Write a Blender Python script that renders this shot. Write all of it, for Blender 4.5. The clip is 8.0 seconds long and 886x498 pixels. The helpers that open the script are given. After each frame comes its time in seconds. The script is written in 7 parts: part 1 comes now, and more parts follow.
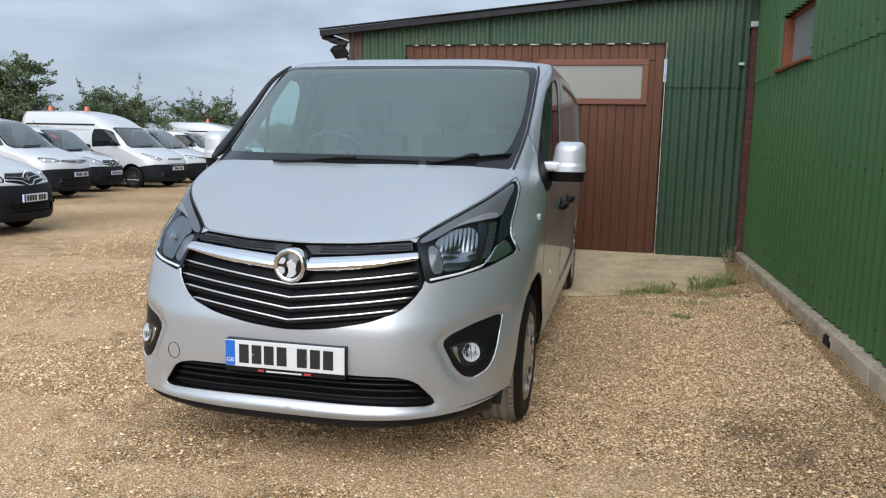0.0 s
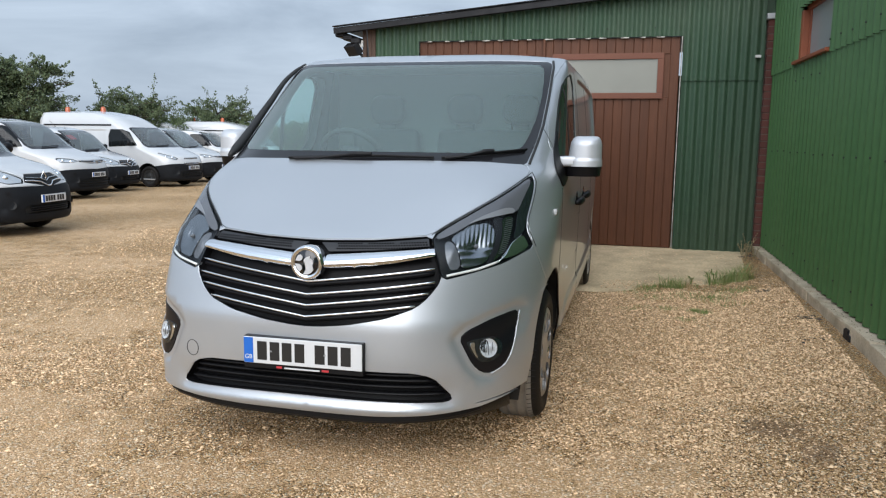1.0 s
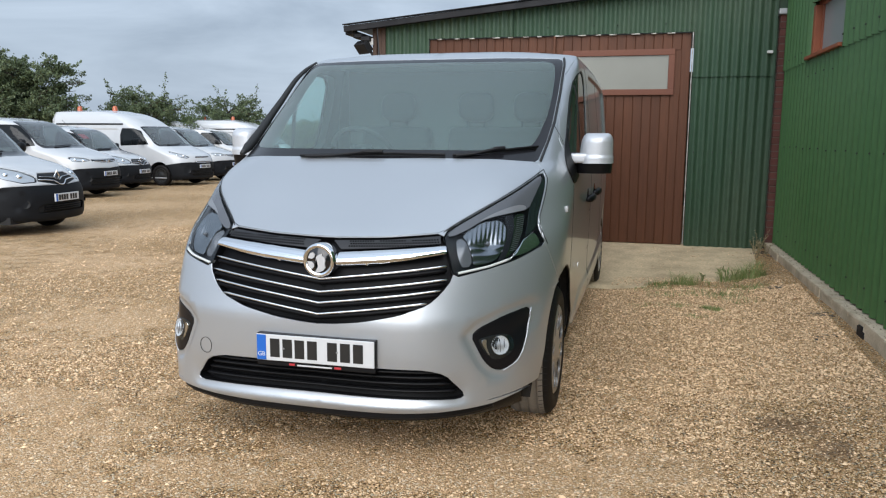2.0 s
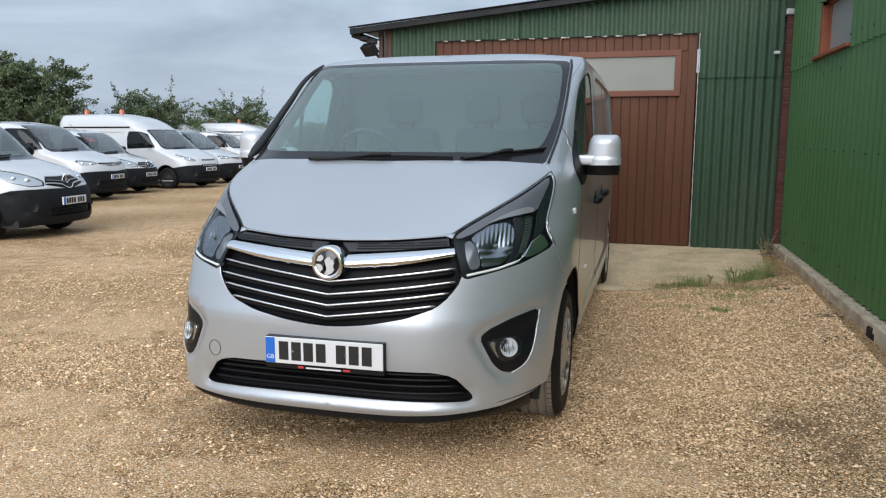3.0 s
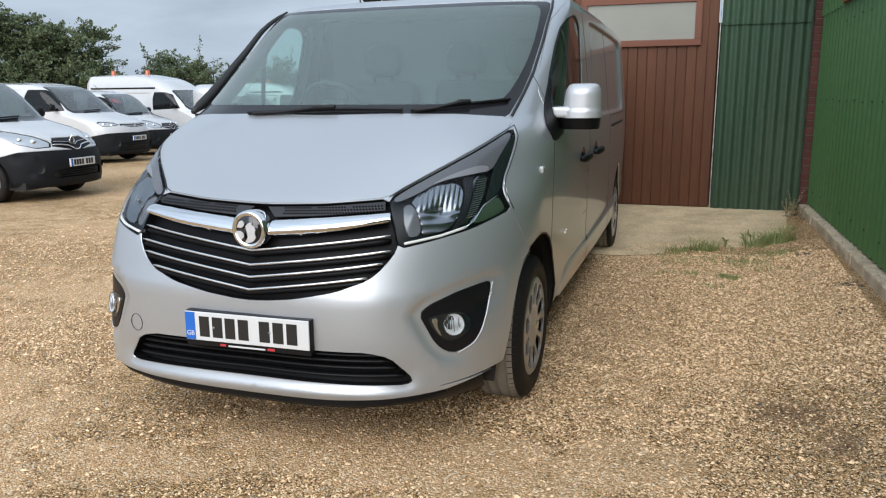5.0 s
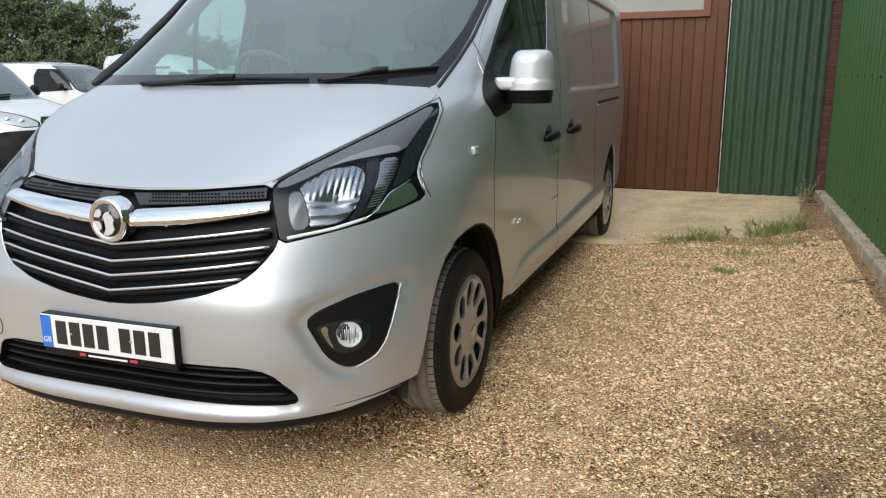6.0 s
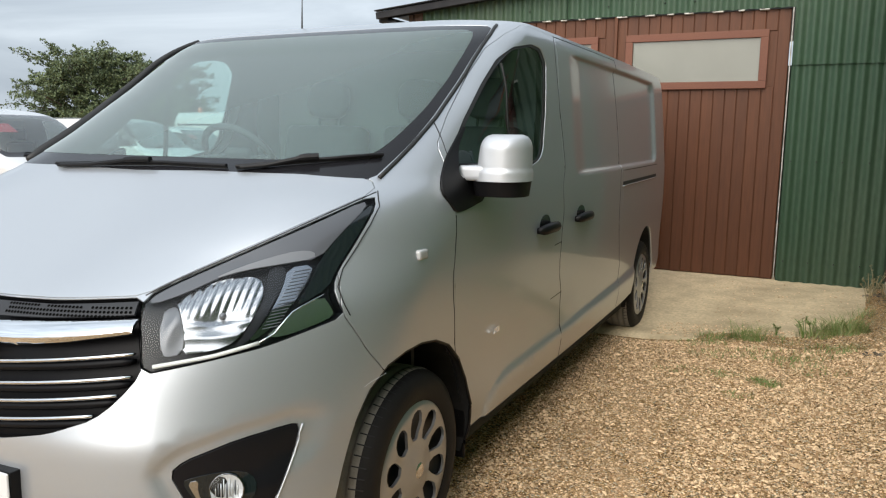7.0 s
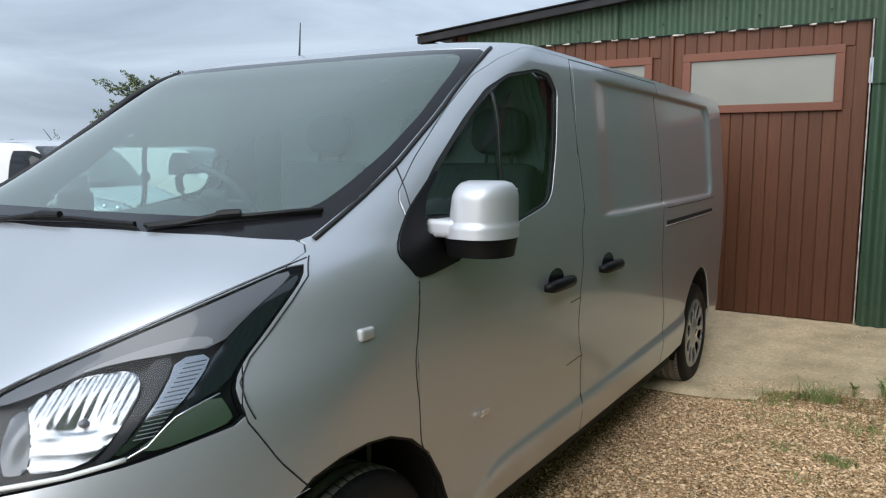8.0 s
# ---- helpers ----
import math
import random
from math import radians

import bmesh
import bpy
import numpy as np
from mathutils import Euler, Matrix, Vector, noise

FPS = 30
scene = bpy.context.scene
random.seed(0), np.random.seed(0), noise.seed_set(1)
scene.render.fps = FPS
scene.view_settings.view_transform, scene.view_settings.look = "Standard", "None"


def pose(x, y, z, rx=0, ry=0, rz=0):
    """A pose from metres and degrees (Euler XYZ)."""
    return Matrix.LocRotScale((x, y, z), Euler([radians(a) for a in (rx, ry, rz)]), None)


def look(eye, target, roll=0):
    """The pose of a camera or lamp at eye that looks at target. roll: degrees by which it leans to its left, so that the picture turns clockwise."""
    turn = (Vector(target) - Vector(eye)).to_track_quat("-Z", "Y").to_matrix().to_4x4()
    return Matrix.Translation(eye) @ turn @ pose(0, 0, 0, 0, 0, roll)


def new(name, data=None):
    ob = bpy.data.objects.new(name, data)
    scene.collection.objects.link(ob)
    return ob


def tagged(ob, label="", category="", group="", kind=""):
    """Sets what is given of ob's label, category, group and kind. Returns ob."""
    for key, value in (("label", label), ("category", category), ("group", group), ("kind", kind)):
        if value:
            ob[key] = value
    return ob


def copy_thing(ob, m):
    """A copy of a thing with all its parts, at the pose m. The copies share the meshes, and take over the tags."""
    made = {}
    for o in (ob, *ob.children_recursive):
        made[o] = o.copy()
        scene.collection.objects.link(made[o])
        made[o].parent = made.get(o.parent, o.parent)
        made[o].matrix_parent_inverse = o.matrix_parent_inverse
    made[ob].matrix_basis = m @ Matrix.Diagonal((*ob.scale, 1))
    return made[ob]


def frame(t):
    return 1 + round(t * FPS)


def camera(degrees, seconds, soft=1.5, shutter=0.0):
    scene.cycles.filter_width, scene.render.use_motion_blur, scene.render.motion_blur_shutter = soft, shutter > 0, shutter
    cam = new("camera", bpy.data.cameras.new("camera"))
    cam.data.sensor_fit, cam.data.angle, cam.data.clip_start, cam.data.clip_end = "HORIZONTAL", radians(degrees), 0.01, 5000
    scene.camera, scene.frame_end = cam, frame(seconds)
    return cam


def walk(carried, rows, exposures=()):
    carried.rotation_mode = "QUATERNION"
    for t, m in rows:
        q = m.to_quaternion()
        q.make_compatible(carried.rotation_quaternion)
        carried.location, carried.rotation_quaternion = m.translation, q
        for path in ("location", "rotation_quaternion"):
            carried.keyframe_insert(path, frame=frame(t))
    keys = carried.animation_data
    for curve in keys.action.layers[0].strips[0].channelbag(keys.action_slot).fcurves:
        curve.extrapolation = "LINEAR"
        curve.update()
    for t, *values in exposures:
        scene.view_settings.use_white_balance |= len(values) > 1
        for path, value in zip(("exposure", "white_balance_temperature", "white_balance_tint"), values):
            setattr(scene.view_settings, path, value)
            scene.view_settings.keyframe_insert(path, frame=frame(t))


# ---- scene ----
cam = camera(60.7, 8.0, soft=1.2)
PATH = [
    (0, (1.308, -2.764, 1.397), (0.851, -0.839, 1.11), 1.2),
    (0.5, (1.302, -2.766, 1.396), (0.827, -0.845, 1.105), 0.9),
    (1, (1.3, -2.764, 1.393), (0.806, -0.849, 1.097), 0.6),
    (1.5, (1.298, -2.769, 1.393), (0.788, -0.859, 1.089), 0.4),
    (3, (1.284, -2.774, 1.395), (0.75, -0.869, 1.097), 0.1),
    (3.5, (1.259, -2.762, 1.394), (0.711, -0.862, 1.097), -0.2),
    (4, (1.21, -2.734, 1.39), (0.641, -0.842, 1.077), -0.5),
    (4.5, (1.328, -2.601, 1.364), (0.732, -0.725, 1.013), -0.7),
    (4.7, (1.432, -2.496, 1.368), (0.823, -0.628, 0.996), -0.6),
    (5.8, (1.728, -1.833, 1.299), (1.049, -0.006, 0.853), -0.5),
    (6, (1.797, -1.736, 1.302), (1.099, 0.084, 0.855), -0.5),
    (6.5, (1.963, -1.417, 1.363), (1.182, 0.382, 0.971), -0.0),
    (7, (1.972, -1.101, 1.395), (1.099, 0.673, 1.096), 0.7),
    (7.5, (1.958, -0.846, 1.448), (1.004, 0.9, 1.248), 1.0),
    (8, (2.026, -0.528, 1.464), (0.977, 1.158, 1.221), 0.1),
]
walk(cam, [(t, look(eye, target, roll)) for t, eye, target, roll in PATH], [(0.0, -0.05, 6150, 10), (4.0, -0.10, 6150, 10), (6.0, 0.2, 6500, 10), (7.0, 0.29, 6750, 10), (7.5, 0.15, 6300, 10), (8.0, 0.10, 6200, 10)])

# ---- world, sun, exposure ----
scene.view_settings.exposure = 0.0
world = bpy.data.worlds.new("overcast_sky")
scene.world = world
world.use_nodes = True
wn, wl = world.node_tree.nodes, world.node_tree.links
sky = wn.new("ShaderNodeTexSky")
sky.sky_type, sky.sun_disc = "NISHITA", False
SUN_ELEVATION, SUN_TURN = radians(34), radians(174)
sky.sun_elevation, sky.sun_rotation = SUN_ELEVATION, SUN_TURN
sky.dust_density, sky.air_density = 4.0, 1.0
place = wn.new("ShaderNodeTexCoord")
stretch = wn.new("ShaderNodeMapping")
stretch.inputs["Scale"].default_value = (1.0, 1.0, 5.0)
clouds = wn.new("ShaderNodeTexNoise")
clouds.inputs["Scale"].default_value, clouds.inputs["Detail"].default_value = 2.3, 7.0
clouds.inputs["Roughness"].default_value, clouds.inputs["Distortion"].default_value = 0.55, 0.5
ramp = wn.new("ShaderNodeValToRGB")
ramp.color_ramp.elements[0].position, ramp.color_ramp.elements[0].color = 0.30, (3.95, 4.70, 5.60, 1)
ramp.color_ramp.elements[1].position, ramp.color_ramp.elements[1].color = 0.72, (7.35, 8.35, 9.4, 1)
cover = wn.new("ShaderNodeMix")
cover.data_type = "RGBA"
cover.inputs[0].default_value = 0.88
back = wn["Background"]
back.inputs["Strength"].default_value = 0.10
wl.new(place.outputs["Generated"], stretch.inputs["Vector"])
wl.new(stretch.outputs["Vector"], clouds.inputs["Vector"])
wl.new(clouds.outputs["Fac"], ramp.inputs["Fac"])
wl.new(sky.outputs["Color"], cover.inputs[6])
wl.new(ramp.outputs["Color"], cover.inputs[7])
# an overcast sky is brighter overhead than at the horizon
height, lift, bright = wn.new("ShaderNodeSeparateXYZ"), wn.new("ShaderNodeMapRange"), wn.new("ShaderNodeMix")
lift.inputs["From Min"].default_value, lift.inputs["From Max"].default_value = 0.05, 0.9
lift.inputs["To Min"].default_value, lift.inputs["To Max"].default_value = 1.0, 1.35
bright.data_type, bright.blend_type = "RGBA", "MULTIPLY"
bright.inputs[0].default_value = 1.0
wl.new(place.outputs["Generated"], height.inputs[0])
wl.new(height.outputs["Z"], lift.inputs["Value"])
wl.new(cover.outputs[2], bright.inputs[6])
# and brightest round the hidden sun
toward, glow, lobe, gain = wn.new("ShaderNodeVectorMath"), wn.new("ShaderNodeMath"), wn.new("ShaderNodeMath"), wn.new("ShaderNodeMath")
toward.operation = "DOT_PRODUCT"
toward.inputs[1].default_value = (math.sin(SUN_TURN) * math.cos(SUN_ELEVATION), math.cos(SUN_TURN) * math.cos(SUN_ELEVATION), math.sin(SUN_ELEVATION))
glow.operation, glow.inputs[1].default_value = "MAXIMUM", 0.0
lobe.operation, lobe.inputs[1].default_value = "POWER", 2.5
gain.operation, gain.inputs[1].default_value = "MULTIPLY_ADD", 1.2
wl.new(place.outputs["Generated"], toward.inputs[0])
wl.new(toward.outputs["Value"], glow.inputs[0])
wl.new(glow.outputs[0], lobe.inputs[0])
wl.new(lobe.outputs[0], gain.inputs[0])
wl.new(lift.outputs["Result"], gain.inputs[2])
wl.new(gain.outputs[0], bright.inputs[7])
wl.new(bright.outputs[2], back.inputs["Color"])

sun = new("sun", bpy.data.lights.new("sun", "SUN"))
sun.data.energy, sun.data.angle, sun.data.color = 2.95, radians(66), (1.0, 0.95, 0.885)
sun.matrix_basis = pose(0, 0, 20) @ look((0, 0, 0), (-math.sin(SUN_TURN) * math.cos(SUN_ELEVATION), -math.cos(SUN_TURN) * math.cos(SUN_ELEVATION), -math.sin(SUN_ELEVATION)))


# ---- materials ----
def material(name, color, rough=0.5, metal=0.0, coat=0.0, coat_rough=0.03, vary=0.0, scale=8.0, fine=0.0, fine_scale=200.0, bump=0.0, bump_scale=120.0, spec=0.5, tint=None, random_tint=0.0, stretch=(1, 1, 1)):
    """A Principled material with broad and fine variation of its colour and fine relief."""
    m = bpy.data.materials.new(name)
    m.use_nodes = True
    n, l = m.node_tree.nodes, m.node_tree.links
    p = n["Principled BSDF"]
    p.inputs["Base Color"].default_value = (*color, 1)
    p.inputs["Roughness"].default_value, p.inputs["Metallic"].default_value = rough, metal
    p.inputs["Coat Weight"].default_value, p.inputs["Coat Roughness"].default_value = coat, coat_rough
    p.inputs["Specular IOR Level"].default_value = spec
    if vary or fine or bump or random_tint:
        co = n.new("ShaderNodeTexCoord")
        mp = n.new("ShaderNodeMapping")
        mp.inputs["Scale"].default_value = stretch
        l.new(co.outputs["Object"], mp.inputs["Vector"])
    last = None
    def blend(fac, other, base):
        mix = n.new("ShaderNodeMix")
        mix.data_type = "RGBA"
        l.new(fac, mix.inputs[0])
        if base is None:
            mix.inputs[6].default_value = (*color, 1)
        else:
            l.new(base, mix.inputs[6])
        mix.inputs[7].default_value = (*other, 1)
        return mix.outputs[2]
    def grain(sc, detail, low, high, top):
        t = n.new("ShaderNodeTexNoise")
        t.inputs["Scale"].default_value, t.inputs["Detail"].default_value = sc, detail
        l.new(mp.outputs["Vector"], t.inputs["Vector"])
        r = n.new("ShaderNodeMapRange")
        r.inputs["From Min"].default_value, r.inputs["From Max"].default_value = low, high
        r.inputs["To Max"].default_value = top
        l.new(t.outputs["Fac"], r.inputs["Value"])
        return r.outputs["Result"]
    if vary:
        last = blend(grain(scale, 5.0, 0.4, 0.75, vary), tint or [c * 0.55 for c in color], last)
    if fine:
        last = blend(grain(fine_scale, 3.0, 0.35, 0.7, fine), [c * 0.45 for c in color], last)
    if random_tint:
        info = n.new("ShaderNodeObjectInfo")
        mul = n.new("ShaderNodeMath")
        mul.operation = "MULTIPLY"
        mul.inputs[1].default_value = random_tint
        l.new(info.outputs["Random"], mul.inputs[0])
        last = blend(mul.outputs[0], [c * 0.5 for c in color], last)
    if last is not None:
        l.new(last, p.inputs["Base Color"])
    if bump:
        t = n.new("ShaderNodeTexNoise")
        t.inputs["Scale"].default_value, t.inputs["Detail"].default_value = bump_scale, 4.0
        l.new(mp.outputs["Vector"], t.inputs["Vector"])
        b = n.new("ShaderNodeBump")
        b.inputs["Strength"].default_value, b.inputs["Distance"].default_value = bump, 0.01
        l.new(t.outputs["Fac"], b.inputs["Height"])
        l.new(b.outputs["Normal"], p.inputs["Normal"])
    return m


def glass_material(name, tint, rough=0.0, face=0.04, dust_haze=0.0, film_color=(0.50, 0.62, 0.63), steep=4.0):
    """Thin glass, alike from both sides: clear straight on, mirroring at a slant, with a dusty film whose colour also
    stands for sky haze.
    """
    m = bpy.data.materials.new(name)
    m.use_nodes = True
    n, l = m.node_tree.nodes, m.node_tree.links
    n.remove(n["Principled BSDF"])
    clear, gloss, mix, slant = n.new("ShaderNodeBsdfTransparent"), n.new("ShaderNodeBsdfGlossy"), n.new("ShaderNodeMixShader"), n.new("ShaderNodeLayerWeight")
    power, reach = n.new("ShaderNodeMath"), n.new("ShaderNodeMapRange")
    clear.inputs["Color"].default_value = (*tint, 1)
    gloss.inputs["Roughness"].default_value = rough
    slant.inputs["Blend"].default_value = 0.5
    power.operation, power.inputs[1].default_value = "POWER", steep
    reach.inputs["To Min"].default_value = face
    l.new(slant.outputs["Facing"], power.inputs[0])
    l.new(power.outputs[0], reach.inputs["Value"])
    l.new(reach.outputs["Result"], mix.inputs[0])
    l.new(clear.outputs[0], mix.inputs[1])
    l.new(gloss.outputs[0], mix.inputs[2])
    last = mix
    if dust_haze:
        film, last = n.new("ShaderNodeBsdfDiffuse"), n.new("ShaderNodeMixShader")
        film.inputs["Color"].default_value = (*film_color, 1)
        last.inputs[0].default_value = dust_haze
        l.new(mix.outputs[0], last.inputs[1])
        l.new(film.outputs[0], last.inputs[2])
    l.new(last.outputs[0], n["Material Output"].inputs["Surface"])
    return m


PAINT_SILVER = material("silver_metallic_paint", (0.45, 0.475, 0.505), rough=0.36, metal=0.62, coat=0.65, coat_rough=0.06, fine=0.10, fine_scale=900.0)
PAINT_WHITE = material("white_vehicle_paint", (0.52, 0.53, 0.54), rough=0.25, coat=0.8, vary=0.12, scale=2.0)
BLACK_PLASTIC = material("black_textured_plastic", (0.006, 0.006, 0.007), rough=0.45, spec=0.22, fine=0.3, bump=0.08, bump_scale=500.0)
HOLE_BLACK = material("unlit_hole", (0.002, 0.002, 0.002), rough=0.9, spec=0.05)
GRILLE_BLACK = material("black_grille_plastic", (0.004, 0.004, 0.005), rough=0.4, spec=0.12, fine=0.3)
FOG_PANEL = material("smooth_black_plastic", (0.006, 0.006, 0.008), rough=0.3, spec=0.3)
GLOSS_BLACK = material("gloss_black_trim", (0.010, 0.010, 0.012), rough=0.12, coat=0.5)
FRIT = material("black_glass_border", (0.012, 0.012, 0.014), rough=0.2, spec=0.3)
MIRROR_SILVER = material("silver_mirror_cap_paint", (0.52, 0.54, 0.57), rough=0.42, metal=0.35, coat=0.25, coat_rough=0.2, fine=0.10, fine_scale=900.0)
BUMPER_BLACK = material("dark_grey_van_bumper", (0.010, 0.011, 0.013), rough=0.6, spec=0.15, fine=0.2)
EMBLEM = material("brushed_emblem_metal", (0.62, 0.63, 0.65), rough=0.42, metal=0.5)
CHROME = material("chrome", (0.80, 0.81, 0.83), rough=0.07, metal=1.0)
SATIN_CHROME = material("satin_chrome", (0.66, 0.67, 0.68), rough=0.2, metal=1.0)
RUBBER = material("tyre_rubber", (0.012, 0.011, 0.011), rough=0.6, spec=0.18, vary=0.4, scale=9.0, tint=(0.024, 0.020, 0.016), bump=0.1, bump_scale=200.0)
TREAD = material("dusty_tyre_tread", (0.27, 0.245, 0.21), rough=0.9, vary=0.6, scale=14.0, tint=(0.13, 0.115, 0.10), bump=0.3, bump_scale=150.0)
LAMP_DARK = material("dark_lamp_housing", (0.006, 0.007, 0.009), rough=0.35, spec=0.3)
LAMP_FROST = material("frosted_lamp_part", (0.13, 0.137, 0.15), rough=0.3, metal=0.3, coat=0.2)
RUBBER_TRIM = material("black_rubber_seal", (0.012, 0.012, 0.012), rough=0.6)
WHEEL_SILVER = material("silver_wheel_trim_paint", (0.38, 0.39, 0.405), rough=0.30, metal=0.75, vary=0.2, scale=14.0, tint=(0.25, 0.24, 0.225))
WHEEL_STEEL = material("black_steel_wheel", (0.02, 0.02, 0.02), rough=0.5)
UNDER_BLACK = material("underbody_black", (0.012, 0.012, 0.012), rough=0.8)
SEAT_FABRIC = material("charcoal_seat_fabric", (0.05, 0.052, 0.056), rough=0.9, fine=0.4, bump=0.2, bump_scale=300.0)
DASH = material("dashboard_plastic", (0.025, 0.026, 0.028), rough=0.65, bump=0.1, bump_scale=300.0)
BULKHEAD = material("dull_grey_bulkhead", (0.16, 0.168, 0.17), rough=0.9, fine=0.2)
CABIN_GREY = material("cabin_grey_lining", (0.50, 0.51, 0.50), rough=0.85, fine=0.2)
# the windscreens' film is brightened and tinted for the sky haze on them
GLASS_SCREEN = glass_material("windscreen_glass", (0.68, 0.88, 0.85), rough=0.42, face=0.05, steep=5.2, dust_haze=0.13, film_color=(0.52, 0.68, 0.68))
GLASS_FAR = glass_material("pale_van_windscreen", (0.70, 0.80, 0.80), rough=0.25, face=0.08, dust_haze=0.10, film_color=(0.55, 0.62, 0.65))
GLASS_SIDE = glass_material("side_window_glass", (0.50, 0.62, 0.59), face=0.06)
GLASS_CLEAR = glass_material("clear_lamp_cover", (0.92, 0.94, 0.95), rough=0.25, face=0.018, steep=6.0)
# the grime's pale colour also carries the sky mirrored in the pane
GLASS_GRIMY = glass_material("grimy_window_glass", (0.45, 0.5, 0.48), face=0.10, dust_haze=0.55, film_color=(0.40, 0.42, 0.41))
GLASS_PRIVATE = glass_material("dark_tinted_glass", (0.10, 0.12, 0.12))
LAMP_REFLECTOR = material("lamp_reflector", (0.27, 0.278, 0.295), rough=0.10, metal=1.0)
LAMP_SMOKE = material("lamp_housing_grey", (0.012, 0.013, 0.016), rough=0.35, spec=0.3)
SMOKED_LENS = material("smoked_gloss_lens", (0.008, 0.012, 0.014), rough=0.12, coat=0.6, coat_rough=0.02, spec=0.4)
LAMP_LID = material("grey_lamp_lid", (0.085, 0.090, 0.101), rough=0.25, coat=0.5, coat_rough=0.03, spec=0.4)
LAMP_BROW = material("pale_lamp_brow", (0.15, 0.157, 0.168), rough=0.3, coat=0.5, coat_rough=0.03)
BOWL_SILVER = material("silvered_lamp_bowl", (0.27, 0.28, 0.295), rough=0.24, metal=1.0)
BRIGHT_LAMP = material("bright_lamp_inside", (0.58, 0.59, 0.61), rough=0.3, metal=0.6)
WHEEL_DULL = material("dull_grey_wheel_trim", (0.20, 0.205, 0.21), rough=0.45, metal=0.3, vary=0.3, scale=14.0)
FOG_BOWL = material("fog_lamp_reflector", (0.68, 0.69, 0.71), rough=0.3, metal=0.3)
BAND_PLASTIC = material("grey_black_grille_band", (0.022, 0.023, 0.026), rough=0.45, spec=0.35)
INDICATOR = material("indicator_lens_white", (0.75, 0.74, 0.70), rough=0.2, coat=0.6)
REPEATER = material("clear_side_repeater", (0.40, 0.41, 0.41), rough=0.25, coat=0.5)
AMBER = material("amber_beacon_lens", (0.42, 0.10, 0.035), rough=0.25, coat=0.5)
PLATE_WHITE = material("number_plate_white", (0.62, 0.63, 0.64), rough=0.35, coat=0.3, vary=0.1, scale=20.0)
PLATE_BLACK = material("number_plate_black", (0.015, 0.015, 0.015), rough=0.4)
PLATE_BLUE = material("number_plate_blue_band", (0.01, 0.12, 0.50), rough=0.4, coat=0.3)
PLATE_RED = material("red_print", (0.45, 0.03, 0.04), rough=0.5)
GREEN_SHED = material("dark_green_painted_sheet", (0.028, 0.066, 0.034), rough=0.62, vary=0.75, scale=1.7, tint=(0.055, 0.082, 0.048), fine=0.35, fine_scale=40.0, bump=0.1, bump_scale=60.0, stretch=(1, 1, 0.35))
GREEN_WALL = material("bright_green_painted_sheet", (0.059, 0.139, 0.046), rough=0.5, vary=0.5, scale=1.4, tint=(0.079, 0.152, 0.057), fine=0.2, fine_scale=50.0, bump=0.08, bump_scale=70.0, stretch=(1, 1, 0.3))
BOARD_BROWN = material("red_brown_stained_boards", (0.112, 0.041, 0.018), rough=0.55, spec=0.3, vary=0.6, scale=3.0, tint=(0.065, 0.026, 0.015), fine=0.4, fine_scale=60.0, bump=0.15, bump_scale=40.0, random_tint=0.35, stretch=(1, 1, 0.07))
FRAME_BROWN = material("red_brown_painted_frame", (0.160, 0.062, 0.036), rough=0.55, spec=0.3, vary=0.5, scale=5.0, tint=(0.14, 0.05, 0.034), fine=0.3, fine_scale=80.0)
FRAME_ORANGE = material("orange_brown_window_frame", (0.30, 0.085, 0.035), rough=0.5, vary=0.5, scale=6.0, fine=0.3)
OPAL = material("opal_panel", (0.175, 0.178, 0.148), rough=0.3, vary=0.6, scale=2.0, tint=(0.135, 0.135, 0.11), coat=0.2)
FASCIA = material("black_roof_edge", (0.010, 0.010, 0.012), rough=0.6, spec=0.25, vary=0.4, scale=5.0, tint=(0.04, 0.04, 0.04))
ROOF_SHEET = material("grey_cement_roof_sheet", (0.18, 0.18, 0.175), rough=0.9, vary=0.5, scale=3.0)
TIMBER_POST = material("weathered_timber_post", (0.085, 0.05, 0.035), rough=0.8, vary=0.6, scale=8.0, fine=0.4, stretch=(1, 1, 0.1))
WHITE_STRIP = material("flaking_white_paint", (0.55, 0.54, 0.50), rough=0.8, vary=0.9, scale=12.0, tint=(0.12, 0.06, 0.04))
BRICK = material("dark_red_brick", (0.12, 0.040, 0.030), rough=0.9, vary=0.6, scale=20.0, fine=0.5, bump=0.4, random_tint=0.6)
MORTAR = material("mortar", (0.12, 0.095, 0.08), rough=0.95, vary=0.5, scale=20.0)
KERB = material("old_concrete", (0.62, 0.52, 0.38), rough=0.95, vary=0.9, scale=5.0, tint=(0.30, 0.25, 0.17), fine=0.4, fine_scale=70.0, bump=0.4, bump_scale=60.0)
SLAB = material("pale_concrete_slab", (0.76, 0.60, 0.38), rough=0.95, vary=0.9, scale=3.2, tint=(0.36, 0.27, 0.16), fine=0.5, fine_scale=45.0, bump=0.25, bump_scale=80.0)
WHITE_PLASTIC = material("white_plastic", (0.6, 0.6, 0.58), rough=0.4, vary=0.3)
METAL_GREY = material("grey_galvanised_metal", (0.35, 0.36, 0.37), rough=0.45, metal=0.7, vary=0.3)
BARK = material("bark", (0.07, 0.055, 0.04), rough=0.9, vary=0.5, scale=6.0)


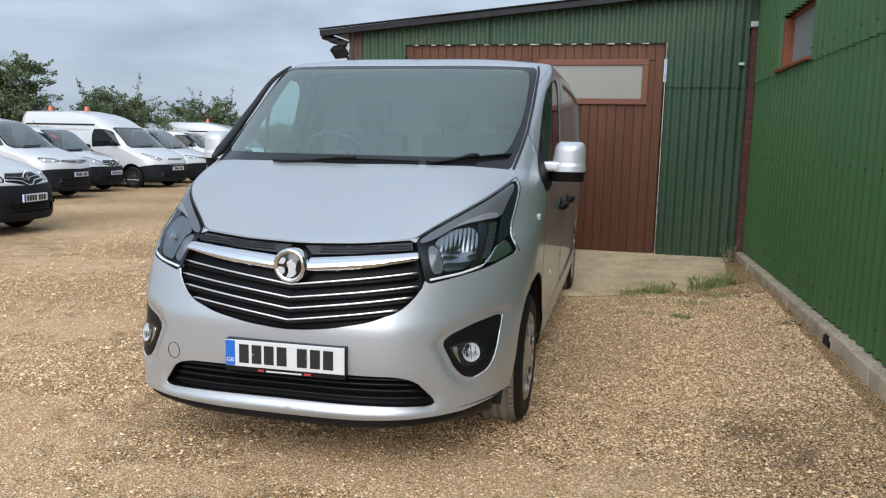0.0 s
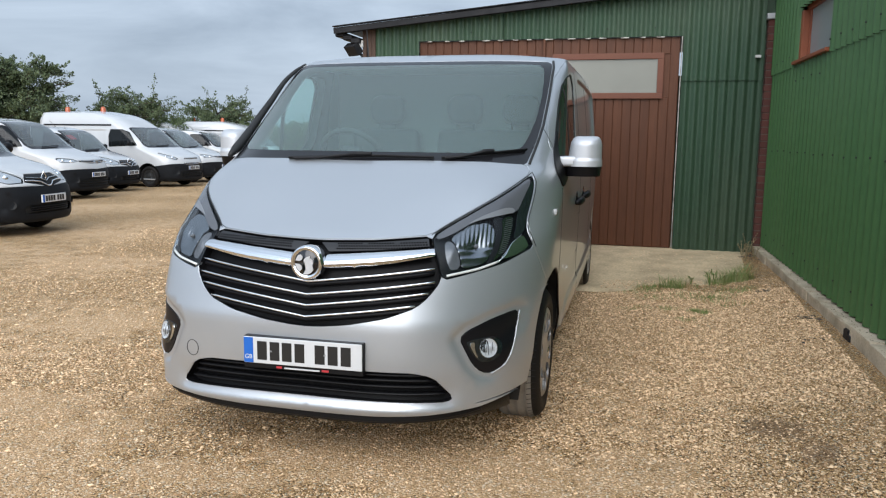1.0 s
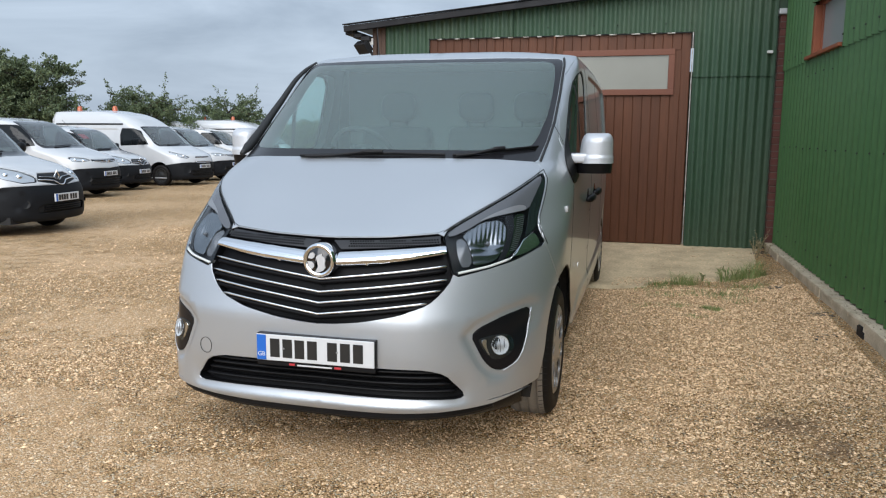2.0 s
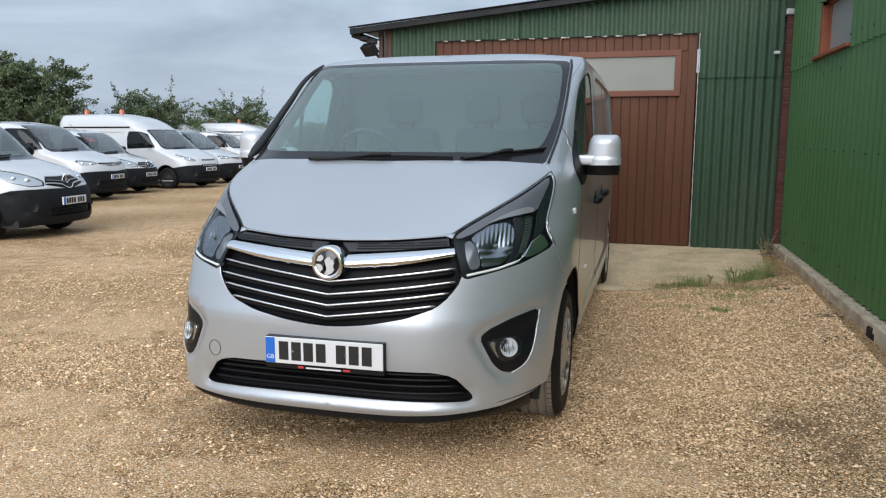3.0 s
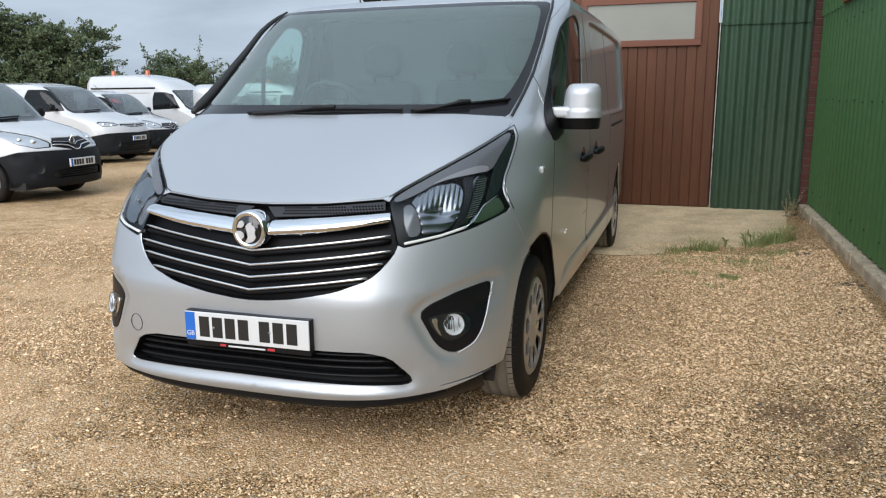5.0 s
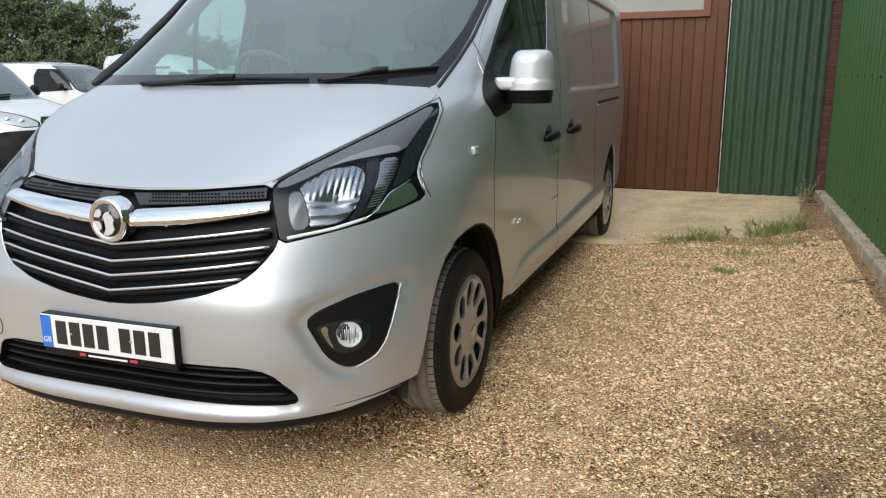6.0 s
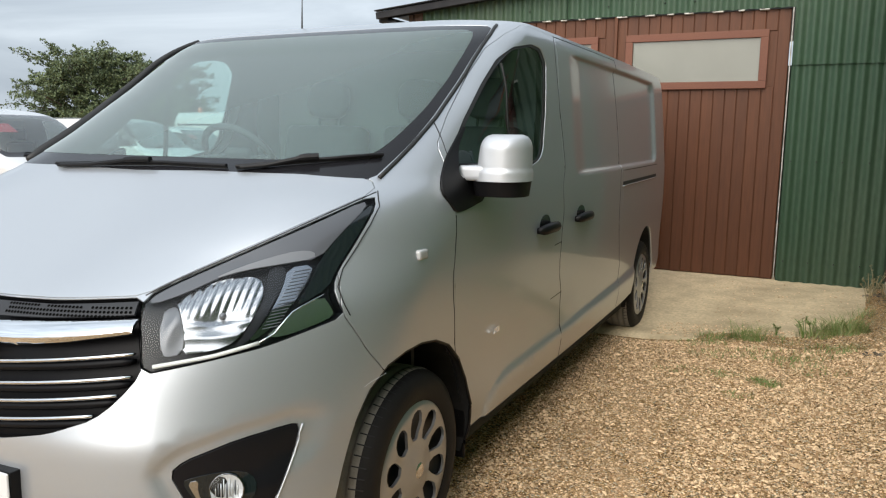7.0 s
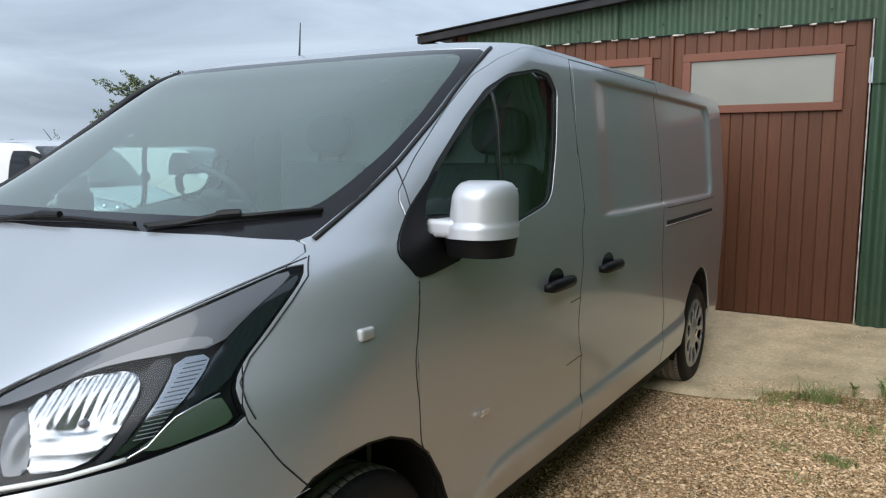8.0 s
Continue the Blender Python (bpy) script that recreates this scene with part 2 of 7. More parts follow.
def foliage_material(name, light, dark):
    """Leaves whose colour differs from leaf to leaf."""
    m = material(name, light, rough=0.6)
    n, l = m.node_tree.nodes, m.node_tree.links
    geo, mix = n.new("ShaderNodeNewGeometry"), n.new("ShaderNodeMix")
    mix.data_type = "RGBA"
    mix.inputs[6].default_value, mix.inputs[7].default_value = (*light, 1), (*dark, 1)
    l.new(geo.outputs["Random Per Island"], mix.inputs[0])
    l.new(mix.outputs[2], n["Principled BSDF"].inputs["Base Color"])
    return m


LEAF = foliage_material("hawthorn_leaves", (0.120, 0.155, 0.065), (0.045, 0.068, 0.032))
LEAF_LIGHT = foliage_material("young_leaves", (0.15, 0.20, 0.07), (0.05, 0.08, 0.03))
GRASS = foliage_material("grass_blades", (0.13, 0.22, 0.045), (0.31, 0.30, 0.13))
STRAW = foliage_material("dry_stems", (0.34, 0.27, 0.15), (0.16, 0.14, 0.07))
DEAD_LEAF = foliage_material("dead_leaves", (0.30, 0.22, 0.13), (0.03, 0.022, 0.018))
STONE = foliage_material("loose_gravel_stones", (1.0, 0.73, 0.45), (0.34, 0.195, 0.088))


def gravel_material():
    """Buff gravel: cells of stones over sandy fines, worn sandy in the wheel tracks."""
    m = bpy.data.materials.new("buff_gravel")
    m.use_nodes = True
    n, l = m.node_tree.nodes, m.node_tree.links
    p = n["Principled BSDF"]
    p.inputs["Roughness"].default_value, p.inputs["Specular IOR Level"].default_value = 0.95, 0.25
    co = n.new("ShaderNodeTexCoord")
    def voronoi(sc):
        v = n.new("ShaderNodeTexVoronoi")
        v.inputs["Scale"].default_value = sc
        l.new(co.outputs["Object"], v.inputs["Vector"])
        return v
    def noise_at(sc, detail=4.0):
        v = n.new("ShaderNodeTexNoise")
        v.inputs["Scale"].default_value, v.inputs["Detail"].default_value = sc, detail
        l.new(co.outputs["Object"], v.inputs["Vector"])
        return v
    def ranged(socket, a, b, c=0.0, d=1.0):
        r = n.new("ShaderNodeMapRange")
        for k, val in (("From Min", a), ("From Max", b), ("To Min", c), ("To Max", d)):
            r.inputs[k].default_value = val
        l.new(socket, r.inputs["Value"])
        return r.outputs["Result"]
    def mixed(fac, a, b):
        x = n.new("ShaderNodeMix")
        x.data_type = "RGBA"
        if isinstance(fac, float):
            x.inputs[0].default_value = fac
        else:
            l.new(fac, x.inputs[0])
        for i, s in ((6, a), (7, b)):
            if isinstance(s, tuple):
                x.inputs[i].default_value = (*s, 1)
            else:
                l.new(s, x.inputs[i])
        return x.outputs[2]
    cells, small = voronoi(112.0), voronoi(175.0)
    sep = n.new("ShaderNodeSeparateColor")
    l.new(cells.outputs["Color"], sep.inputs[0])
    sep2 = n.new("ShaderNodeSeparateColor")
    l.new(small.outputs["Color"], sep2.inputs[0])
    stones = mixed(sep.outputs[0], (1.0, 0.67, 0.33), (0.48, 0.255, 0.10))
    dark = mixed(ranged(sep.outputs[2], 0.88, 0.90), stones, (0.13, 0.085, 0.05))
    pale = mixed(ranged(sep.outputs[1], 0.84, 0.86), dark, (0.90, 0.77, 0.55))
    fines = mixed(sep2.outputs[0], (0.83, 0.56, 0.315), (0.48, 0.29, 0.142))
    worn, bare = n.new("ShaderNodeAttribute"), n.new("ShaderNodeAttribute")
    worn.attribute_name, bare.attribute_name = "sand", "soil"
    edge = n.new("ShaderNodeMath")
    edge.operation = "ADD"
    l.new(worn.outputs["Fac"], edge.inputs[0])
    l.new(ranged(noise_at(7.0, 6.0).outputs["Fac"], 0.3, 0.7, -0.45, 0.45), edge.inputs[1])
    sand = ranged(edge.outputs[0], 0.25, 0.85)
    specked = mixed(ranged(sep.outputs[1], 0.76, 0.78, 0.0, 0.75), fines, (0.92, 0.75, 0.54))
    pitted = mixed(ranged(sep.outputs[2], 0.86, 0.88, 0.0, 0.7), specked, (0.28, 0.17, 0.075))
    clods = mixed(ranged(noise_at(24.0, 5.0).outputs["Fac"], 0.50, 0.68, 0.0, 0.30), pitted, (0.46, 0.30, 0.14))
    ground = mixed(sand, pale, clods)
    # gaps between the stone cells are shaded in the colour, less where sandy
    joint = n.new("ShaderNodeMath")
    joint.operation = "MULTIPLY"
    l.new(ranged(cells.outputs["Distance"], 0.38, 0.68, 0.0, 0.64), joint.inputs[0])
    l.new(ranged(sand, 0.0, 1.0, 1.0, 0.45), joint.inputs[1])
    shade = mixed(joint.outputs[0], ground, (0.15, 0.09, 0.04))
    broad = mixed(ranged(noise_at(0.9, 3.0).outputs["Fac"], 0.45, 0.75, 0.0, 0.15), shade, (0.52, 0.34, 0.17))
    soil = mixed(ranged(bare.outputs["Fac"], 0.1, 0.9, 0.0, 0.6), broad, (0.33, 0.205, 0.12))
    l.new(soil, p.inputs["Base Color"])
    b = n.new("ShaderNodeBump")
    b.inputs["Strength"].default_value, b.inputs["Distance"].default_value, b.invert = 1.0, 0.02, True
    l.new(ranged(sand, 0.0, 1.0, 1.0, 0.55), b.inputs["Strength"])
    l.new(cells.outputs["Distance"], b.inputs["Height"])
    b2 = n.new("ShaderNodeBump")
    b2.inputs["Strength"].default_value, b2.inputs["Distance"].default_value, b2.invert = 0.6, 0.006, True
    l.new(small.outputs["Distance"], b2.inputs["Height"])
    l.new(b.outputs["Normal"], b2.inputs["Normal"])
    l.new(b2.outputs["Normal"], p.inputs["Normal"])
    return m


GRAVEL = gravel_material()


# ---- mesh helpers ----
def mesh_object(name, verts, faces, mat, parent=None, smooth=False, label=""):
    me = bpy.data.meshes.new(name)
    me.from_pydata([tuple(map(float, v)) for v in verts], [], [tuple(map(int, f)) for f in faces])
    me.update()
    if smooth:
        me.shade_smooth()
    for mm in mat if isinstance(mat, (list, tuple)) else (mat,):
        me.materials.append(mm)
    ob = new(name, me)
    ob.parent = parent
    if label:
        ob["label"] = label
    return ob


def part(name, bm, mat, parent=None, label="", smooth=False):
    me = bpy.data.meshes.new(name)
    bm.normal_update()
    bm.to_mesh(me)
    bm.free()
    if smooth:
        me.shade_smooth()
    me.materials.append(mat)
    ob = new(name, me)
    ob.parent = parent
    if label:
        ob["label"] = label
    return ob


def box_bm(x0, x1, y0, y1, z0, z1, bevel=0.0, seg=2, bm=None):
    own = bmesh.new()
    bmesh.ops.create_cube(own, size=1.0, matrix=Matrix.LocRotScale(((x0 + x1) / 2, (y0 + y1) / 2, (z0 + z1) / 2), None, (abs(x1 - x0), abs(y1 - y0), abs(z1 - z0))))
    if bevel:
        bmesh.ops.bevel(own, geom=list(own.edges), offset=bevel, segments=seg, profile=0.7, affect="EDGES")
    if bm is None:
        return own
    me = bpy.data.meshes.new("tmp")
    own.to_mesh(me)
    own.free()
    bm.from_mesh(me)
    bpy.data.meshes.remove(me)
    return bm


def tube_bm(points, radius, sides=10, bm=None, cap=True):
    """A round bar along points; radius may be one number or one per point."""
    bm = bm or bmesh.new()
    pts = [Vector(p) for p in points]
    rs = radius if isinstance(radius, (list, tuple)) else [radius] * len(pts)
    rings = []
    for i, p in enumerate(pts):
        d = (pts[min(i + 1, len(pts) - 1)] - pts[max(i - 1, 0)]).normalized()
        a = d.cross(Vector((0, 0, 1)) if abs(d.z) < 0.95 else Vector((1, 0, 0))).normalized()
        b = d.cross(a)
        rings.append([bm.verts.new(p + rs[i] * (a * math.cos(k * 2 * math.pi / sides) + b * math.sin(k * 2 * math.pi / sides))) for k in range(sides)])
    for r0, r1 in zip(rings, rings[1:]):
        for k in range(sides):
            bm.faces.new((r0[k], r0[(k + 1) % sides], r1[(k + 1) % sides], r1[k]))
    if cap:
        bm.faces.new(rings[0][::-1])
        bm.faces.new(rings[-1])
    return bm


def lathe_bm(profile, sides=48, axis="x", centre=(0, 0, 0), bm=None):
    """Turns (radius, along) pairs about an axis."""
    bm = bm or bmesh.new()
    rings = []
    for r, h in profile:
        ring = []
        for k in range(sides):
            a = 2 * math.pi * k / sides
            c, s = r * math.cos(a), r * math.sin(a)
            v = {"x": (h, c, s), "y": (c, h, s), "z": (c, s, h)}[axis]
            ring.append(bm.verts.new(Vector(v) + Vector(centre)))
        rings.append(ring)
    for r0, r1 in zip(rings, rings[1:]):
        for k in range(sides):
            bm.faces.new((r0[k], r0[(k + 1) % sides], r1[(k + 1) % sides], r1[k]))
    return bm


def smooth_step(a, b, x):
    t = min(max((x - a) / (b - a), 0.0), 1.0)
    return t * t * (3 - 2 * t)


def curve(knots):
    """A smooth function through (place, value) pairs."""
    xs, ys = np.array([k[0] for k in knots], float), np.array([k[1] for k in knots], float)
    h, d = np.diff(xs), np.diff(ys) / np.diff(xs)
    m = np.zeros(len(xs))
    m[0], m[-1] = d[0], d[-1]
    for i in range(1, len(xs) - 1):
        if d[i - 1] * d[i] > 0:
            w1, w2 = 2 * h[i] + h[i - 1], h[i] + 2 * h[i - 1]
            m[i] = (w1 + w2) / (w1 / d[i - 1] + w2 / d[i])
    def f(x):
        x = np.clip(np.asarray(x, float), xs[0], xs[-1])
        i = np.clip(np.searchsorted(xs, x) - 1, 0, len(xs) - 2)
        t = (x - xs[i]) / h[i]
        return ys[i] * (1 + 2 * t) * (1 - t) ** 2 + m[i] * h[i] * t * (1 - t) ** 2 + ys[i + 1] * t * t * (3 - 2 * t) + m[i + 1] * h[i] * t * t * (t - 1)
    return f


# ---- ground ----
def ground_height(x, y):
    """The yard falls away to the far vans and rises a little to the shed."""
    s = -0.64 * x + 0.77 * y
    far = -0.02 * min(max(0.0, s - 5.0), 5.0) - 0.0155 * min(max(0.0, s - 10.0), 20.0)
    rise = 0.0
    if x > -3.0:
        rise = 0.035 * smooth_step(0.9, 1.9, x) * smooth_step(-3, 1.5, y) + 0.03 * smooth_step(1.5, 4.0, y) * smooth_step(0.95, 1.5, x)
        rise += 0.085 * smooth_step(1.95, 2.6, x)
    return far + rise


def grid_sheet(name, xs, ys, height, mat):
    verts = [(x, y, height(x, y)) for y in ys for x in xs]
    w = len(xs)
    faces = [(j * w + i, j * w + i + 1, (j + 1) * w + i + 1, (j + 1) * w + i) for j in range(len(ys) - 1) for i in range(w - 1)]
    return mesh_object(name, verts, faces, mat, smooth=True)


def lumpy(x, y):
    near = 1.0 if -5 < x < 5 and -5 < y < 8 else 0.0
    n = noise.noise(Vector((x * 1.3, y * 1.3, 0))) * 0.008 + noise.noise(Vector((x * 6, y * 6, 3))) * 0.004
    return ground_height(x, y) + near * n


gx = list(np.concatenate([[-900, -300, -120, -70, -50], np.arange(-40, -6, 2.0), np.arange(-6, 3.3, 0.08), [4, 6, 10, 20, 60, 200, 900]]))
gy = list(np.concatenate([[-900, -200, -60, -30, -15, -8], np.arange(-6, 7, 0.08), np.arange(7, 40, 2.0), [45, 60, 90, 150, 300, 900]]))


def sandiness(x, y):
    """Where the gravel is worn down to sandy fines: old wheel tracks and the open yard."""
    f = 0.0
    for cx, cy, rx, ry in ((0.55, 0.20, 1.05, 0.36), (-0.95, -0.50, 0.45, 0.22), (-0.40, -0.15, 0.45, 0.16), (1.35, 0.35, 0.35, 0.2), (-1.8, 0.3, 0.6, 0.25)):
        d = math.hypot((x - cx) / rx, (y - cy) / ry)
        f = max(f, 0.9 * (1 - smooth_step(0.55, 1.25, d)))
    f = max(f, 0.52 * (1 - smooth_step(0.3, 1.2, math.hypot((x - 1.25) / 0.38, (y - 1.8) / 1.9))))
    yard = 0.38 + 0.9 * noise.noise(Vector((x * 0.55 + 4.0, y * 0.55, 0))) + 0.4 * noise.noise(Vector((x * 1.9, y * 1.9, 5)))
    return max(f, min(max(yard, 0.0), 1.0) * (1 - smooth_step(-1.2, 0.2, x)), 0.10 * smooth_step(0.4, 1.2, x))


def bareness(x, y):
    """Trodden brown soil beside the wall."""
    return max(1 - smooth_step(0.4, 1.2, math.hypot((x - cx) / rx, (y - cy) / ry)) for cx, cy, rx, ry in ((1.98, 0.95, 0.20, 0.16), (2.12, 0.68, 0.12, 0.16)))


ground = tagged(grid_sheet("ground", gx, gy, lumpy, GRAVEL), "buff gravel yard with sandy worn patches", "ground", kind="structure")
for layer, rule in (("sand", sandiness), ("soil", bareness)):
    at = ground.data.attributes.new(layer, "FLOAT", "POINT")
    for v, item in zip(ground.data.vertices, at.data):
        item.value = rule(v.co.x, v.co.y)


def slab_height(x, y):
    return 0.022 + 0.118 * smooth_step(4.0, 6.3, y) + 0.035 * smooth_step(0.9, 1.9, x) * (1 - smooth_step(5.0, 6.2, y))


SHED_Y, SHED_TOP = 6.19, 2.86
sx_, sy_ = list(np.arange(-2.2, 2.72, 0.12)), list(np.arange(4.05, 6.5, 0.1))
sv, sf = [], []
for j, y in enumerate(sy_):
    for x in sx_:
        edge = 0.10 * noise.noise(Vector((x * 1.5, 2.0, 0))) if j == 0 else 0.0
        shift = 0.9 * smooth_step(1.9, 2.5, x) * (1 - j / len(sy_))
        sv.append((x, y + edge + shift, slab_height(x, y + shift) - (0.10 if j == 0 else 0.0)))
w_ = len(sx_)
sf = [(j * w_ + i, j * w_ + i + 1, (j + 1) * w_ + i + 1, (j + 1) * w_ + i) for j in range(len(sy_) - 1) for i in range(w_ - 1)]
slab = tagged(mesh_object("pavement", sv, sf, SLAB, smooth=True), "pale worn concrete apron before the shed doors", "concrete slab", kind="structure")


# ---- shed: corrugated front with brown double doors ----
def corrugated(name, length, height, pitch, depth, mat, parent, place, base=None, top=None, per=8, phase=0.0):
    """A corrugated sheet standing along local x, its waves towards local -y. top and base: heights along it."""
    n = int(length / pitch * per)
    verts, faces = [], []
    for i in range(n + 1):
        x = length * i / n
        d = -depth / 2 * (1 - math.cos(2 * math.pi * (x + phase) / pitch))
        lo, hi = (base(x) if base else 0.0), (top(x) if top else height)
        for z in (lo, hi):
            verts.append(place @ Vector((x, d, z)))
    for i in range(n):
        faces.append((2 * i, 2 * i + 2, 2 * i + 3, 2 * i + 1))
    k = len(verts)
    back = place.to_3x3() @ Vector((0, 0.008, 0))
    verts += [v + back for v in verts]
    faces += [(a + k, d + k, c + k, b + k) for a, b, c, d in list(faces)]
    faces += [(2 * i, k + 2 * i, k + 2 * i + 2, 2 * i + 2) for i in range(n)]
    faces += [(2 * i + 1, 2 * i + 3, k + 2 * i + 3, k + 2 * i + 1) for i in range(n)]
    faces += [(0, 1, k + 1, k), (2 * n, k + 2 * n, k + 2 * n + 1, 2 * n + 1)]
    sheet = mesh_object(name, verts, faces, mat, parent, smooth=True)
    sheet.data.set_sharp_from_angle(angle=radians(55))
    return sheet


def eaves(x):
    return 2.655 + 0.0925 * (x + 2.05)


DOOR_L, DOOR_R, DOOR_T = -1.33, 1.667, 2.50
shed = tagged(new("shed"), "low green corrugated shed with monopitch black-edged roof and brown doors", "shed", kind="structure")
shed.name = "shed"
corrugated("cladding", 2.52 - DOOR_R - 0.02, 1.0, 0.1, 0.028, GREEN_SHED, shed, pose(DOOR_R + 0.03, SHED_Y + 0.015, 0), base=lambda x: 0.135, top=lambda x: 2.03)
corrugated("cladding", 2.52 - DOOR_R - 0.02, 1.0, 0.1, 0.028, GREEN_SHED, shed, pose(DOOR_R + 0.03, SHED_Y, 0), base=lambda x: 2.02, top=lambda x: eaves(x + DOOR_R))
corrugated("cladding", 1.58, 1.0, 0.1, 0.028, GREEN_SHED, shed, pose(-1.89, SHED_Y, 0), base=lambda x: 2.505 if x > 0.56 else 0.1, top=lambda x: eaves(x - 1.89))
corrugated("cladding", 2.02, 1.0, 0.1, 0.028, GREEN_SHED, shed, pose(-0.31, SHED_Y + 0.004, 0), base=lambda x: 2.505, top=lambda x: eaves(x - 0.31))
# closed body behind: side walls, back, roof
for x0, x1, y0, y1 in ((-2.05, -1.93, SHED_Y + 0.06, 13.0), (2.50, 2.64, SHED_Y + 0.03, 13.0), (-2.05, 2.62, 13.0, 13.1)):
    part("wall", box_bm(x0, x1, y0, y1, -0.2, 3.05 if x0 > 2 else 2.6), GREEN_SHED, shed)
rf_bm = bmesh.new()
rp = [(-2.33, eaves(-2.33) + 0.035), (2.62, eaves(2.62) + 0.035)]
quad = [rf_bm.verts.new(v) for v in ((rp[0][0], SHED_Y - 0.14, rp[0][1]), (rp[1][0], SHED_Y - 0.14, rp[1][1]), (rp[1][0], 13.2, rp[1][1]), (rp[0][0], 13.2, rp[0][1]))]
rf_bm.faces.new(quad)
bmesh.ops.solidify(rf_bm, geom=list(rf_bm.faces), thickness=0.02)
part("roof", rf_bm, ROOF_SHEET, shed)


def beam(name, a, b, width, height, mat, parent, bevel=0.004, label=""):
    """A straight timber from a to b with its section square to it."""
    a, b = Vector(a), Vector(b)
    d = b - a
    bm = box_bm(0, d.length, -width / 2, width / 2, -height / 2, height / 2, bevel, 1)
    x = d.normalized()
    up = Vector((0, 0, 1)) if abs(x.z) < 0.9 else Vector((0, 1, 0))
    y = up.cross(x).normalized()
    z = x.cross(y)
    m = Matrix((x, y, z)).transposed().to_4x4()
    m.translation = a
    bm.transform(m)
    return part(name, bm, mat, parent, label)


beam("fascia", (-2.36, SHED_Y - 0.155, eaves(-2.36) + 0.005), (2.60, SHED_Y - 0.155, eaves(2.60) + 0.005), 0.035, 0.070, FASCIA, shed, label="black roof edge board")
beam("soffit", (-2.34, SHED_Y - 0.07, eaves(-2.34) - 0.005), (2.58, SHED_Y - 0.07, eaves(2.58) - 0.005), 0.13, 0.018, FASCIA, shed)
beam("roof_edge", (-2.37, SHED_Y - 0.16, eaves(-2.37) + 0.056), (2.60, SHED_Y - 0.16, eaves(2.60) + 0.048), 0.07, 0.012, FASCIA, shed)
for x in (-2.02, -1.955, -1.905):
    beam("post", (x, SHED_Y + 0.02, -0.1), (x, SHED_Y + 0.02, 2.66), 0.05, 0.07, TIMBER_POST, shed)
beam("cover_strip", (DOOR_R + 0.016, SHED_Y - 0.014, 0.16), (DOOR_R + 0.016, SHED_Y - 0.014, 2.50), 0.010, 0.02, WHITE_STRIP, shed, label="flaking white strip")


def door_leaf(x0, x1):
    """A braced boarded leaf with a long opal light in a raised frame."""
    leaf = tagged(new("door_%d" % (1 if x0 < 0 else 2)), "tall red-brown boarded shed door with an opal light", "door", kind="structure")
    z0, z1 = 0.145, DOOR_T
    part("backing", box_bm(x0, x1, SHED_Y + 0.040, SHED_Y + 0.07, z0, z1), BOARD_BROWN, leaf)
    gl = (x0 + 0.16, x1 - 0.23, 1.895, 2.265)
    n = 15
    step = (x1 - x0) / n
    for k in range(n):
        a, b = x0 + k * step + 0.002, x0 + (k + 1) * step - 0.002
        spans = [(z0, z1)] if b < gl[0] - 0.06 or a > gl[1] + 0.06 else [(z0, gl[2] - 0.05), (gl[3] + 0.05, z1)]
        for lo, hi in spans:
            part("board", box_bm(a, b, SHED_Y + 0.028 + 0.002 * (k % 3), SHED_Y + 0.038, lo + 0.004 * (k % 2), hi, 0.004, 1), BOARD_BROWN, leaf)
    f = 0.066
    for a, b, c, d in ((gl[0] - f, gl[1] + f, gl[3], gl[3] + f), (gl[0] - f, gl[1] + f, gl[2] - f, gl[2]), (gl[0] - f, gl[0], gl[2], gl[3]), (gl[1], gl[1] + f, gl[2], gl[3])):
        part("light_frame", box_bm(a, b, SHED_Y - 0.004, SHED_Y + 0.05, c, d, 0.006, 2), FRAME_BROWN, leaf, "raised red-brown frame")
    part("light_panel", box_bm(gl[0] - 0.01, gl[1] + 0.01, SHED_Y + 0.022, SHED_Y + 0.030, gl[2] - 0.01, gl[3] + 0.01), OPAL, leaf, "opal window panel")
    return leaf


door_leaf(DOOR_L, 0.165)
door_leaf(0.172, DOOR_R)
beam("cover_strip", (0.17, SHED_Y + 0.02, 0.15), (0.17, SHED_Y + 0.02, 2.50), 0.03, 0.06, BOARD_BROWN, shed)
# bright gaps where the upper sheets end above the doors
rng = random.Random(4)
for k in range(14):
    x = -1.2 + k * 0.2 + rng.uniform(-0.05, 0.05)
    part("packing", box_bm(x, x + rng.uniform(0.05, 0.1), SHED_Y - 0.012, SHED_Y + 0.03, 2.492, 2.504, 0.003, 1), WHITE_STRIP, shed)

# sheet fixings
def fixing(x, y, z, parent):
    bm = bmesh.new()
    bmesh.ops.create_icosphere(bm, subdivisions=1, radius=0.0075, matrix=Matrix.Translation((x, y, z)))
    return part("bolt", bm, RUBBER_TRIM, parent)


for z in (2.06, 1.20, 0.32, 2.62):
    for k in range(4):
        fixing(1.75 + 0.2 * k + 0.0, SHED_Y - 0.012, z, shed)
for k in range(11):
    fixing(-0.95 + 0.26 * k, SHED_Y - 0.016, 2.60, shed)
part("sensor", box_bm(2.44, 2.50, SHED_Y - 0.06, SHED_Y - 0.02, 2.255, 2.285, 0.008, 2), WHITE_PLASTIC, shed, "small white sensor")

# flood lamp and gutter end at the shed's corner
flood = tagged(new("flood_light"), "grey flood light on the shed's timber corner post", "flood light")
fb = box_bm(-0.10, 0.10, -0.05, 0.04, -0.07, 0.07, 0.012, 2)
fb.transform(pose(-2.16, SHED_Y - 0.02, 2.43, 40, 0, -30))
part("lamp_head", fb, FASCIA, flood)
part("bracket", tube_bm([(-2.10, SHED_Y, 2.40), (-2.05, SHED_Y, 2.34), (-2.03, SHED_Y + 0.01, 2.33)], 0.018, 8), FASCIA, flood)
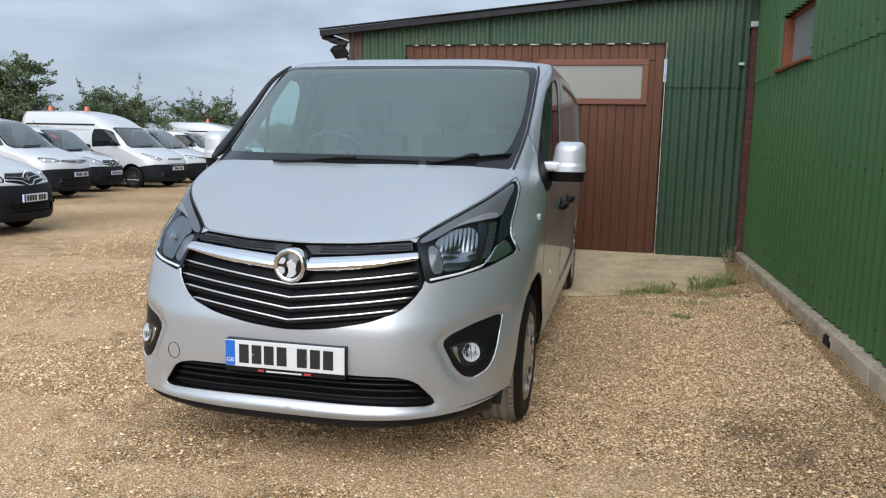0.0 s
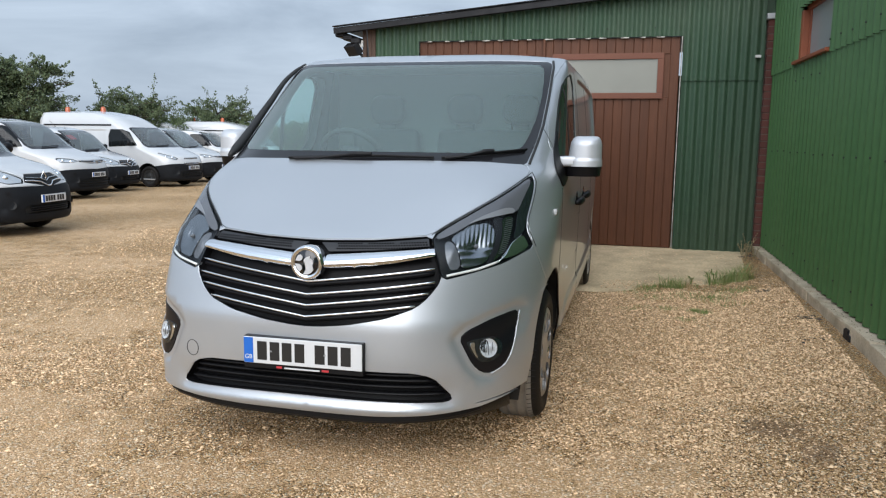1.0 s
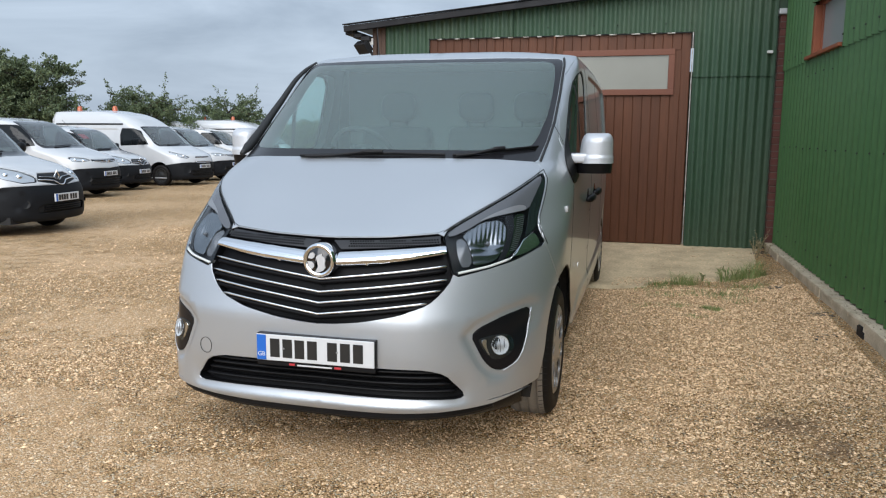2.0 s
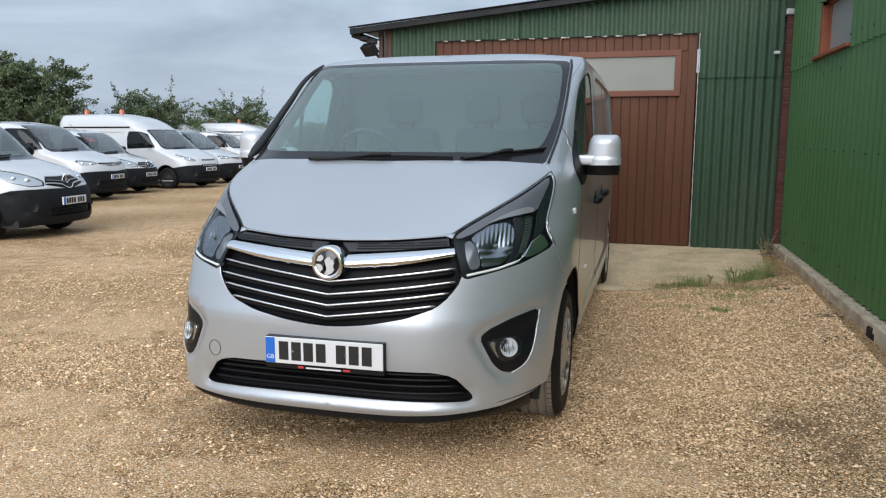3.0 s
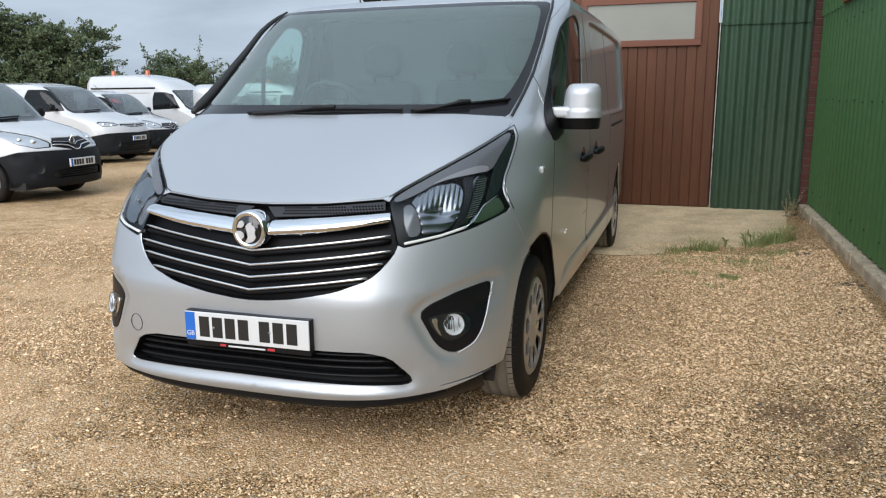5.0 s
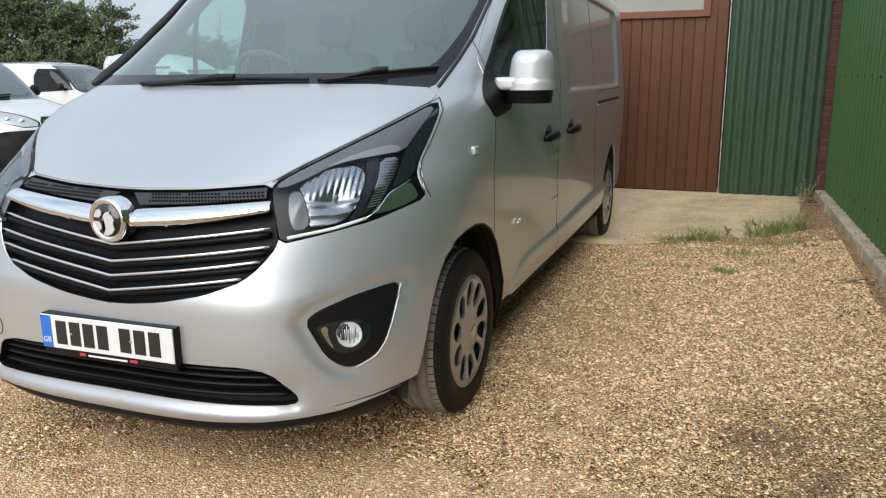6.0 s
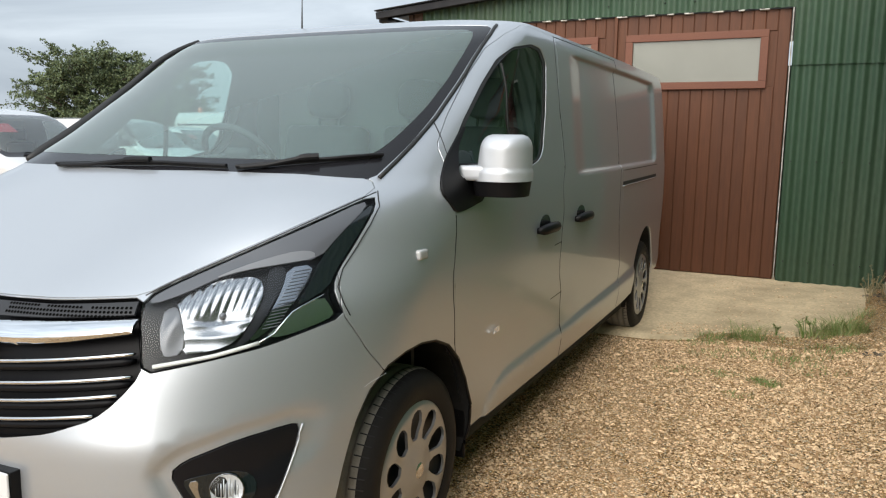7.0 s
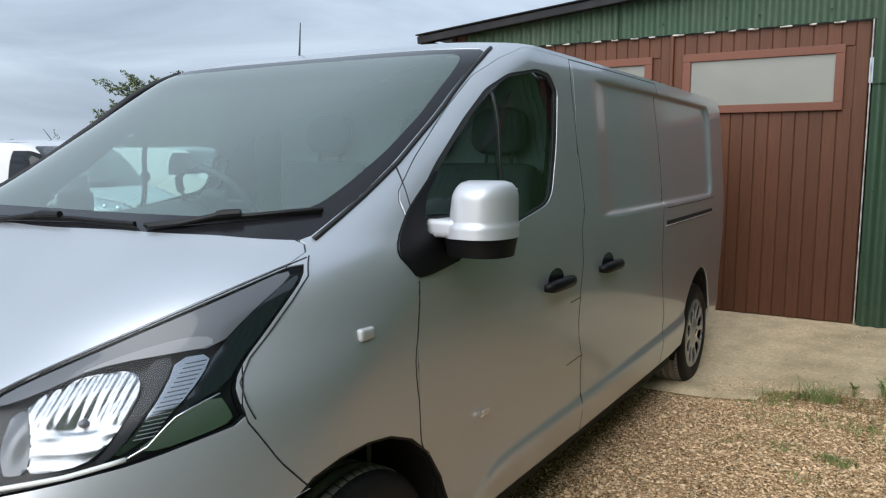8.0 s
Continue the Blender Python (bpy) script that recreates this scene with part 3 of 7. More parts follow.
part("box", box_bm(-2.09, -2.03, SHED_Y - 0.05, SHED_Y - 0.005, 2.45, 2.53, 0.008, 2), WHITE_PLASTIC, flood, "white junction box")
gut = tagged(new("gutter"), "short black gutter end under the shed roof", "gutter")
gb = bmesh.new()
for k in range(3):
    box_bm(-2.37 + 0.10 * k, -2.25 + 0.10 * k, SHED_Y - 0.10, SHED_Y + 0.3, 2.57 - 0.04 * k, 2.625 - 0.035 * k, 0.01, 1, gb)
part("channel", gb, FASCIA, gut)

# ---- brick pier between shed and hall ----
pier = tagged(new("pier"), "narrow dark red brick pier with a grey cap", "brick pier", kind="structure")
PX0, PX1, PY0 = 2.545, 2.645, SHED_Y - 0.10
part("mortar", box_bm(PX0 + 0.006, PX1 - 0.004, PY0 + 0.006, SHED_Y + 0.3, 0.0, 2.65), MORTAR, pier)
brick_mesh = None
for k in range(36):
    z = 0.10 + k * 0.075
    if z > 2.60:
        break
    if brick_mesh is None:
        bk = part("brick", box_bm(-0.050, 0.050, -0.05, 0.05, 0, 0.066, 0.004, 1), BRICK, pier)
        brick_mesh = bk.data
    else:
        bk = new("brick", brick_mesh)
        bk.parent = pier
    bk.location = ((PX0 + PX1) / 2 + 0.002 * math.sin(k * 2.3), PY0 + 0.05 + 0.002 * math.cos(k * 1.7), z)
    if k % 2:
        bk.scale = (1, 1, 1)
part("cap", box_bm(PX0 - 0.02, PX1 + 0.02, PY0 - 0.03, SHED_Y + 0.3, 2.645, 2.705, 0.008, 2), METAL_GREY, pier, "grey cap")

# ---- hall wall: bright green sheets on a concrete upstand ----
hall = tagged(new("wall_east"), "bright green corrugated hall wall on a concrete upstand", "wall", kind="structure")
TURN = 1.4
HALL = pose(2.645, 6.12, 0, 0, 0, -90 + TURN)
# along local x: from the pier towards the camera and past it
WIN0, WIN1, WZ0, WZ1 = 1.15, 2.31, 2.095, 2.57
HALL_TOP, TAR_X = 3.05, 3.6
def sheets(a, b, lo, hi, off):
    place = HALL @ pose(a, off, 0)
    return corrugated("sheet", b - a, 1.0, 0.146, 0.050, GREEN_WALL, hall, place, base=lambda x: lo, top=lambda x: hi, phase=a)
sheets(0.0, 14.0, 0.235, 2.085, 0.014)
sheets(0.0, WIN0, 2.06, HALL_TOP, 0.0)
sheets(WIN1, 14.0, 2.06, HALL_TOP, 0.0)
sheets(WIN0, WIN1, WZ1, HALL_TOP, 0.0)
bk_bm = box_bm(0, 14.0, 0.05, 0.25, 0.0, WZ0 - 0.02)
bk_bm = box_bm(0, 14.0, 0.05, 0.25, WZ1 + 0.02, HALL_TOP, bm=bk_bm)
bk_bm = box_bm(0, WIN0 - 0.02, 0.05, 0.25, WZ0 - 0.02, WZ1 + 0.02, bm=bk_bm)
bk_bm = box_bm(WIN1 + 0.02, 14.0, 0.05, 0.25, WZ0 - 0.02, WZ1 + 0.02, bm=bk_bm)
bk_bm.transform(HALL)
part("backing_wall", bk_bm, GREEN_SHED, hall)
rfh = box_bm(-1.0, 15.0, -0.1, 9.0, HALL_TOP, HALL_TOP + 0.08)
rfh.transform(HALL)
part("roof", rfh, ROOF_SHEET, hall)
win = tagged(new("window_1"), "grimy hall window in an orange-brown timber frame", "window", kind="structure")
def hall_box(name, mat, parent, *d, bevel=0.004, label=""):
    bm = box_bm(*d, bevel, 1)
    bm.transform(HALL)
    return part(name, bm, mat, parent, label)
fr = 0.085
hall_box("window_sill", FRAME_ORANGE, win, WIN0 - 0.03, WIN1 + 0.01, -0.062, 0.10, WZ0 - 0.022, WZ0 + 0.008)
hall_box("window_frame", FRAME_ORANGE, win, WIN0, WIN1, 0.03, 0.10, WZ1 - 0.02, WZ1 + 0.04)
hall_box("window_frame", FRAME_ORANGE, win, WIN0 + 0.004, WIN0 + fr, -0.012, 0.10, WZ0 + 0.008, WZ1 - 0.02)
hall_box("window_frame", FRAME_ORANGE, win, WIN1 - 0.05, WIN1, 0.03, 0.10, WZ0 + 0.008, WZ1 - 0.02)
hall_box("glazing_bead", FRAME_ORANGE, win, WIN0 + fr, WIN0 + fr + 0.022, 0.045, 0.085, WZ0 + 0.008, WZ1 - 0.02)
hall_box("pane", GLASS_GRIMY, win, WIN0 + fr, WIN1 - 0.05, 0.060, 0.066, WZ0 + 0.008, WZ1 - 0.02, bevel=0)
# invented pale folds behind the pane give its lighter streaks
corrugated("curtain", 0.42, 1.0, 0.09, 0.03, WHITE_PLASTIC, win, HALL @ pose(WIN0 + fr, 0.125, 0), base=lambda x: WZ0 + 0.01, top=lambda x: WZ1 - 0.02)
hall_box("room_behind", CABIN_GREY, win, WIN0, WIN1, 0.22, 0.24, WZ0, WZ1, bevel=0)
kerb = tagged(new("kerb"), "broken concrete upstand along the foot of the green wall", "kerb", kind="structure")
kerb_rnd = random.Random(12)
a = 0.0
while a < 13.5:
    b = a + kerb_rnd.uniform(0.36, 0.52)
    bm = box_bm(a + 0.003, b - 0.003, -0.105 + kerb_rnd.uniform(-0.006, 0.006), 0.10, -0.1, 0.226 + kerb_rnd.uniform(-0.006, 0.004), 0.012, 2)
    bmesh.ops.subdivide_edges(bm, edges=[e for e in bm.edges if e.calc_length() > 0.2], cuts=6)
    for v in bm.verts:
        nz = noise.noise(Vector((v.co.x * 7, v.co.y * 9, v.co.z * 9)))
        v.co.y += 0.008 * nz
        v.co.z += 0.007 * nz
    bm.transform(HALL)
    part("kerb_stone", bm, KERB, kerb)
    a = b
# a lick of tar on the kerb's face
tar = bmesh.new()
for x0, x1, z0, z1 in ((TAR_X + 0.02, TAR_X + 0.05, 0.13, 0.19), (TAR_X + 0.045, TAR_X + 0.12, 0.10, 0.20), (TAR_X + 0.10, TAR_X + 0.16, 0.08, 0.17)):
    box_bm(x0, x1, -0.1125, -0.10, z0, z1, 0.005, 2, tar)
tar.transform(HALL)
part("tar_stain", tar, FASCIA, kerb, "black tar stain")
for z, step_ in ((2.145, 0.292), (1.92, 0.292), (1.27, 0.292), (0.39, 0.438)):
    for k in range(int(5.5 / step_)):
        x = 0.365 + step_ * k
        if z > 2 and WIN0 - 0.05 < x < WIN1:
            continue
        if 1.8 < z < 2 and not WIN0 < x < WIN1:
            continue
        c = HALL @ Vector((x, -0.051 if z > 2 else -0.037, z + 0.006 * (k % 3)))
        fixing(c.x, c.y, c.z, hall)


# ---- the silver van's body as a surface of horizontal slices ----
NOSE = curve([(0.16, 0.16), (0.20, 0.10), (0.24, 0.035), (0.28, 0.015), (0.36, 0.02), (0.50, 0.015), (0.62, 0.018), (0.70, 0.035), (0.80, 0.06), (0.90, 0.10), (0.955, 0.14), (0.985, 0.18), (1.03, 0.25), (1.10, 0.36), (1.20, 0.525), (1.27, 0.645), (1.40, 0.88), (1.55, 1.155), (1.70, 1.44), (1.80, 1.635), (1.83, 1.71), (1.86, 1.82)])
ARC = curve([(0.16, 0.62), (0.60, 0.75), (0.90, 0.80), (1.20, 0.78), (1.27, 0.75), (1.55, 0.52), (1.80, 0.27), (1.86, 0.22)])
FLAT = curve([(0.16, 3.0), (0.60, 3.0), (0.80, 2.8), (0.95, 2.7), (1.05, 3.3), (1.20, 4.8), (1.27, 4.1), (1.55, 5.0), (1.80, 8.0), (1.86, 8.0)])
HALF = curve([(0.16, 0.84), (0.25, 0.872), (0.33, 0.893), (0.46, 0.910), (0.52, 0.908), (0.75, 0.918), (0.95, 0.925), (1.10, 0.925), (1.22, 0.919), (1.32, 0.909), (1.50, 0.893), (1.70, 0.872), (1.80, 0.857), (1.86, 0.832)])
TAIL = 5.36
SILL = curve([(1.40, 0.25), (1.44, 0.354), (1.457, 0.40), (1.494, 0.437), (1.564, 0.468), (1.70, 0.484), (2.344, 0.491), (2.8, 0.503), (3.5, 0.516), (4.05, 0.526)])


def slice_at(z):
    """Half the van's outline at height z, as arrays: arc length from the nose, x, y."""
    y0, a, nn, w = float(NOSE(z)), float(ARC(z)), float(FLAT(z)), float(HALF(z))
    g = np.linspace(0, 1, 90)
    xf = w * np.sin(g * np.pi / 2) 
    q = np.clip((xf / w) ** nn, 0, 1)
    yf = y0 + a * (1 - np.sqrt(1 - q))
    ys = np.linspace(y0 + a, TAIL - 0.16, 60)[1:]
    k = np.linspace(0, np.pi / 2, 14)[1:]
    taper = lambda y: 1 - 0.0105 * np.maximum(0, y - 2.6) ** 2
    xs = w * taper(ys)
    xe = xs[-1]
    xc, yc = xe - 0.16 + 0.16 * np.cos(k), TAIL - 0.16 + 0.16 * np.sin(k)
    xp = np.concatenate([xf, xs, xc, [0.0]])
    yp = np.concatenate([yf, ys, yc, [TAIL + 0.02]])
    x, y = xp, yp
    u = np.concatenate([[0], np.cumsum(np.hypot(np.diff(x), np.diff(y)))])
    return u, x, y, xp, yp


ZS = np.linspace(0.16, 1.86, 171)
SLICES = [slice_at(z) for z in ZS]
RISE = np.concatenate([[0], np.cumsum(np.hypot(np.diff(ZS), np.diff(NOSE(ZS)) * 0.8))])


def v_of(z):
    return float(np.interp(z, ZS, RISE))


def z_of(v):
    return float(np.interp(v, RISE, ZS))


def recess(y, z):
    """How deep the blank window panels of the load space are pressed in."""
    cy, cz, hy, hz, r = 3.60, 1.50, 1.14, 0.295, 0.09
    dx, dz = abs(y - cy) - (hy - r), abs(z - cz) - (hz - r)
    d = math.hypot(max(dx, 0), max(dz, 0)) + min(max(dx, dz), 0) - r
    return 0.022 * (1 - smooth_step(-0.028, 0.0, d)) * smooth_step(2.46, 2.74, y)


FOG_OUTLINE = [(0.626, 0.573), (0.654, 0.603), (0.741, 0.641), (0.812, 0.657), (0.829, 0.650), (0.823, 0.59), (0.803, 0.481), (0.783, 0.44), (0.74, 0.411), (0.709, 0.42), (0.675, 0.461)]


def distance_to(poly, px, pz):
    """Distance from a point to a closed outline, negative inside."""
    best, inside = 9.0, False
    for (ax, az), (bx, bz) in zip(poly, poly[1:] + poly[:1]):
        dx, dz = bx - ax, bz - az
        t = min(max(((px - ax) * dx + (pz - az) * dz) / (dx * dx + dz * dz), 0.0), 1.0)
        best = min(best, math.hypot(px - ax - t * dx, pz - az - t * dz))
        if (az > pz) != (bz > pz) and px < ax + (pz - az) / dz * dx:
            inside = not inside
    return -best if inside else best


def dish(x, z):
    """How deep the fog lamp's dish goes into the bumper."""
    d = distance_to(FOG_OUTLINE, x, z)
    side = 0.70 + 0.12 * smooth_step(0.50, 0.61, z)
    return 0.014 * (1 - smooth_step(0.014, 0.046, d)) * (1 - smooth_step(side, side + 0.10, x))


def shelf(x, z):
    """How far the bumper steps in along the lower edge of the air intake."""
    return 0.013 * smooth_step(0.272, 0.312, z) * (1 - smooth_step(0.325, 0.43, z)) * (1 - smooth_step(0.575, 0.635, x))


def body(u, v):
    """The place on the left half of the body at arc length u and rise v."""
    z = z_of(v)
    f = (z - ZS[0]) / (ZS[1] - ZS[0])
    i = int(min(max(math.floor(f), 0), len(ZS) - 2))
    f -= i
    p = []
    for j in (i, i + 1):
        su, sx, sy = SLICES[j][:3]
        p.append((np.interp(u, su, sx), np.interp(u, su, sy)))
    x, y = p[0][0] * (1 - f) + p[1][0] * f, p[0][1] * (1 - f) + p[1][1] * f
    if y > 2.4 and z > 1.1:
        x -= recess(y, z)
    elif 1.36 < y < 4.1 and z < 0.56:
        x += 0.012 * smooth_step(0.0, 0.042, float(SILL(y)) - z)
    elif 0.26 < z < 0.44 and x < 0.64 and y < 0.5:
        y += shelf(x, z)
    elif 0.34 < z < 0.76 and 0.5 < x < 0.9 and y < 0.62:
        k = dish(x, z)
        x, y = x - 0.55 * k, y + 0.83 * k
    return Vector((x, y, z))


def u_at_x(x, z):
    s = slice_at(z)
    return float(np.interp(x, s[3][:90], s[0][:90]))


def u_at_y(y, z):
    s = slice_at(z)
    return float(np.interp(y, s[4][:-1], s[0][:-1]))


def front_uv(points):
    """Outline given as (x, z) seen from the front."""
    return [(u_at_x(x, z), v_of(z)) for x, z in points]


def side_uv(points):
    """Outline given as (y, z) seen from the side."""
    return [(u_at_y(y, z), v_of(z)) for y, z in points]


def body_normal(u, v):
    e = 0.011
    a, b = body(u + e, v) - body(u - e, v), body(u, v + e) - body(u, v - e)
    n = a.cross(b)
    return n.normalized() if n.length > 1e-9 else Vector((0, -1, 0))


from mathutils.geometry import delaunay_2d_cdt

UV_TOP = v_of(1.86)


def rounded(points, step=0.025, closed=True, soft=2):
    """The outline with its corners cut softly and points no further apart than step."""
    pts = [Vector((p[0], p[1])) for p in points]
    for _ in range(soft):
        out = []
        n = len(pts)
        for i in range(n if closed else n - 1):
            a, b = pts[i], pts[(i + 1) % n]
            k = min(0.25, 0.03 / max((b - a).length, 1e-6))
            out += [a.lerp(b, k), a.lerp(b, 1 - k)]
        pts = out if closed else [pts[0]] + out[1:-1] + [pts[-1]]
    res = []
    for i in range(len(pts) if closed else len(pts) - 1):
        a, b = pts[i], pts[(i + 1) % len(pts)]
        k = max(1, math.ceil((b - a).length / step))
        res += [a.lerp(b, j / k) for j in range(k)]
    return [(p.x, p.y) for p in res]


def on_centre(points):
    """Keeps what lies on the centre line there."""
    return [(0.0 if p[0] < 0.004 else p[0], p[1]) for p in points]


def inset(poly, d):
    """The outline drawn in by d."""
    n, out = len(poly), []
    area = sum(poly[i][0] * poly[(i + 1) % n][1] - poly[(i + 1) % n][0] * poly[i][1] for i in range(n))
    sgn = 1 if area > 0 else -1
    for i in range(n):
        a, b, c = Vector(poly[i - 1]), Vector(poly[i]), Vector(poly[(i + 1) % n])
        e, f = (b - a).normalized(), (c - b).normalized()
        nrm = Vector((-e.y - f.y, e.x + f.x)).normalized() * sgn
        out.append((b.x + nrm.x * d, b.y + nrm.y * d))
    return out


def inside(poly, x, y):
    hit = False
    for (ax, ay), (bx, by) in zip(poly, poly[1:] + poly[:1]):
        if (ay > y) != (by > y) and x < ax + (y - ay) / (by - ay) * (bx - ax):
            hit = not hit
    return hit


def circle_side(cy, cz, r, a0=-20, a1=200, n=40):
    return [(cy + r * math.cos(radians(a0 + (a1 - a0) * k / n)), cz + r * math.sin(radians(a0 + (a1 - a0) * k / n))) for k in range(n + 1)]


ARCH_EDGE = [(0.455, 0.26), (0.47, 0.33), (0.49, 0.41), (0.525, 0.51), (0.57, 0.61), (0.63, 0.69), (0.71, 0.74), (0.80, 0.758), (0.90, 0.760), (1.0, 0.745), (1.10, 0.705), (1.19, 0.635), (1.26, 0.54), (1.31, 0.43), (1.335, 0.33), (1.34, 0.26)]
GRILLE_EDGE = [(0, 0.957), (0.25, 0.965), (0.475, 0.981), (0.52, 0.893), (0.541, 0.812), (0.50, 0.749), (0.452, 0.706), (0.339, 0.664), (0.184, 0.633), (0, 0.612)]
HEADLIGHT_EDGE = [(0.478, 0.982), (0.524, 1.016), (0.603, 1.066), (0.648, 1.094), (0.702, 1.130), (0.757, 1.172), (0.806, 1.219), (0.826, 1.185), (0.829, 1.138), (0.825, 1.082), (0.820, 1.029), (0.826, 0.985), (0.845, 0.945), (0.860, 0.910), (0.814, 0.887), (0.758, 0.862), (0.663, 0.838), (0.545, 0.812)]
INTAKE_EDGE = [(0, 0.452), (0.26, 0.443), (0.45, 0.440), (0.527, 0.420), (0.600, 0.328), (0.58, 0.312), (0.29, 0.316), (0, 0.318)]
BONNET_EDGE = [(0, 0.961), (0.25, 0.969), (0.472, 0.985), (0.520, 1.021), (0.599, 1.072), (0.644, 1.100), (0.698, 1.137), (0.753, 1.179), (0.803, 1.227), (0.770, 1.262), (0.60, 1.276), (0.30, 1.279), (0, 1.272)]
SCREEN_EDGE = [(0, 1.255), (0.45, 1.262), (0.773, 1.258), (0.790, 1.36), (0.797, 1.45), (0.795, 1.61), (0.787, 1.78), (0.772, 1.822), (0.40, 1.832), (0, 1.832)]
GLASS_EDGE = [(0, 1.315), (0.687, 1.315), (0.735, 1.335), (0.752, 1.385), (0.768, 1.48), (0.770, 1.589), (0.762, 1.70), (0.748, 1.775), (0.715, 1.800), (0, 1.806)]
WINDOW_EDGE = [(1.20, 1.345), (1.308, 1.443), (1.482, 1.58), (1.623, 1.681), (1.756, 1.738), (1.968, 1.772), (2.08, 1.765), (2.135, 1.71), (2.085, 1.5), (2.024, 1.337), (1.98, 1.30), (1.927, 1.285), (1.60, 1.225), (1.30, 1.19), (1.15, 1.25)]
CORNER_EDGE = [(1.301, 1.43), (1.155, 1.322), (1.085, 1.253), (1.065, 1.21), (1.124, 1.143), (1.176, 1.144), (1.341, 1.168), (1.36, 1.2)]
DOOR_BACK = [(2.345, 0.335), (2.342, 0.50), (2.332, 0.66), (2.290, 0.74), (2.275, 0.82), (2.279, 0.908), (2.299, 1.04), (2.312, 1.23), (2.283, 1.524), (2.312, 1.845)]
DOOR_EDGE = [(1.128, 1.142), (1.115, 0.98), (1.144, 0.687), (1.215, 0.58), (1.30, 0.335)] + DOOR_BACK + [(1.92, 1.845), (1.75, 1.79), (1.60, 1.72), (1.45, 1.615), (1.25, 1.46), (1.14, 1.36)]
SLIDE_EDGE = DOOR_BACK + [(3.485, 1.845), (3.50, 1.25), (3.58, 0.60), (3.53, 0.335)]
WING_EDGE = [(0.56, 0.918), (0.626, 0.803), (0.70, 0.72), (0.72, 0.55), (1.22, 0.55), (1.144, 0.687), (1.115, 0.98), (1.128, 1.142), (1.166, 1.33), (1.186, 1.445), (1.0, 1.36), (0.80, 1.24), (0.60, 1.05)]


def half_only(poly):
    """Clips an outline at the centre line."""
    out = []
    for a, b in zip(poly, poly[1:] + poly[:1]):
        if a[0] >= 0:
            out.append(a)
        if (a[0] >= 0) != (b[0] >= 0):
            t = a[0] / (a[0] - b[0])
            out.append((0.0, a[1] + (b[1] - a[1]) * t))
    return out


def region(points, seen="front", soft=1, step=0.025):
    uv = front_uv(points) if seen == "front" else side_uv(points)
    if seen == "front":
        uv = [(-0.2, v) if u < 1e-4 else (u, v) for u, v in uv]
    return on_centre(half_only(rounded(uv, soft=soft, step=step)))


def dense(points):
    """Adds points between, so that lines straight to the eye stay so on the body."""
    out = []
    for (ax, az), (bx, bz) in zip(points, points[1:] + points[:1]):
        k = max(1, math.ceil(math.hypot(bx - ax, bz - az) / 0.08))
        out += [(ax + (bx - ax) * j / k, az + (bz - az) * j / k) for j in range(k)]
    return out


REGIONS = {
    "grille": region(dense(GRILLE_EDGE)), "headlight": region(dense(HEADLIGHT_EDGE)), "intake": region(dense(INTAKE_EDGE)), "fog": region(dense(FOG_OUTLINE)),
    "arch_front": region(ARCH_EDGE, "side", 1), "arch_rear": region(circle_side(4.44, 0.335, 0.42), "side", 0),
    "bonnet": region(dense(BONNET_EDGE)), "glass": region(dense(GLASS_EDGE), soft=2), "border": region(dense(SCREEN_EDGE)),
    "corner": region(dense(CORNER_EDGE), "side"), "pane": None, "seal": region(dense(WINDOW_EDGE), "side", 2),
    "door": region(dense(DOOR_EDGE), "side"), "slide": region(dense(SLIDE_EDGE), "side"), "wing": region(dense(WING_EDGE), "side"),
}
REGIONS["pane"] = inset(REGIONS["seal"], 0.022)
LOW_EDGE = [(0, 0.248), (0.3, 0.250), (0.5, 0.258), (0.7, 0.276), (0.83, 0.305)]
OUTER = front_uv(dense(LOW_EDGE)[:-8]) + side_uv([(0.60 + 0.1 * k, 0.33) for k in range(8)] + [(1.4 + 0.15 * k, 0.332) for k in range(17)] + [(3.95 + 0.1 * k, 0.34) for k in range(13)] + [(5.19, 0.34 + 0.05 * k) for k in range(31)])
OUTER = on_centre(rounded(OUTER + [(u_at_y(5.19 - 0.1 * k, 1.86), UV_TOP) for k in range(34)] + [(1.0 - 0.05 * k, UV_TOP) for k in range(21)], soft=0))
u_b = u_at_y(0.95, 0.9)
REGIONS["bumper"] = [(0.0, v_of(0.18)), (u_at_y(0.95, 0.2), v_of(0.18)), (u_b, v_of(0.93)), (0.0, v_of(0.93))]
REGIONS["frame"] = OUTER
ORDER = ["arch_front", "arch_rear", "grille", "headlight", "intake", "fog", "bonnet", "glass", "border", "pane", "corner", "seal", "door", "slide", "wing", "bumper", "frame"]


def cdt(outlines, grid, keep=0.011):
    """A triangulation with the outlines as edges and the grid's points where they leave room."""
    verts, edges, near = [], [], {}
    for loop in outlines:
        base = len(verts)
        verts += [Vector(p) for p in loop]
        edges += [(base + i, base + (i + 1) % len(loop)) for i in range(len(loop))]
    for v in verts:
        near.setdefault((int(v.x // 0.03), int(v.y // 0.03)), []).append(v)
    for p in grid:
        q = Vector(p)
        cx, cy = int(q.x // 0.03), int(q.y // 0.03)
        if all((q - o).length > keep for i in (-1, 0, 1) for j in (-1, 0, 1) for o in near.get((cx + i, cy + j), ())):
            verts.append(q)
    out = delaunay_2d_cdt(verts, edges, [], 0, 1e-6)
    return out[0], out[2]


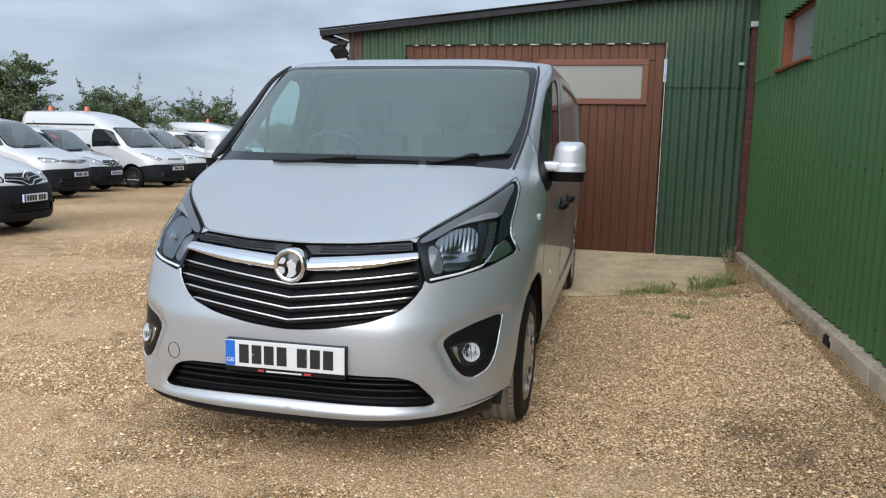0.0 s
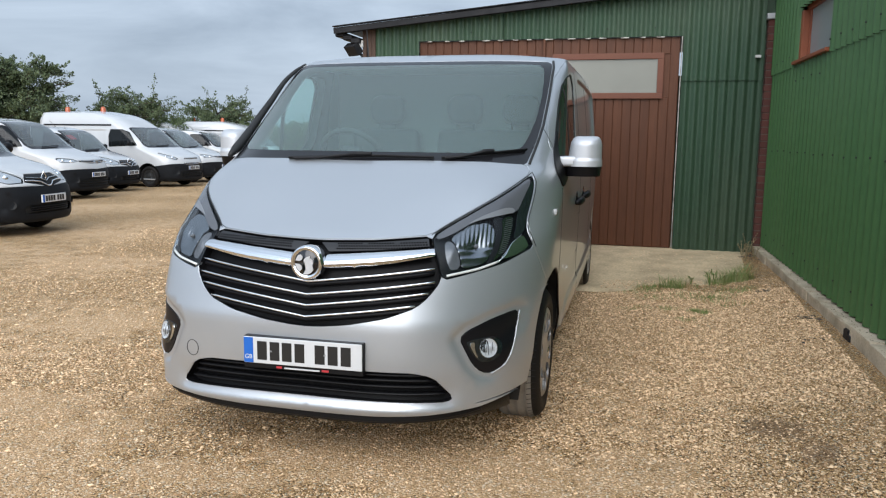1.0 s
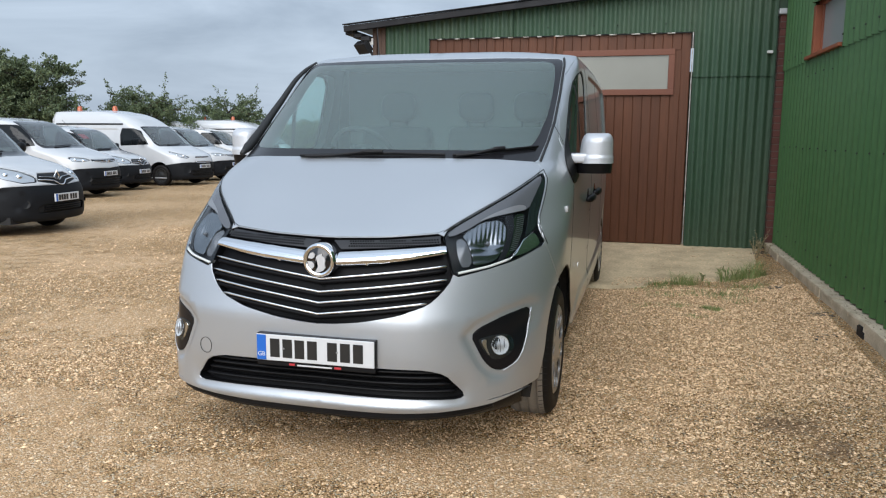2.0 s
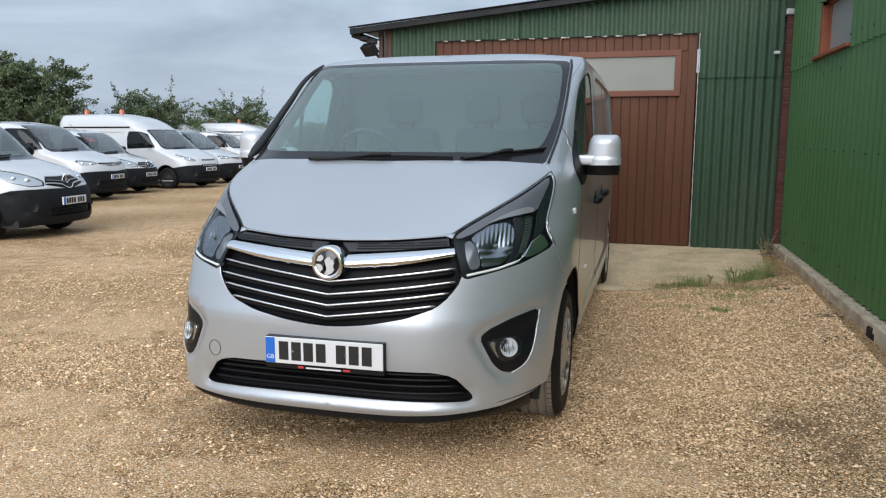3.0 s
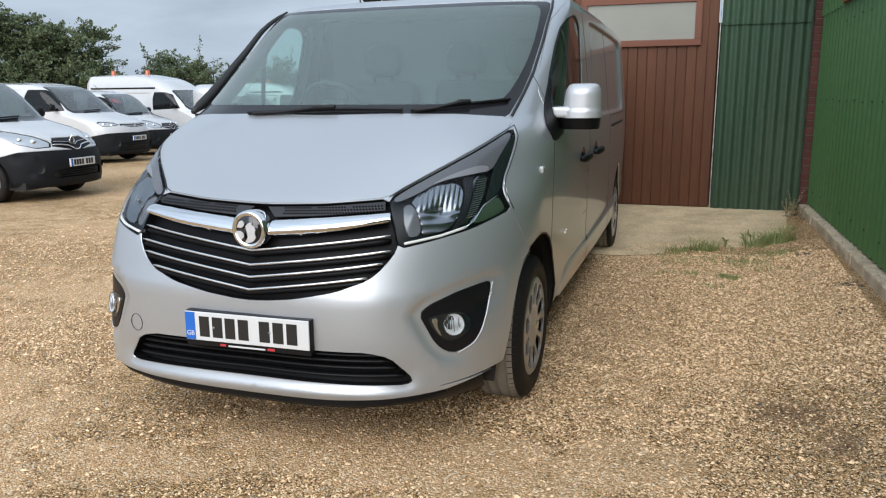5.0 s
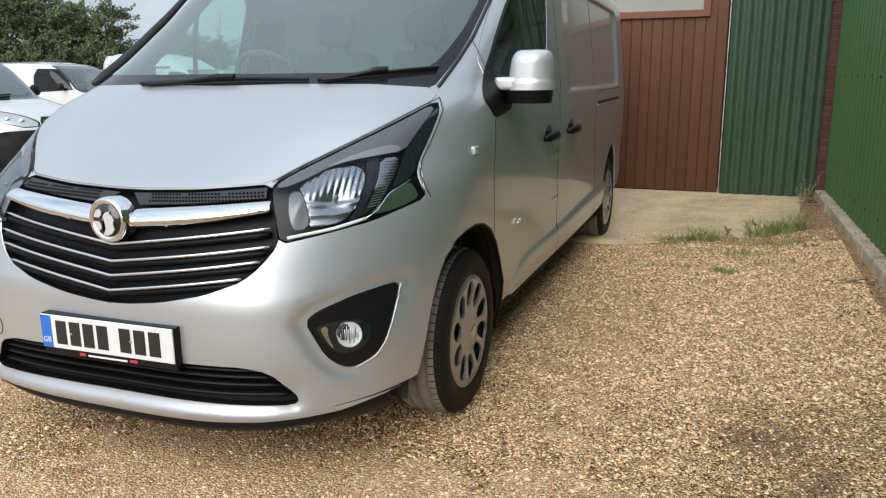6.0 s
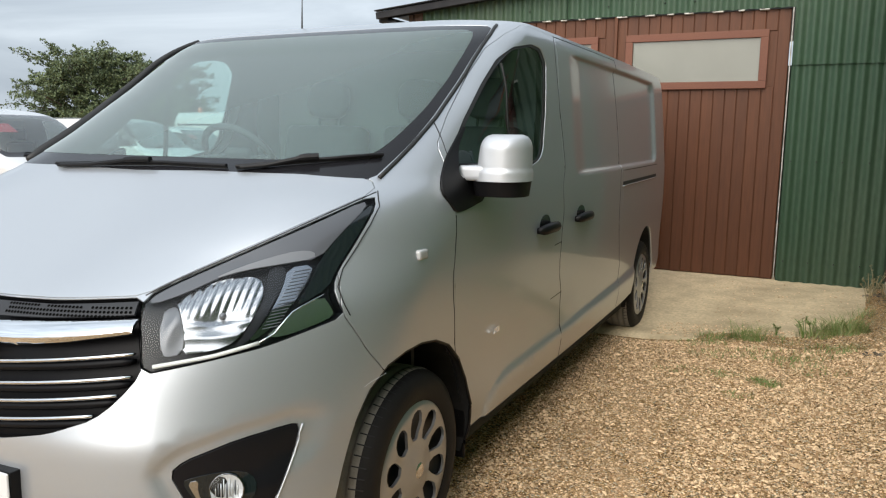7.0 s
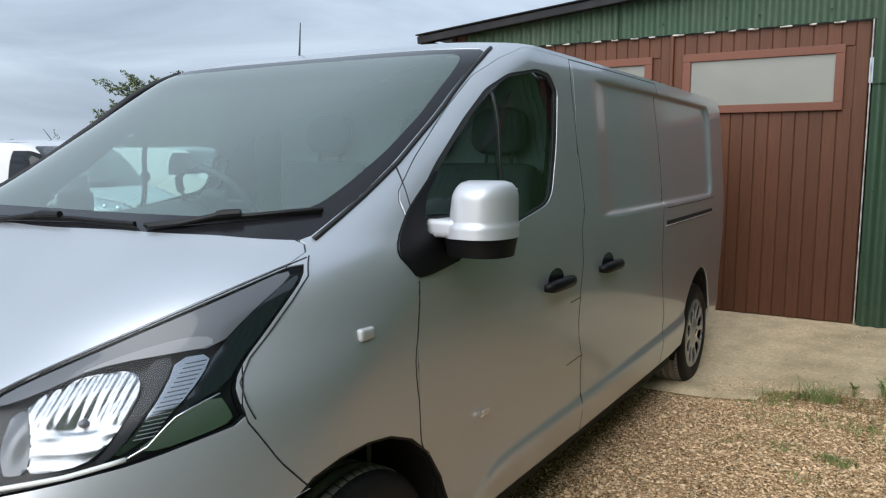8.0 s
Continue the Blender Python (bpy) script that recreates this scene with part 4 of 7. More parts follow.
def recess_loop(d):
    cy, cz, hy, hz, r = 3.60, 1.50, 1.14 - d, 0.295 - d, max(0.09 - d, 0.03)
    pts = []
    for sx, sz, a in ((1, 1, 0), (-1, 1, 90), (-1, -1, 180), (1, -1, 270)):
        pts += [(cy + sx * (hy - r) + r * math.cos(radians(a + 15 * k)), cz + sz * (hz - r) + r * math.sin(radians(a + 15 * k))) for k in range(7)]
    return on_centre(rounded(side_uv(dense(pts)), soft=0, step=0.05))


grid = [(0.032 * i + (0.016 if j % 2 else 0), 0.032 * j + 0.01) for i in range(1, 50) for j in range(0, 100)]
grid += [(1.6 + 0.06 * i, 0.04 * j + 0.01) for i in range(0, 76) for j in range(0, 80)]
grid += [q for d in (-0.006, 0.006, 0.018, 0.034) for q in side_uv([(y, float(SILL(y)) - d) for y in np.arange(1.42, 4.0, 0.03)])]
grid += [(0.0, 0.05 * j + 0.02) for j in range(0, 60)]
grid += [q for z in (0.272, 0.282, 0.292, 0.302) for q in front_uv([(x, z) for x in np.arange(0.02, 0.66, 0.025)])]
FOG_RING = [on_centre(rounded(front_uv(dense(inset(FOG_OUTLINE, -d))), soft=1, step=0.02)) for d in (0.014, 0.024, 0.035, 0.046)]
uv_verts, uv_faces = cdt([REGIONS[k] for k in ORDER if k != "bumper"] + [recess_loop(0.0), recess_loop(0.015), recess_loop(0.03)] + FOG_RING, grid)
panel_faces = {k: [] for k in ORDER}
for f in uv_faces:
    cx, cy = sum(uv_verts[i].x for i in f) / 3, sum(uv_verts[i].y for i in f) / 3
    if not inside(OUTER, cx, cy):
        continue
    for k in ORDER:
        if inside(REGIONS[k], cx, cy):
            panel_faces[k].append(f)
            break


def shell(name, uv, faces, mat, parent, offset=0.0, gap=0.002, skirt=0.010, both=True, sides=(1,), label=""):
    """A panel of the body: the faces laid on the surface, drawn in at its rim and turned inwards there. both: one mesh for left and right."""
    used = sorted({i for f in faces for i in f})
    number = {i: k for k, i in enumerate(used)}
    tri = []
    for f in faces:
        a, b, c = (uv[i] for i in f)
        tri.append([number[i] for i in (f if (b - a).cross(c - a) > 0 else f[::-1])])
    count = {}
    for f in tri:
        for a, b in ((f[0], f[1]), (f[1], f[2]), (f[2], f[0])):
            count[(a, b)] = 1
    rim = [(a, b) for a, b in count if (b, a) not in count]
    move = {}
    for a, b in rim:
        e = uv[used[b]] - uv[used[a]]
        if abs(uv[used[a]].x) < 1e-5 and abs(uv[used[b]].x) < 1e-5:
            continue
        n = Vector((-e.y, e.x)).normalized()
        for k in (a, b):
            move[k] = move.get(k, Vector((0, 0))) + n
    pos = []
    for k, i in enumerate(used):
        q = uv[i].copy()
        if k in move and move[k].length > 1e-6:
            m = move[k].normalized() * gap
            if abs(q.x) < 1e-5:
                m.x = 0
            q += m
        pos.append(q)
    pts, nrm = [], []
    for q in pos:
        n = body_normal(max(q.x, 0.0115), q.y)
        if q.x < 0.011:
            n = Vector((0, n.y, n.z)).normalized()
        p = body(q.x, q.y) + n * (offset(q.x, q.y) if callable(offset) else offset)
        pts.append(p), nrm.append(n)
    verts, norms, polys = list(pts), list(nrm), [tuple(f) for f in tri]
    for a, b in rim:
        if abs(uv[used[a]].x) < 1e-5 and abs(uv[used[b]].x) < 1e-5:
            continue
        base = len(verts)
        side = (pts[b] - pts[a]).cross(nrm[a]).normalized()
        verts += [pts[a], pts[b], pts[b] - nrm[b] * skirt, pts[a] - nrm[a] * skirt]
        soft = [(nrm[a] + side).normalized(), (nrm[b] + side).normalized(), side, side]
        norms += soft
        polys.append((base + 1, base, base + 3, base + 2))
    made = []
    def finish(vs, ns, ps):
        me = bpy.data.meshes.new(name)
        me.from_pydata([tuple(v) for v in vs], [], ps)
        me.shade_smooth()
        if not callable(offset):
            me.normals_split_custom_set_from_vertices([tuple(n) for n in ns])
        me.materials.append(mat)
        ob = new(name, me)
        ob.parent = parent
        if label:
            ob["label"] = label
        made.append(ob)
    flip = lambda vs: [Vector((-v[0], v[1], v[2])) for v in vs]
    back = [p[::-1] for p in polys]
    if both:
        k = len(verts)
        finish(verts + flip(verts), norms + flip(norms), polys + [tuple(i + k for i in p) for p in back])
    else:
        if 1 in sides:
            finish(verts, norms, polys)
        if -1 in sides:
            finish(flip(verts), flip(norms), back)
    return made


def patch(name, outline, mat, parent, offset, step=0.03, both=False, sides=(1, -1), skirt=0.004, label="", gap=0.0):
    """A piece of trim cut to an outline in (u, v) and laid on the body."""
    xs, ys = [p[0] for p in outline], [p[1] for p in outline]
    g = [(x, y) for x in np.arange(min(xs) + step / 2, max(xs), step) for y in np.arange(min(ys) + step / 2, max(ys), step)]
    v, f = cdt([outline], [p for p in g if inside(outline, *p)], keep=step * 0.4)
    f = [t for t in f if inside(outline, sum(v[i].x for i in t) / 3, sum(v[i].y for i in t) / 3)]
    return shell(name, v, f, mat, parent, offset, gap, skirt, both, sides, label)


def along(points, seen, offset, side=1, step=0.03):
    """Places along a line on the body, held off it by offset."""
    uv = rounded(front_uv(dense(points)[: -max(1, math.ceil(math.hypot(points[-1][0] - points[0][0], points[-1][1] - points[0][1]) / 0.08))] + [points[-1]]) if seen == "front" else side_uv(points), step, closed=False, soft=0)
    if seen == "front":
        uv.append(front_uv([points[-1]])[0])
    else:
        uv.append(side_uv([points[-1]])[0])
    out = []
    for q in uv:
        n = body_normal(max(q[0], 0.0115), q[1])
        p = body(q[0], q[1]) + n * offset
        out.append(Vector((p.x * side, p.y, p.z)))
    return out


silver_van = tagged(new("panel_van"), "silver panel van parked on gravel before brown shed doors", "van")
V = silver_van
shell("bonnet", uv_verts, panel_faces["bonnet"], PAINT_SILVER, V, label="silver bonnet")
shell("bumper", uv_verts, panel_faces["bumper"], PAINT_SILVER, V, label="silver front bumper")
shell("windscreen", uv_verts, panel_faces["glass"], GLASS_SCREEN, V, gap=0.0, skirt=0.003, label="blue-green tinted windscreen")
shell("windscreen_border", uv_verts, panel_faces["border"], FRIT, V, gap=0.0, offset=-0.001, skirt=0.004, label="black windscreen border")
for k, nm in (("wing", "front_wing"), ("door", "front_door"), ("frame", "body_side")):
    shell(nm, uv_verts, panel_faces[k], PAINT_SILVER, V, both=False, sides=(1, -1))
shell("sliding_door", uv_verts, panel_faces["slide"], PAINT_SILVER, V, both=False, sides=(1, -1), label="sliding load door without glass")
shell("door_window", uv_verts, panel_faces["pane"], GLASS_SIDE, V, both=False, sides=(1, -1), gap=0.0, skirt=0.003, offset=-0.006, label="door window glass")
shell("window_seal", uv_verts, panel_faces["seal"], RUBBER_TRIM, V, both=False, sides=(1, -1), gap=0.0, offset=-0.003)
shell("mirror_corner", uv_verts, panel_faces["corner"], BLACK_PLASTIC, V, both=False, sides=(1, -1), gap=0.001, offset=0.006)

# roof and tail
su, sx, sy = SLICES[-1][:3]
pick = np.unique(np.concatenate([np.arange(0, 90, 3), np.arange(90, len(su) - 1, 3), [len(su) - 2]]))
rx, ry = sx[pick], sy[pick]
rv, rf, rows_n = [], [], 10
half = [(rx[i], ry[i]) for i in range(len(pick))]
ring = half + [(-x, y) for x, y in half[::-1]]
for r in range(rows_n + 1):
    f = (r / rows_n) ** 1.3
    for x, y in ring:
        spine = min(max(y, 2.25), 5.0)
        rv.append((x * (1 - f), y + (spine - y) * f, 1.859 + 0.052 * (1 - (1 - f) ** 2.4) - 0.012 * max(0, y - 4.0) * f))
n_r = len(ring)
for r in range(rows_n):
    for k in range(n_r):
        a, b = r * n_r + k, r * n_r + (k + 1) % n_r
        rf.append((a, b, b + n_r, a + n_r))
mesh_object("roof", rv, rf, PAINT_SILVER, V, smooth=True, label="silver roof")
tail, tf = [], []
for i, z in enumerate(np.linspace(0.35, 1.86, 12)):
    b = body(*side_uv([(5.19, z)])[0])
    w, yt = b.x, b.y
    for x, y in [(w, yt), (w - 0.03, yt + 0.09), (w - 0.12, yt + 0.16), (0, yt + 0.19), (-w + 0.12, yt + 0.16), (-w + 0.03, yt + 0.09), (-w, yt)]:
        tail.append((x, y, z))
    if i:
        tf += [((i - 1) * 7 + k, (i - 1) * 7 + k + 1, i * 7 + k + 1, i * 7 + k) for k in range(6)]
mesh_object("tail_panel", tail, tf, PAINT_SILVER, V, smooth=True)

# lower front: black air dam, intake, grille, plate
dam = [(u_at_x(x, 0.235), v_of(0.185 + 0.06 * max(0, x - 0.45))) for x in np.linspace(0, 0.80, 18)] + [(u_at_x(x, 0.235), v_of(0.262 + 0.11 * max(0, x - 0.45))) for x in np.linspace(0.80, 0, 18)]
patch("air_dam", on_centre(dam), BLACK_PLASTIC, V, -0.012, both=True, skirt=0.006)
patch("intake_backing", REGIONS["intake"], BLACK_PLASTIC, V, -0.05, both=True)
grille_part = patch("grille", REGIONS["grille"], GRILLE_BLACK, V, -0.034, both=True, label="black radiator grille")[0]


def ring_wall(name, outline, mat, parent, depth):
    """The turned-in rim of an opening."""
    n, k = [], []
    for side in (1, -1):
        base = len(n)
        for u, v in outline:
            nn = body_normal(max(u, 0.0115), v)
            p = body(u, v)
            for q in (p - nn * 0.002, p - nn * depth):
                n.append((q.x * side, q.y, q.z))
        for i in range(len(outline)):
            j = (i + 1) % len(outline)
            if outline[i][0] < 1e-5 and outline[j][0] < 1e-5:
                continue
            k.append((base + 2 * i, base + 2 * j, base + 2 * j + 1, base + 2 * i + 1))
    return mesh_object(name, n, k, mat, parent)


ring_wall("grille_rim", REGIONS["grille"], BLACK_PLASTIC, V, 0.036)
ring_wall("intake_rim", REGIONS["intake"], BLACK_PLASTIC, V, 0.052)


def bar(name, points, mat, parent, height, depth, offset, sides=6, label=""):
    """A slim moulded bar across the nose, mirrored about the centre."""
    right = along(points, "front", offset)
    path_ = [Vector((-p.x, p.y, p.z)) for p in right[::-1] if p.x > 0.005] + right
    bm = bmesh.new()
    rings = []
    for i, p in enumerate(path_):
        f = 1.0 if 0 < i < len(path_) - 1 else 0.6
        prof = [(-1, 0.2), (-0.75, -0.7), (0, -1), (0.75, -0.7), (1, 0.2), (0.6, 1), (-0.6, 1)]
        rings.append([bm.verts.new((p.x, p.y + b * depth / 2, p.z + a * height / 2 * f)) for a, b in prof])
    for r0, r1 in zip(rings, rings[1:]):
        for k in range(len(r0)):
            bm.faces.new((r0[k], r0[(k + 1) % len(r0)], r1[(k + 1) % len(r0)], r1[k]))
    bm.faces.new(rings[0]), bm.faces.new(rings[-1][::-1])
    bmesh.ops.recalc_face_normals(bm, faces=bm.faces)
    return part(name, bm, mat, parent, label, smooth=True)


for (xe, ze, zc) in ((0.514, 0.858, 0.796), (0.520, 0.806, 0.744), (0.498, 0.763, 0.700), (0.450, 0.714, 0.655)):
    bar("grille_blade", [(0, zc - 0.012), (xe, ze - 0.016)], GRILLE_BLACK, grille_part, 0.022, 0.022, -0.012)
    bar("chrome_strip", [(0, zc), (xe, ze)], SATIN_CHROME, grille_part, 0.011, 0.012, -0.002, label="thin chrome strip")
# thick chrome wing through the badge, and the perforated band over it
for s in (1, -1):
    top = [(0.070, 0.905), (0.20, 0.914), (0.35, 0.925), (0.498, 0.936)]
    low = [(0.503, 0.900), (0.35, 0.876), (0.20, 0.858), (0.070, 0.848)]
    def rounded_bar(u, v):
        """The wing's section: fullest low down, leaning back above."""
        x = min(max(u, 0.07), 0.5)
        a, b = v_of(0.905 + 0.0725 * (x - 0.07)), v_of(0.848 + 0.085 * (x - 0.07) + 0.12 * max(0.0, x - 0.2) ** 2)
        q = min(1.0, max(0.0, (v - b) / (a - b)))
        return 0.001 + 0.022 * max(0.0, math.sin(math.pi * q ** 0.55)) ** 0.7
    patch("chrome_wing", rounded(front_uv(dense(top + low)), soft=0, step=0.012), CHROME, grille_part, rounded_bar, step=0.007, sides=(s,), skirt=0.010, label="thick chrome grille wing")
    band = [(0.07, 0.918), (0.25, 0.928), (0.478, 0.946), (0.468, 0.974), (0.25, 0.958), (0.03, 0.951)]
    patch("grille_band", rounded(front_uv(dense(band)), soft=0), BAND_PLASTIC, grille_part, -0.004, step=0.02, sides=(s,), skirt=0.008, label="perforated black band")
    hv, hf = [], []
    for k in range(34):
        for j in range(3):
            x = 0.105 + 0.0108 * k + (0.005 if j % 2 else 0)
            z = 0.929 + 0.0095 * j + 0.03 * (x - 0.07)
            if z > 0.957 + 0.03 * x or (k % 12) in (10, 11) and j == 2:
                continue
            q = front_uv([(x, z)])[0]
            p, n = body(*q), body_normal(*q)
            c = p - n * 0.0032
            t = n.cross(Vector((0, 0, 1))).normalized()
            b = n.cross(t)
            base = len(hv)
            for a in range(6):
                w = c + 0.0043 * (t * math.cos(a * math.pi / 3) + b * math.sin(a * math.pi / 3))
                hv.append((w.x * s, w.y, w.z))
            hf.append([base + i for i in range(6)])
    tagged(mesh_object("perforation", hv, hf, HOLE_BLACK, grille_part), kind="stuff")

badge = part("badge", lathe_bm([(0.0, -0.010), (0.050, -0.009), (0.056, -0.012), (0.064, -0.016), (0.070, -0.010), (0.072, 0.012), (0.070, 0.045)], 48, "y", (0, 0.055, 0.874)), CHROME, grille_part, "round chrome badge", smooth=True)
part("badge_disc", lathe_bm([(0.0, -0.0125), (0.052, -0.0118), (0.054, -0.008)], 40, "y", (0, 0.055, 0.874)), GLOSS_BLACK, badge, smooth=True)
emblem = bmesh.new()
for pts in ([(-0.012, -0.046), (0.006, -0.047), (0.022, -0.040), (0.034, -0.026), (0.030, -0.010), (0.034, 0.002), (0.030, 0.014), (0.018, 0.021), (0.020, 0.030), (0.004, 0.026), (-0.008, 0.014), (-0.010, 0.0), (-0.002, -0.010), (0.000, -0.024), (-0.006, -0.036)],
            [(-0.044, 0.010), (-0.026, 0.008), (-0.016, 0.014), (-0.012, 0.026), (-0.022, 0.036), (-0.034, 0.030)],
            [(-0.047, -0.004), (-0.028, -0.004), (-0.018, -0.012), (-0.016, -0.024), (-0.028, -0.036), (-0.038, -0.026)]):
    emblem.faces.new([emblem.verts.new((x, 0.0405, 0.874 + z)) for x, z in pts])
bmesh.ops.triangulate(emblem, faces=list(emblem.faces))
emblem_front = list(emblem.faces)
ex_ = bmesh.ops.extrude_face_region(emblem, geom=emblem_front)
for v in [g_ for g_ in ex_["geom"] if isinstance(g_, bmesh.types.BMVert)]:
    v.co.y -= 0.004
bmesh.ops.recalc_face_normals(emblem, faces=emblem.faces)
part("badge_emblem", emblem, EMBLEM, badge)

for z in (0.345, 0.374, 0.402, 0.428):
    xe = 0.585 - max(0, z - 0.33) * 0.75
    bar("intake_slat", [(0, z), (xe, z - 0.004)], BLACK_PLASTIC, V, 0.012, 0.035, -0.026)
part("scratch", tube_bm(along([(0.608, 0.703), (0.636, 0.711), (0.672, 0.716), (0.698, 0.719)], "side", 0.0004, 1), 0.0009, 5), EMBLEM, V, "pale scratch in the bumper paint")
part("radiator", box_bm(-0.40, 0.40, 0.22, 0.26, 0.28, 0.82), UNDER_BLACK, V)

# number plate with its holder
holder = part("plate_holder", box_bm(-0.2615, 0.2615, -0.008, 0.03, 0.430, 0.5655, 0.004, 2), BLACK_PLASTIC, V, "black plate holder")
plate = part("number_plate", box_bm(-0.259, 0.259, -0.0155, -0.009, 0.453, 0.564, 0.002, 1), PLATE_WHITE, V, "white number plate with blue band")
part("country_band", box_bm(-0.257, -0.215, -0.0167, -0.015, 0.455, 0.562, 0.0004, 1), PLATE_BLUE, plate)
for k, x in enumerate((-0.197, -0.141, -0.087, -0.031, 0.057, 0.113, 0.169)):
    part("character_bar", box_bm(x, x + 0.043, -0.0167, -0.015, 0.469, 0.548, 0.0004, 1), PLATE_BLACK, plate)


def lettering(name, text, size, mat, parent, m, depth=0.0006):
    cu = bpy.data.curves.new(name, "FONT")
    cu.body, cu.size, cu.extrude, cu.align_x = text, size, depth, "CENTER"
    tmp = bpy.data.objects.new(name, cu)
    scene.collection.objects.link(tmp)
    dg = bpy.context.evaluated_depsgraph_get()
    me = bpy.data.meshes.new_from_object(tmp.evaluated_get(dg))
    bpy.data.objects.remove(tmp)
    bpy.data.curves.remove(cu)
    me.transform(m)
    me.materials.clear()
    me.materials.append(mat)
    ob = new(name, me)
    ob.parent = parent
    return ob


lettering("country_letters", "GB", 0.026, PLATE_WHITE, plate, pose(-0.236, -0.0172, 0.472, 90, 0, 0))
for x0, x1, mat in ((-0.115, -0.09, PLATE_RED), (0.085, 0.115, PLATE_RED), (-0.08, 0.075, PLATE_WHITE)):
    part("print_bar", box_bm(x0, x1, -0.0115, -0.009, 0.436, 0.445 if mat is PLATE_RED else 0.442, 0.0004, 1), mat, holder)
for x in (-0.135, 0.10):
    part("screw", lathe_bm([(0.0, -0.0185), (0.004, -0.018), (0.005, -0.015)], 10, "y", (x, 0, 0.508)), METAL_GREY, plate)
ring = bmesh.new()
c0 = front_uv([(0.539, 0.476)])[0]
pc, nc = body(*c0), body_normal(*c0)
tc = nc.cross(Vector((0, 0, 1))).normalized()
bc = nc.cross(tc)
tube_bm([Vector((-(p := pc + nc * 0.0002 + 0.034 * (tc * math.cos(a) + bc * math.sin(a))).x, p.y, p.z)) for a in [k * math.pi / 16 for k in range(33)]], 0.0012, 6, ring)
part("tow_eye_cover", ring, RUBBER_TRIM, V)


# ---- headlights ----
def headlight(s):
    lens = shell("headlight", uv_verts, panel_faces["headlight"], GLASS_CLEAR, V, both=False, sides=(s,), gap=0.003, skirt=0.004, label="large clear wrapped headlight")[0]
    def depth(u, v):
        """Shallow along the grille, deep behind the reflector."""
        b = body(u, v)
        return 0.007 + 0.023 * smooth_step(0.0, 0.09, b.x - 0.478 - 0.394 * (0.982 - b.z))
    patch("housing", inset(REGIONS["headlight"], 0.004), LAMP_DARK, lens, lambda u, v: -depth(u, v), sides=(s,))
    wall_v = []
    for u, v in REGIONS["headlight"]:
        n, p = body_normal(u, v), body(u, v)
        for d in (0.003, depth(u, v) + 0.002):
            q = p - n * d
            wall_v.append((q.x * s, q.y, q.z))
    k = len(REGIONS["headlight"])
    mesh_object("housing_rim", wall_v, [(2 * i, 2 * ((i + 1) % k), 2 * ((i + 1) % k) + 1, 2 * i + 1) for i in range(k)], LAMP_DARK, lens)
    def piece(name, pts, mat, off, label="", soft=1, skirt=0.012, step=0.02):
        return patch(name, rounded(front_uv(dense(pts)), soft=soft), mat, lens, off, step=step, sides=(s,), skirt=skirt, label=label)[0]
    piece("lid", [(0.492, 0.978), (0.528, 1.008), (0.603, 1.056), (0.702, 1.120), (0.757, 1.161), (0.798, 1.202), (0.812, 1.186), (0.779, 1.056), (0.723, 1.058), (0.655, 1.046), (0.612, 1.024), (0.563, 0.990), (0.508, 0.966)], LAMP_LID, 0.0008, "grey upper part behind the lens", skirt=0.002)
    piece("brow", [(0.598, 1.019), (0.640, 1.046), (0.690, 1.068), (0.735, 1.082), (0.766, 1.078), (0.772, 1.060), (0.723, 1.052), (0.655, 1.040)], LAMP_BROW, 0.0014, "pale curved brow", skirt=0.002)
    piece("side_mask", [(0.781, 1.056), (0.814, 1.190), (0.822, 1.185), (0.825, 1.13), (0.820, 1.07), (0.816, 1.03), (0.819, 0.985), (0.790, 0.952), (0.783, 0.960), (0.786, 1.0)], SMOKED_LENS, 0.0008, "gloss black mask", skirt=0.002)
    piece("chrome_corner", [(0.752, 0.884), (0.771, 0.908), (0.787, 0.940), (0.818, 0.970), (0.838, 0.940), (0.848, 0.914), (0.822, 0.897), (0.780, 0.880)], SATIN_CHROME, -0.010, "satin chrome corner reflector")
    piece("divider", [(0.696, 1.050), (0.730, 1.050), (0.742, 1.000), (0.744, 0.945), (0.734, 0.892), (0.718, 0.868), (0.704, 0.868), (0.717, 0.895), (0.726, 0.940), (0.722, 0.990)], LAMP_SMOKE, -0.010, "black curved divider")
    ind = piece("indicator", [(0.733, 1.048), (0.776, 1.052), (0.783, 1.010), (0.778, 0.955), (0.760, 0.905), (0.736, 0.878), (0.726, 0.882), (0.742, 0.910), (0.748, 0.950), (0.745, 1.000)], LAMP_REFLECTOR, -0.016, "ribbed clear indicator")
    for j in range(17):
        z = 0.905 + 0.0082 * j
        x = 0.742 + 0.008 * math.sin((z - 0.90) * 17)
        a = along([(x + 0.002, z), (x + 0.027, z + 0.004)], "front", -0.0145, s)
        part("indicator_rib", tube_bm(a, 0.0011, 5), LAMP_FROST, ind)
    # main reflector: a fluted bright bowl with a frosted shoulder and a bulb
    cu, cv = front_uv([(0.660, 0.945)])[0]
    hollow = lambda u, v: -0.012 - 0.015 * math.exp(-(((u - cu) / 0.045) ** 2 + ((v - cv) / 0.045) ** 2)) + 0.0034 * abs(math.sin(u * 150 + 30 * v)) * smooth_step(cv - 0.02, cv + 0.02, v) - 0.0022 * abs(math.sin(v * 95)) * smooth_step(cv + 0.01, cv - 0.02, v)
    bowl = piece("reflector", [(0.552, 0.975), (0.575, 1.003), (0.625, 1.026), (0.680, 1.030), (0.705, 1.012), (0.720, 0.975), (0.722, 0.935), (0.712, 0.893), (0.690, 0.868), (0.640, 0.858), (0.612, 0.858), (0.606, 0.900), (0.575, 0.955)], BOWL_SILVER, hollow, "fluted bright reflector", skirt=0.006, step=0.005)
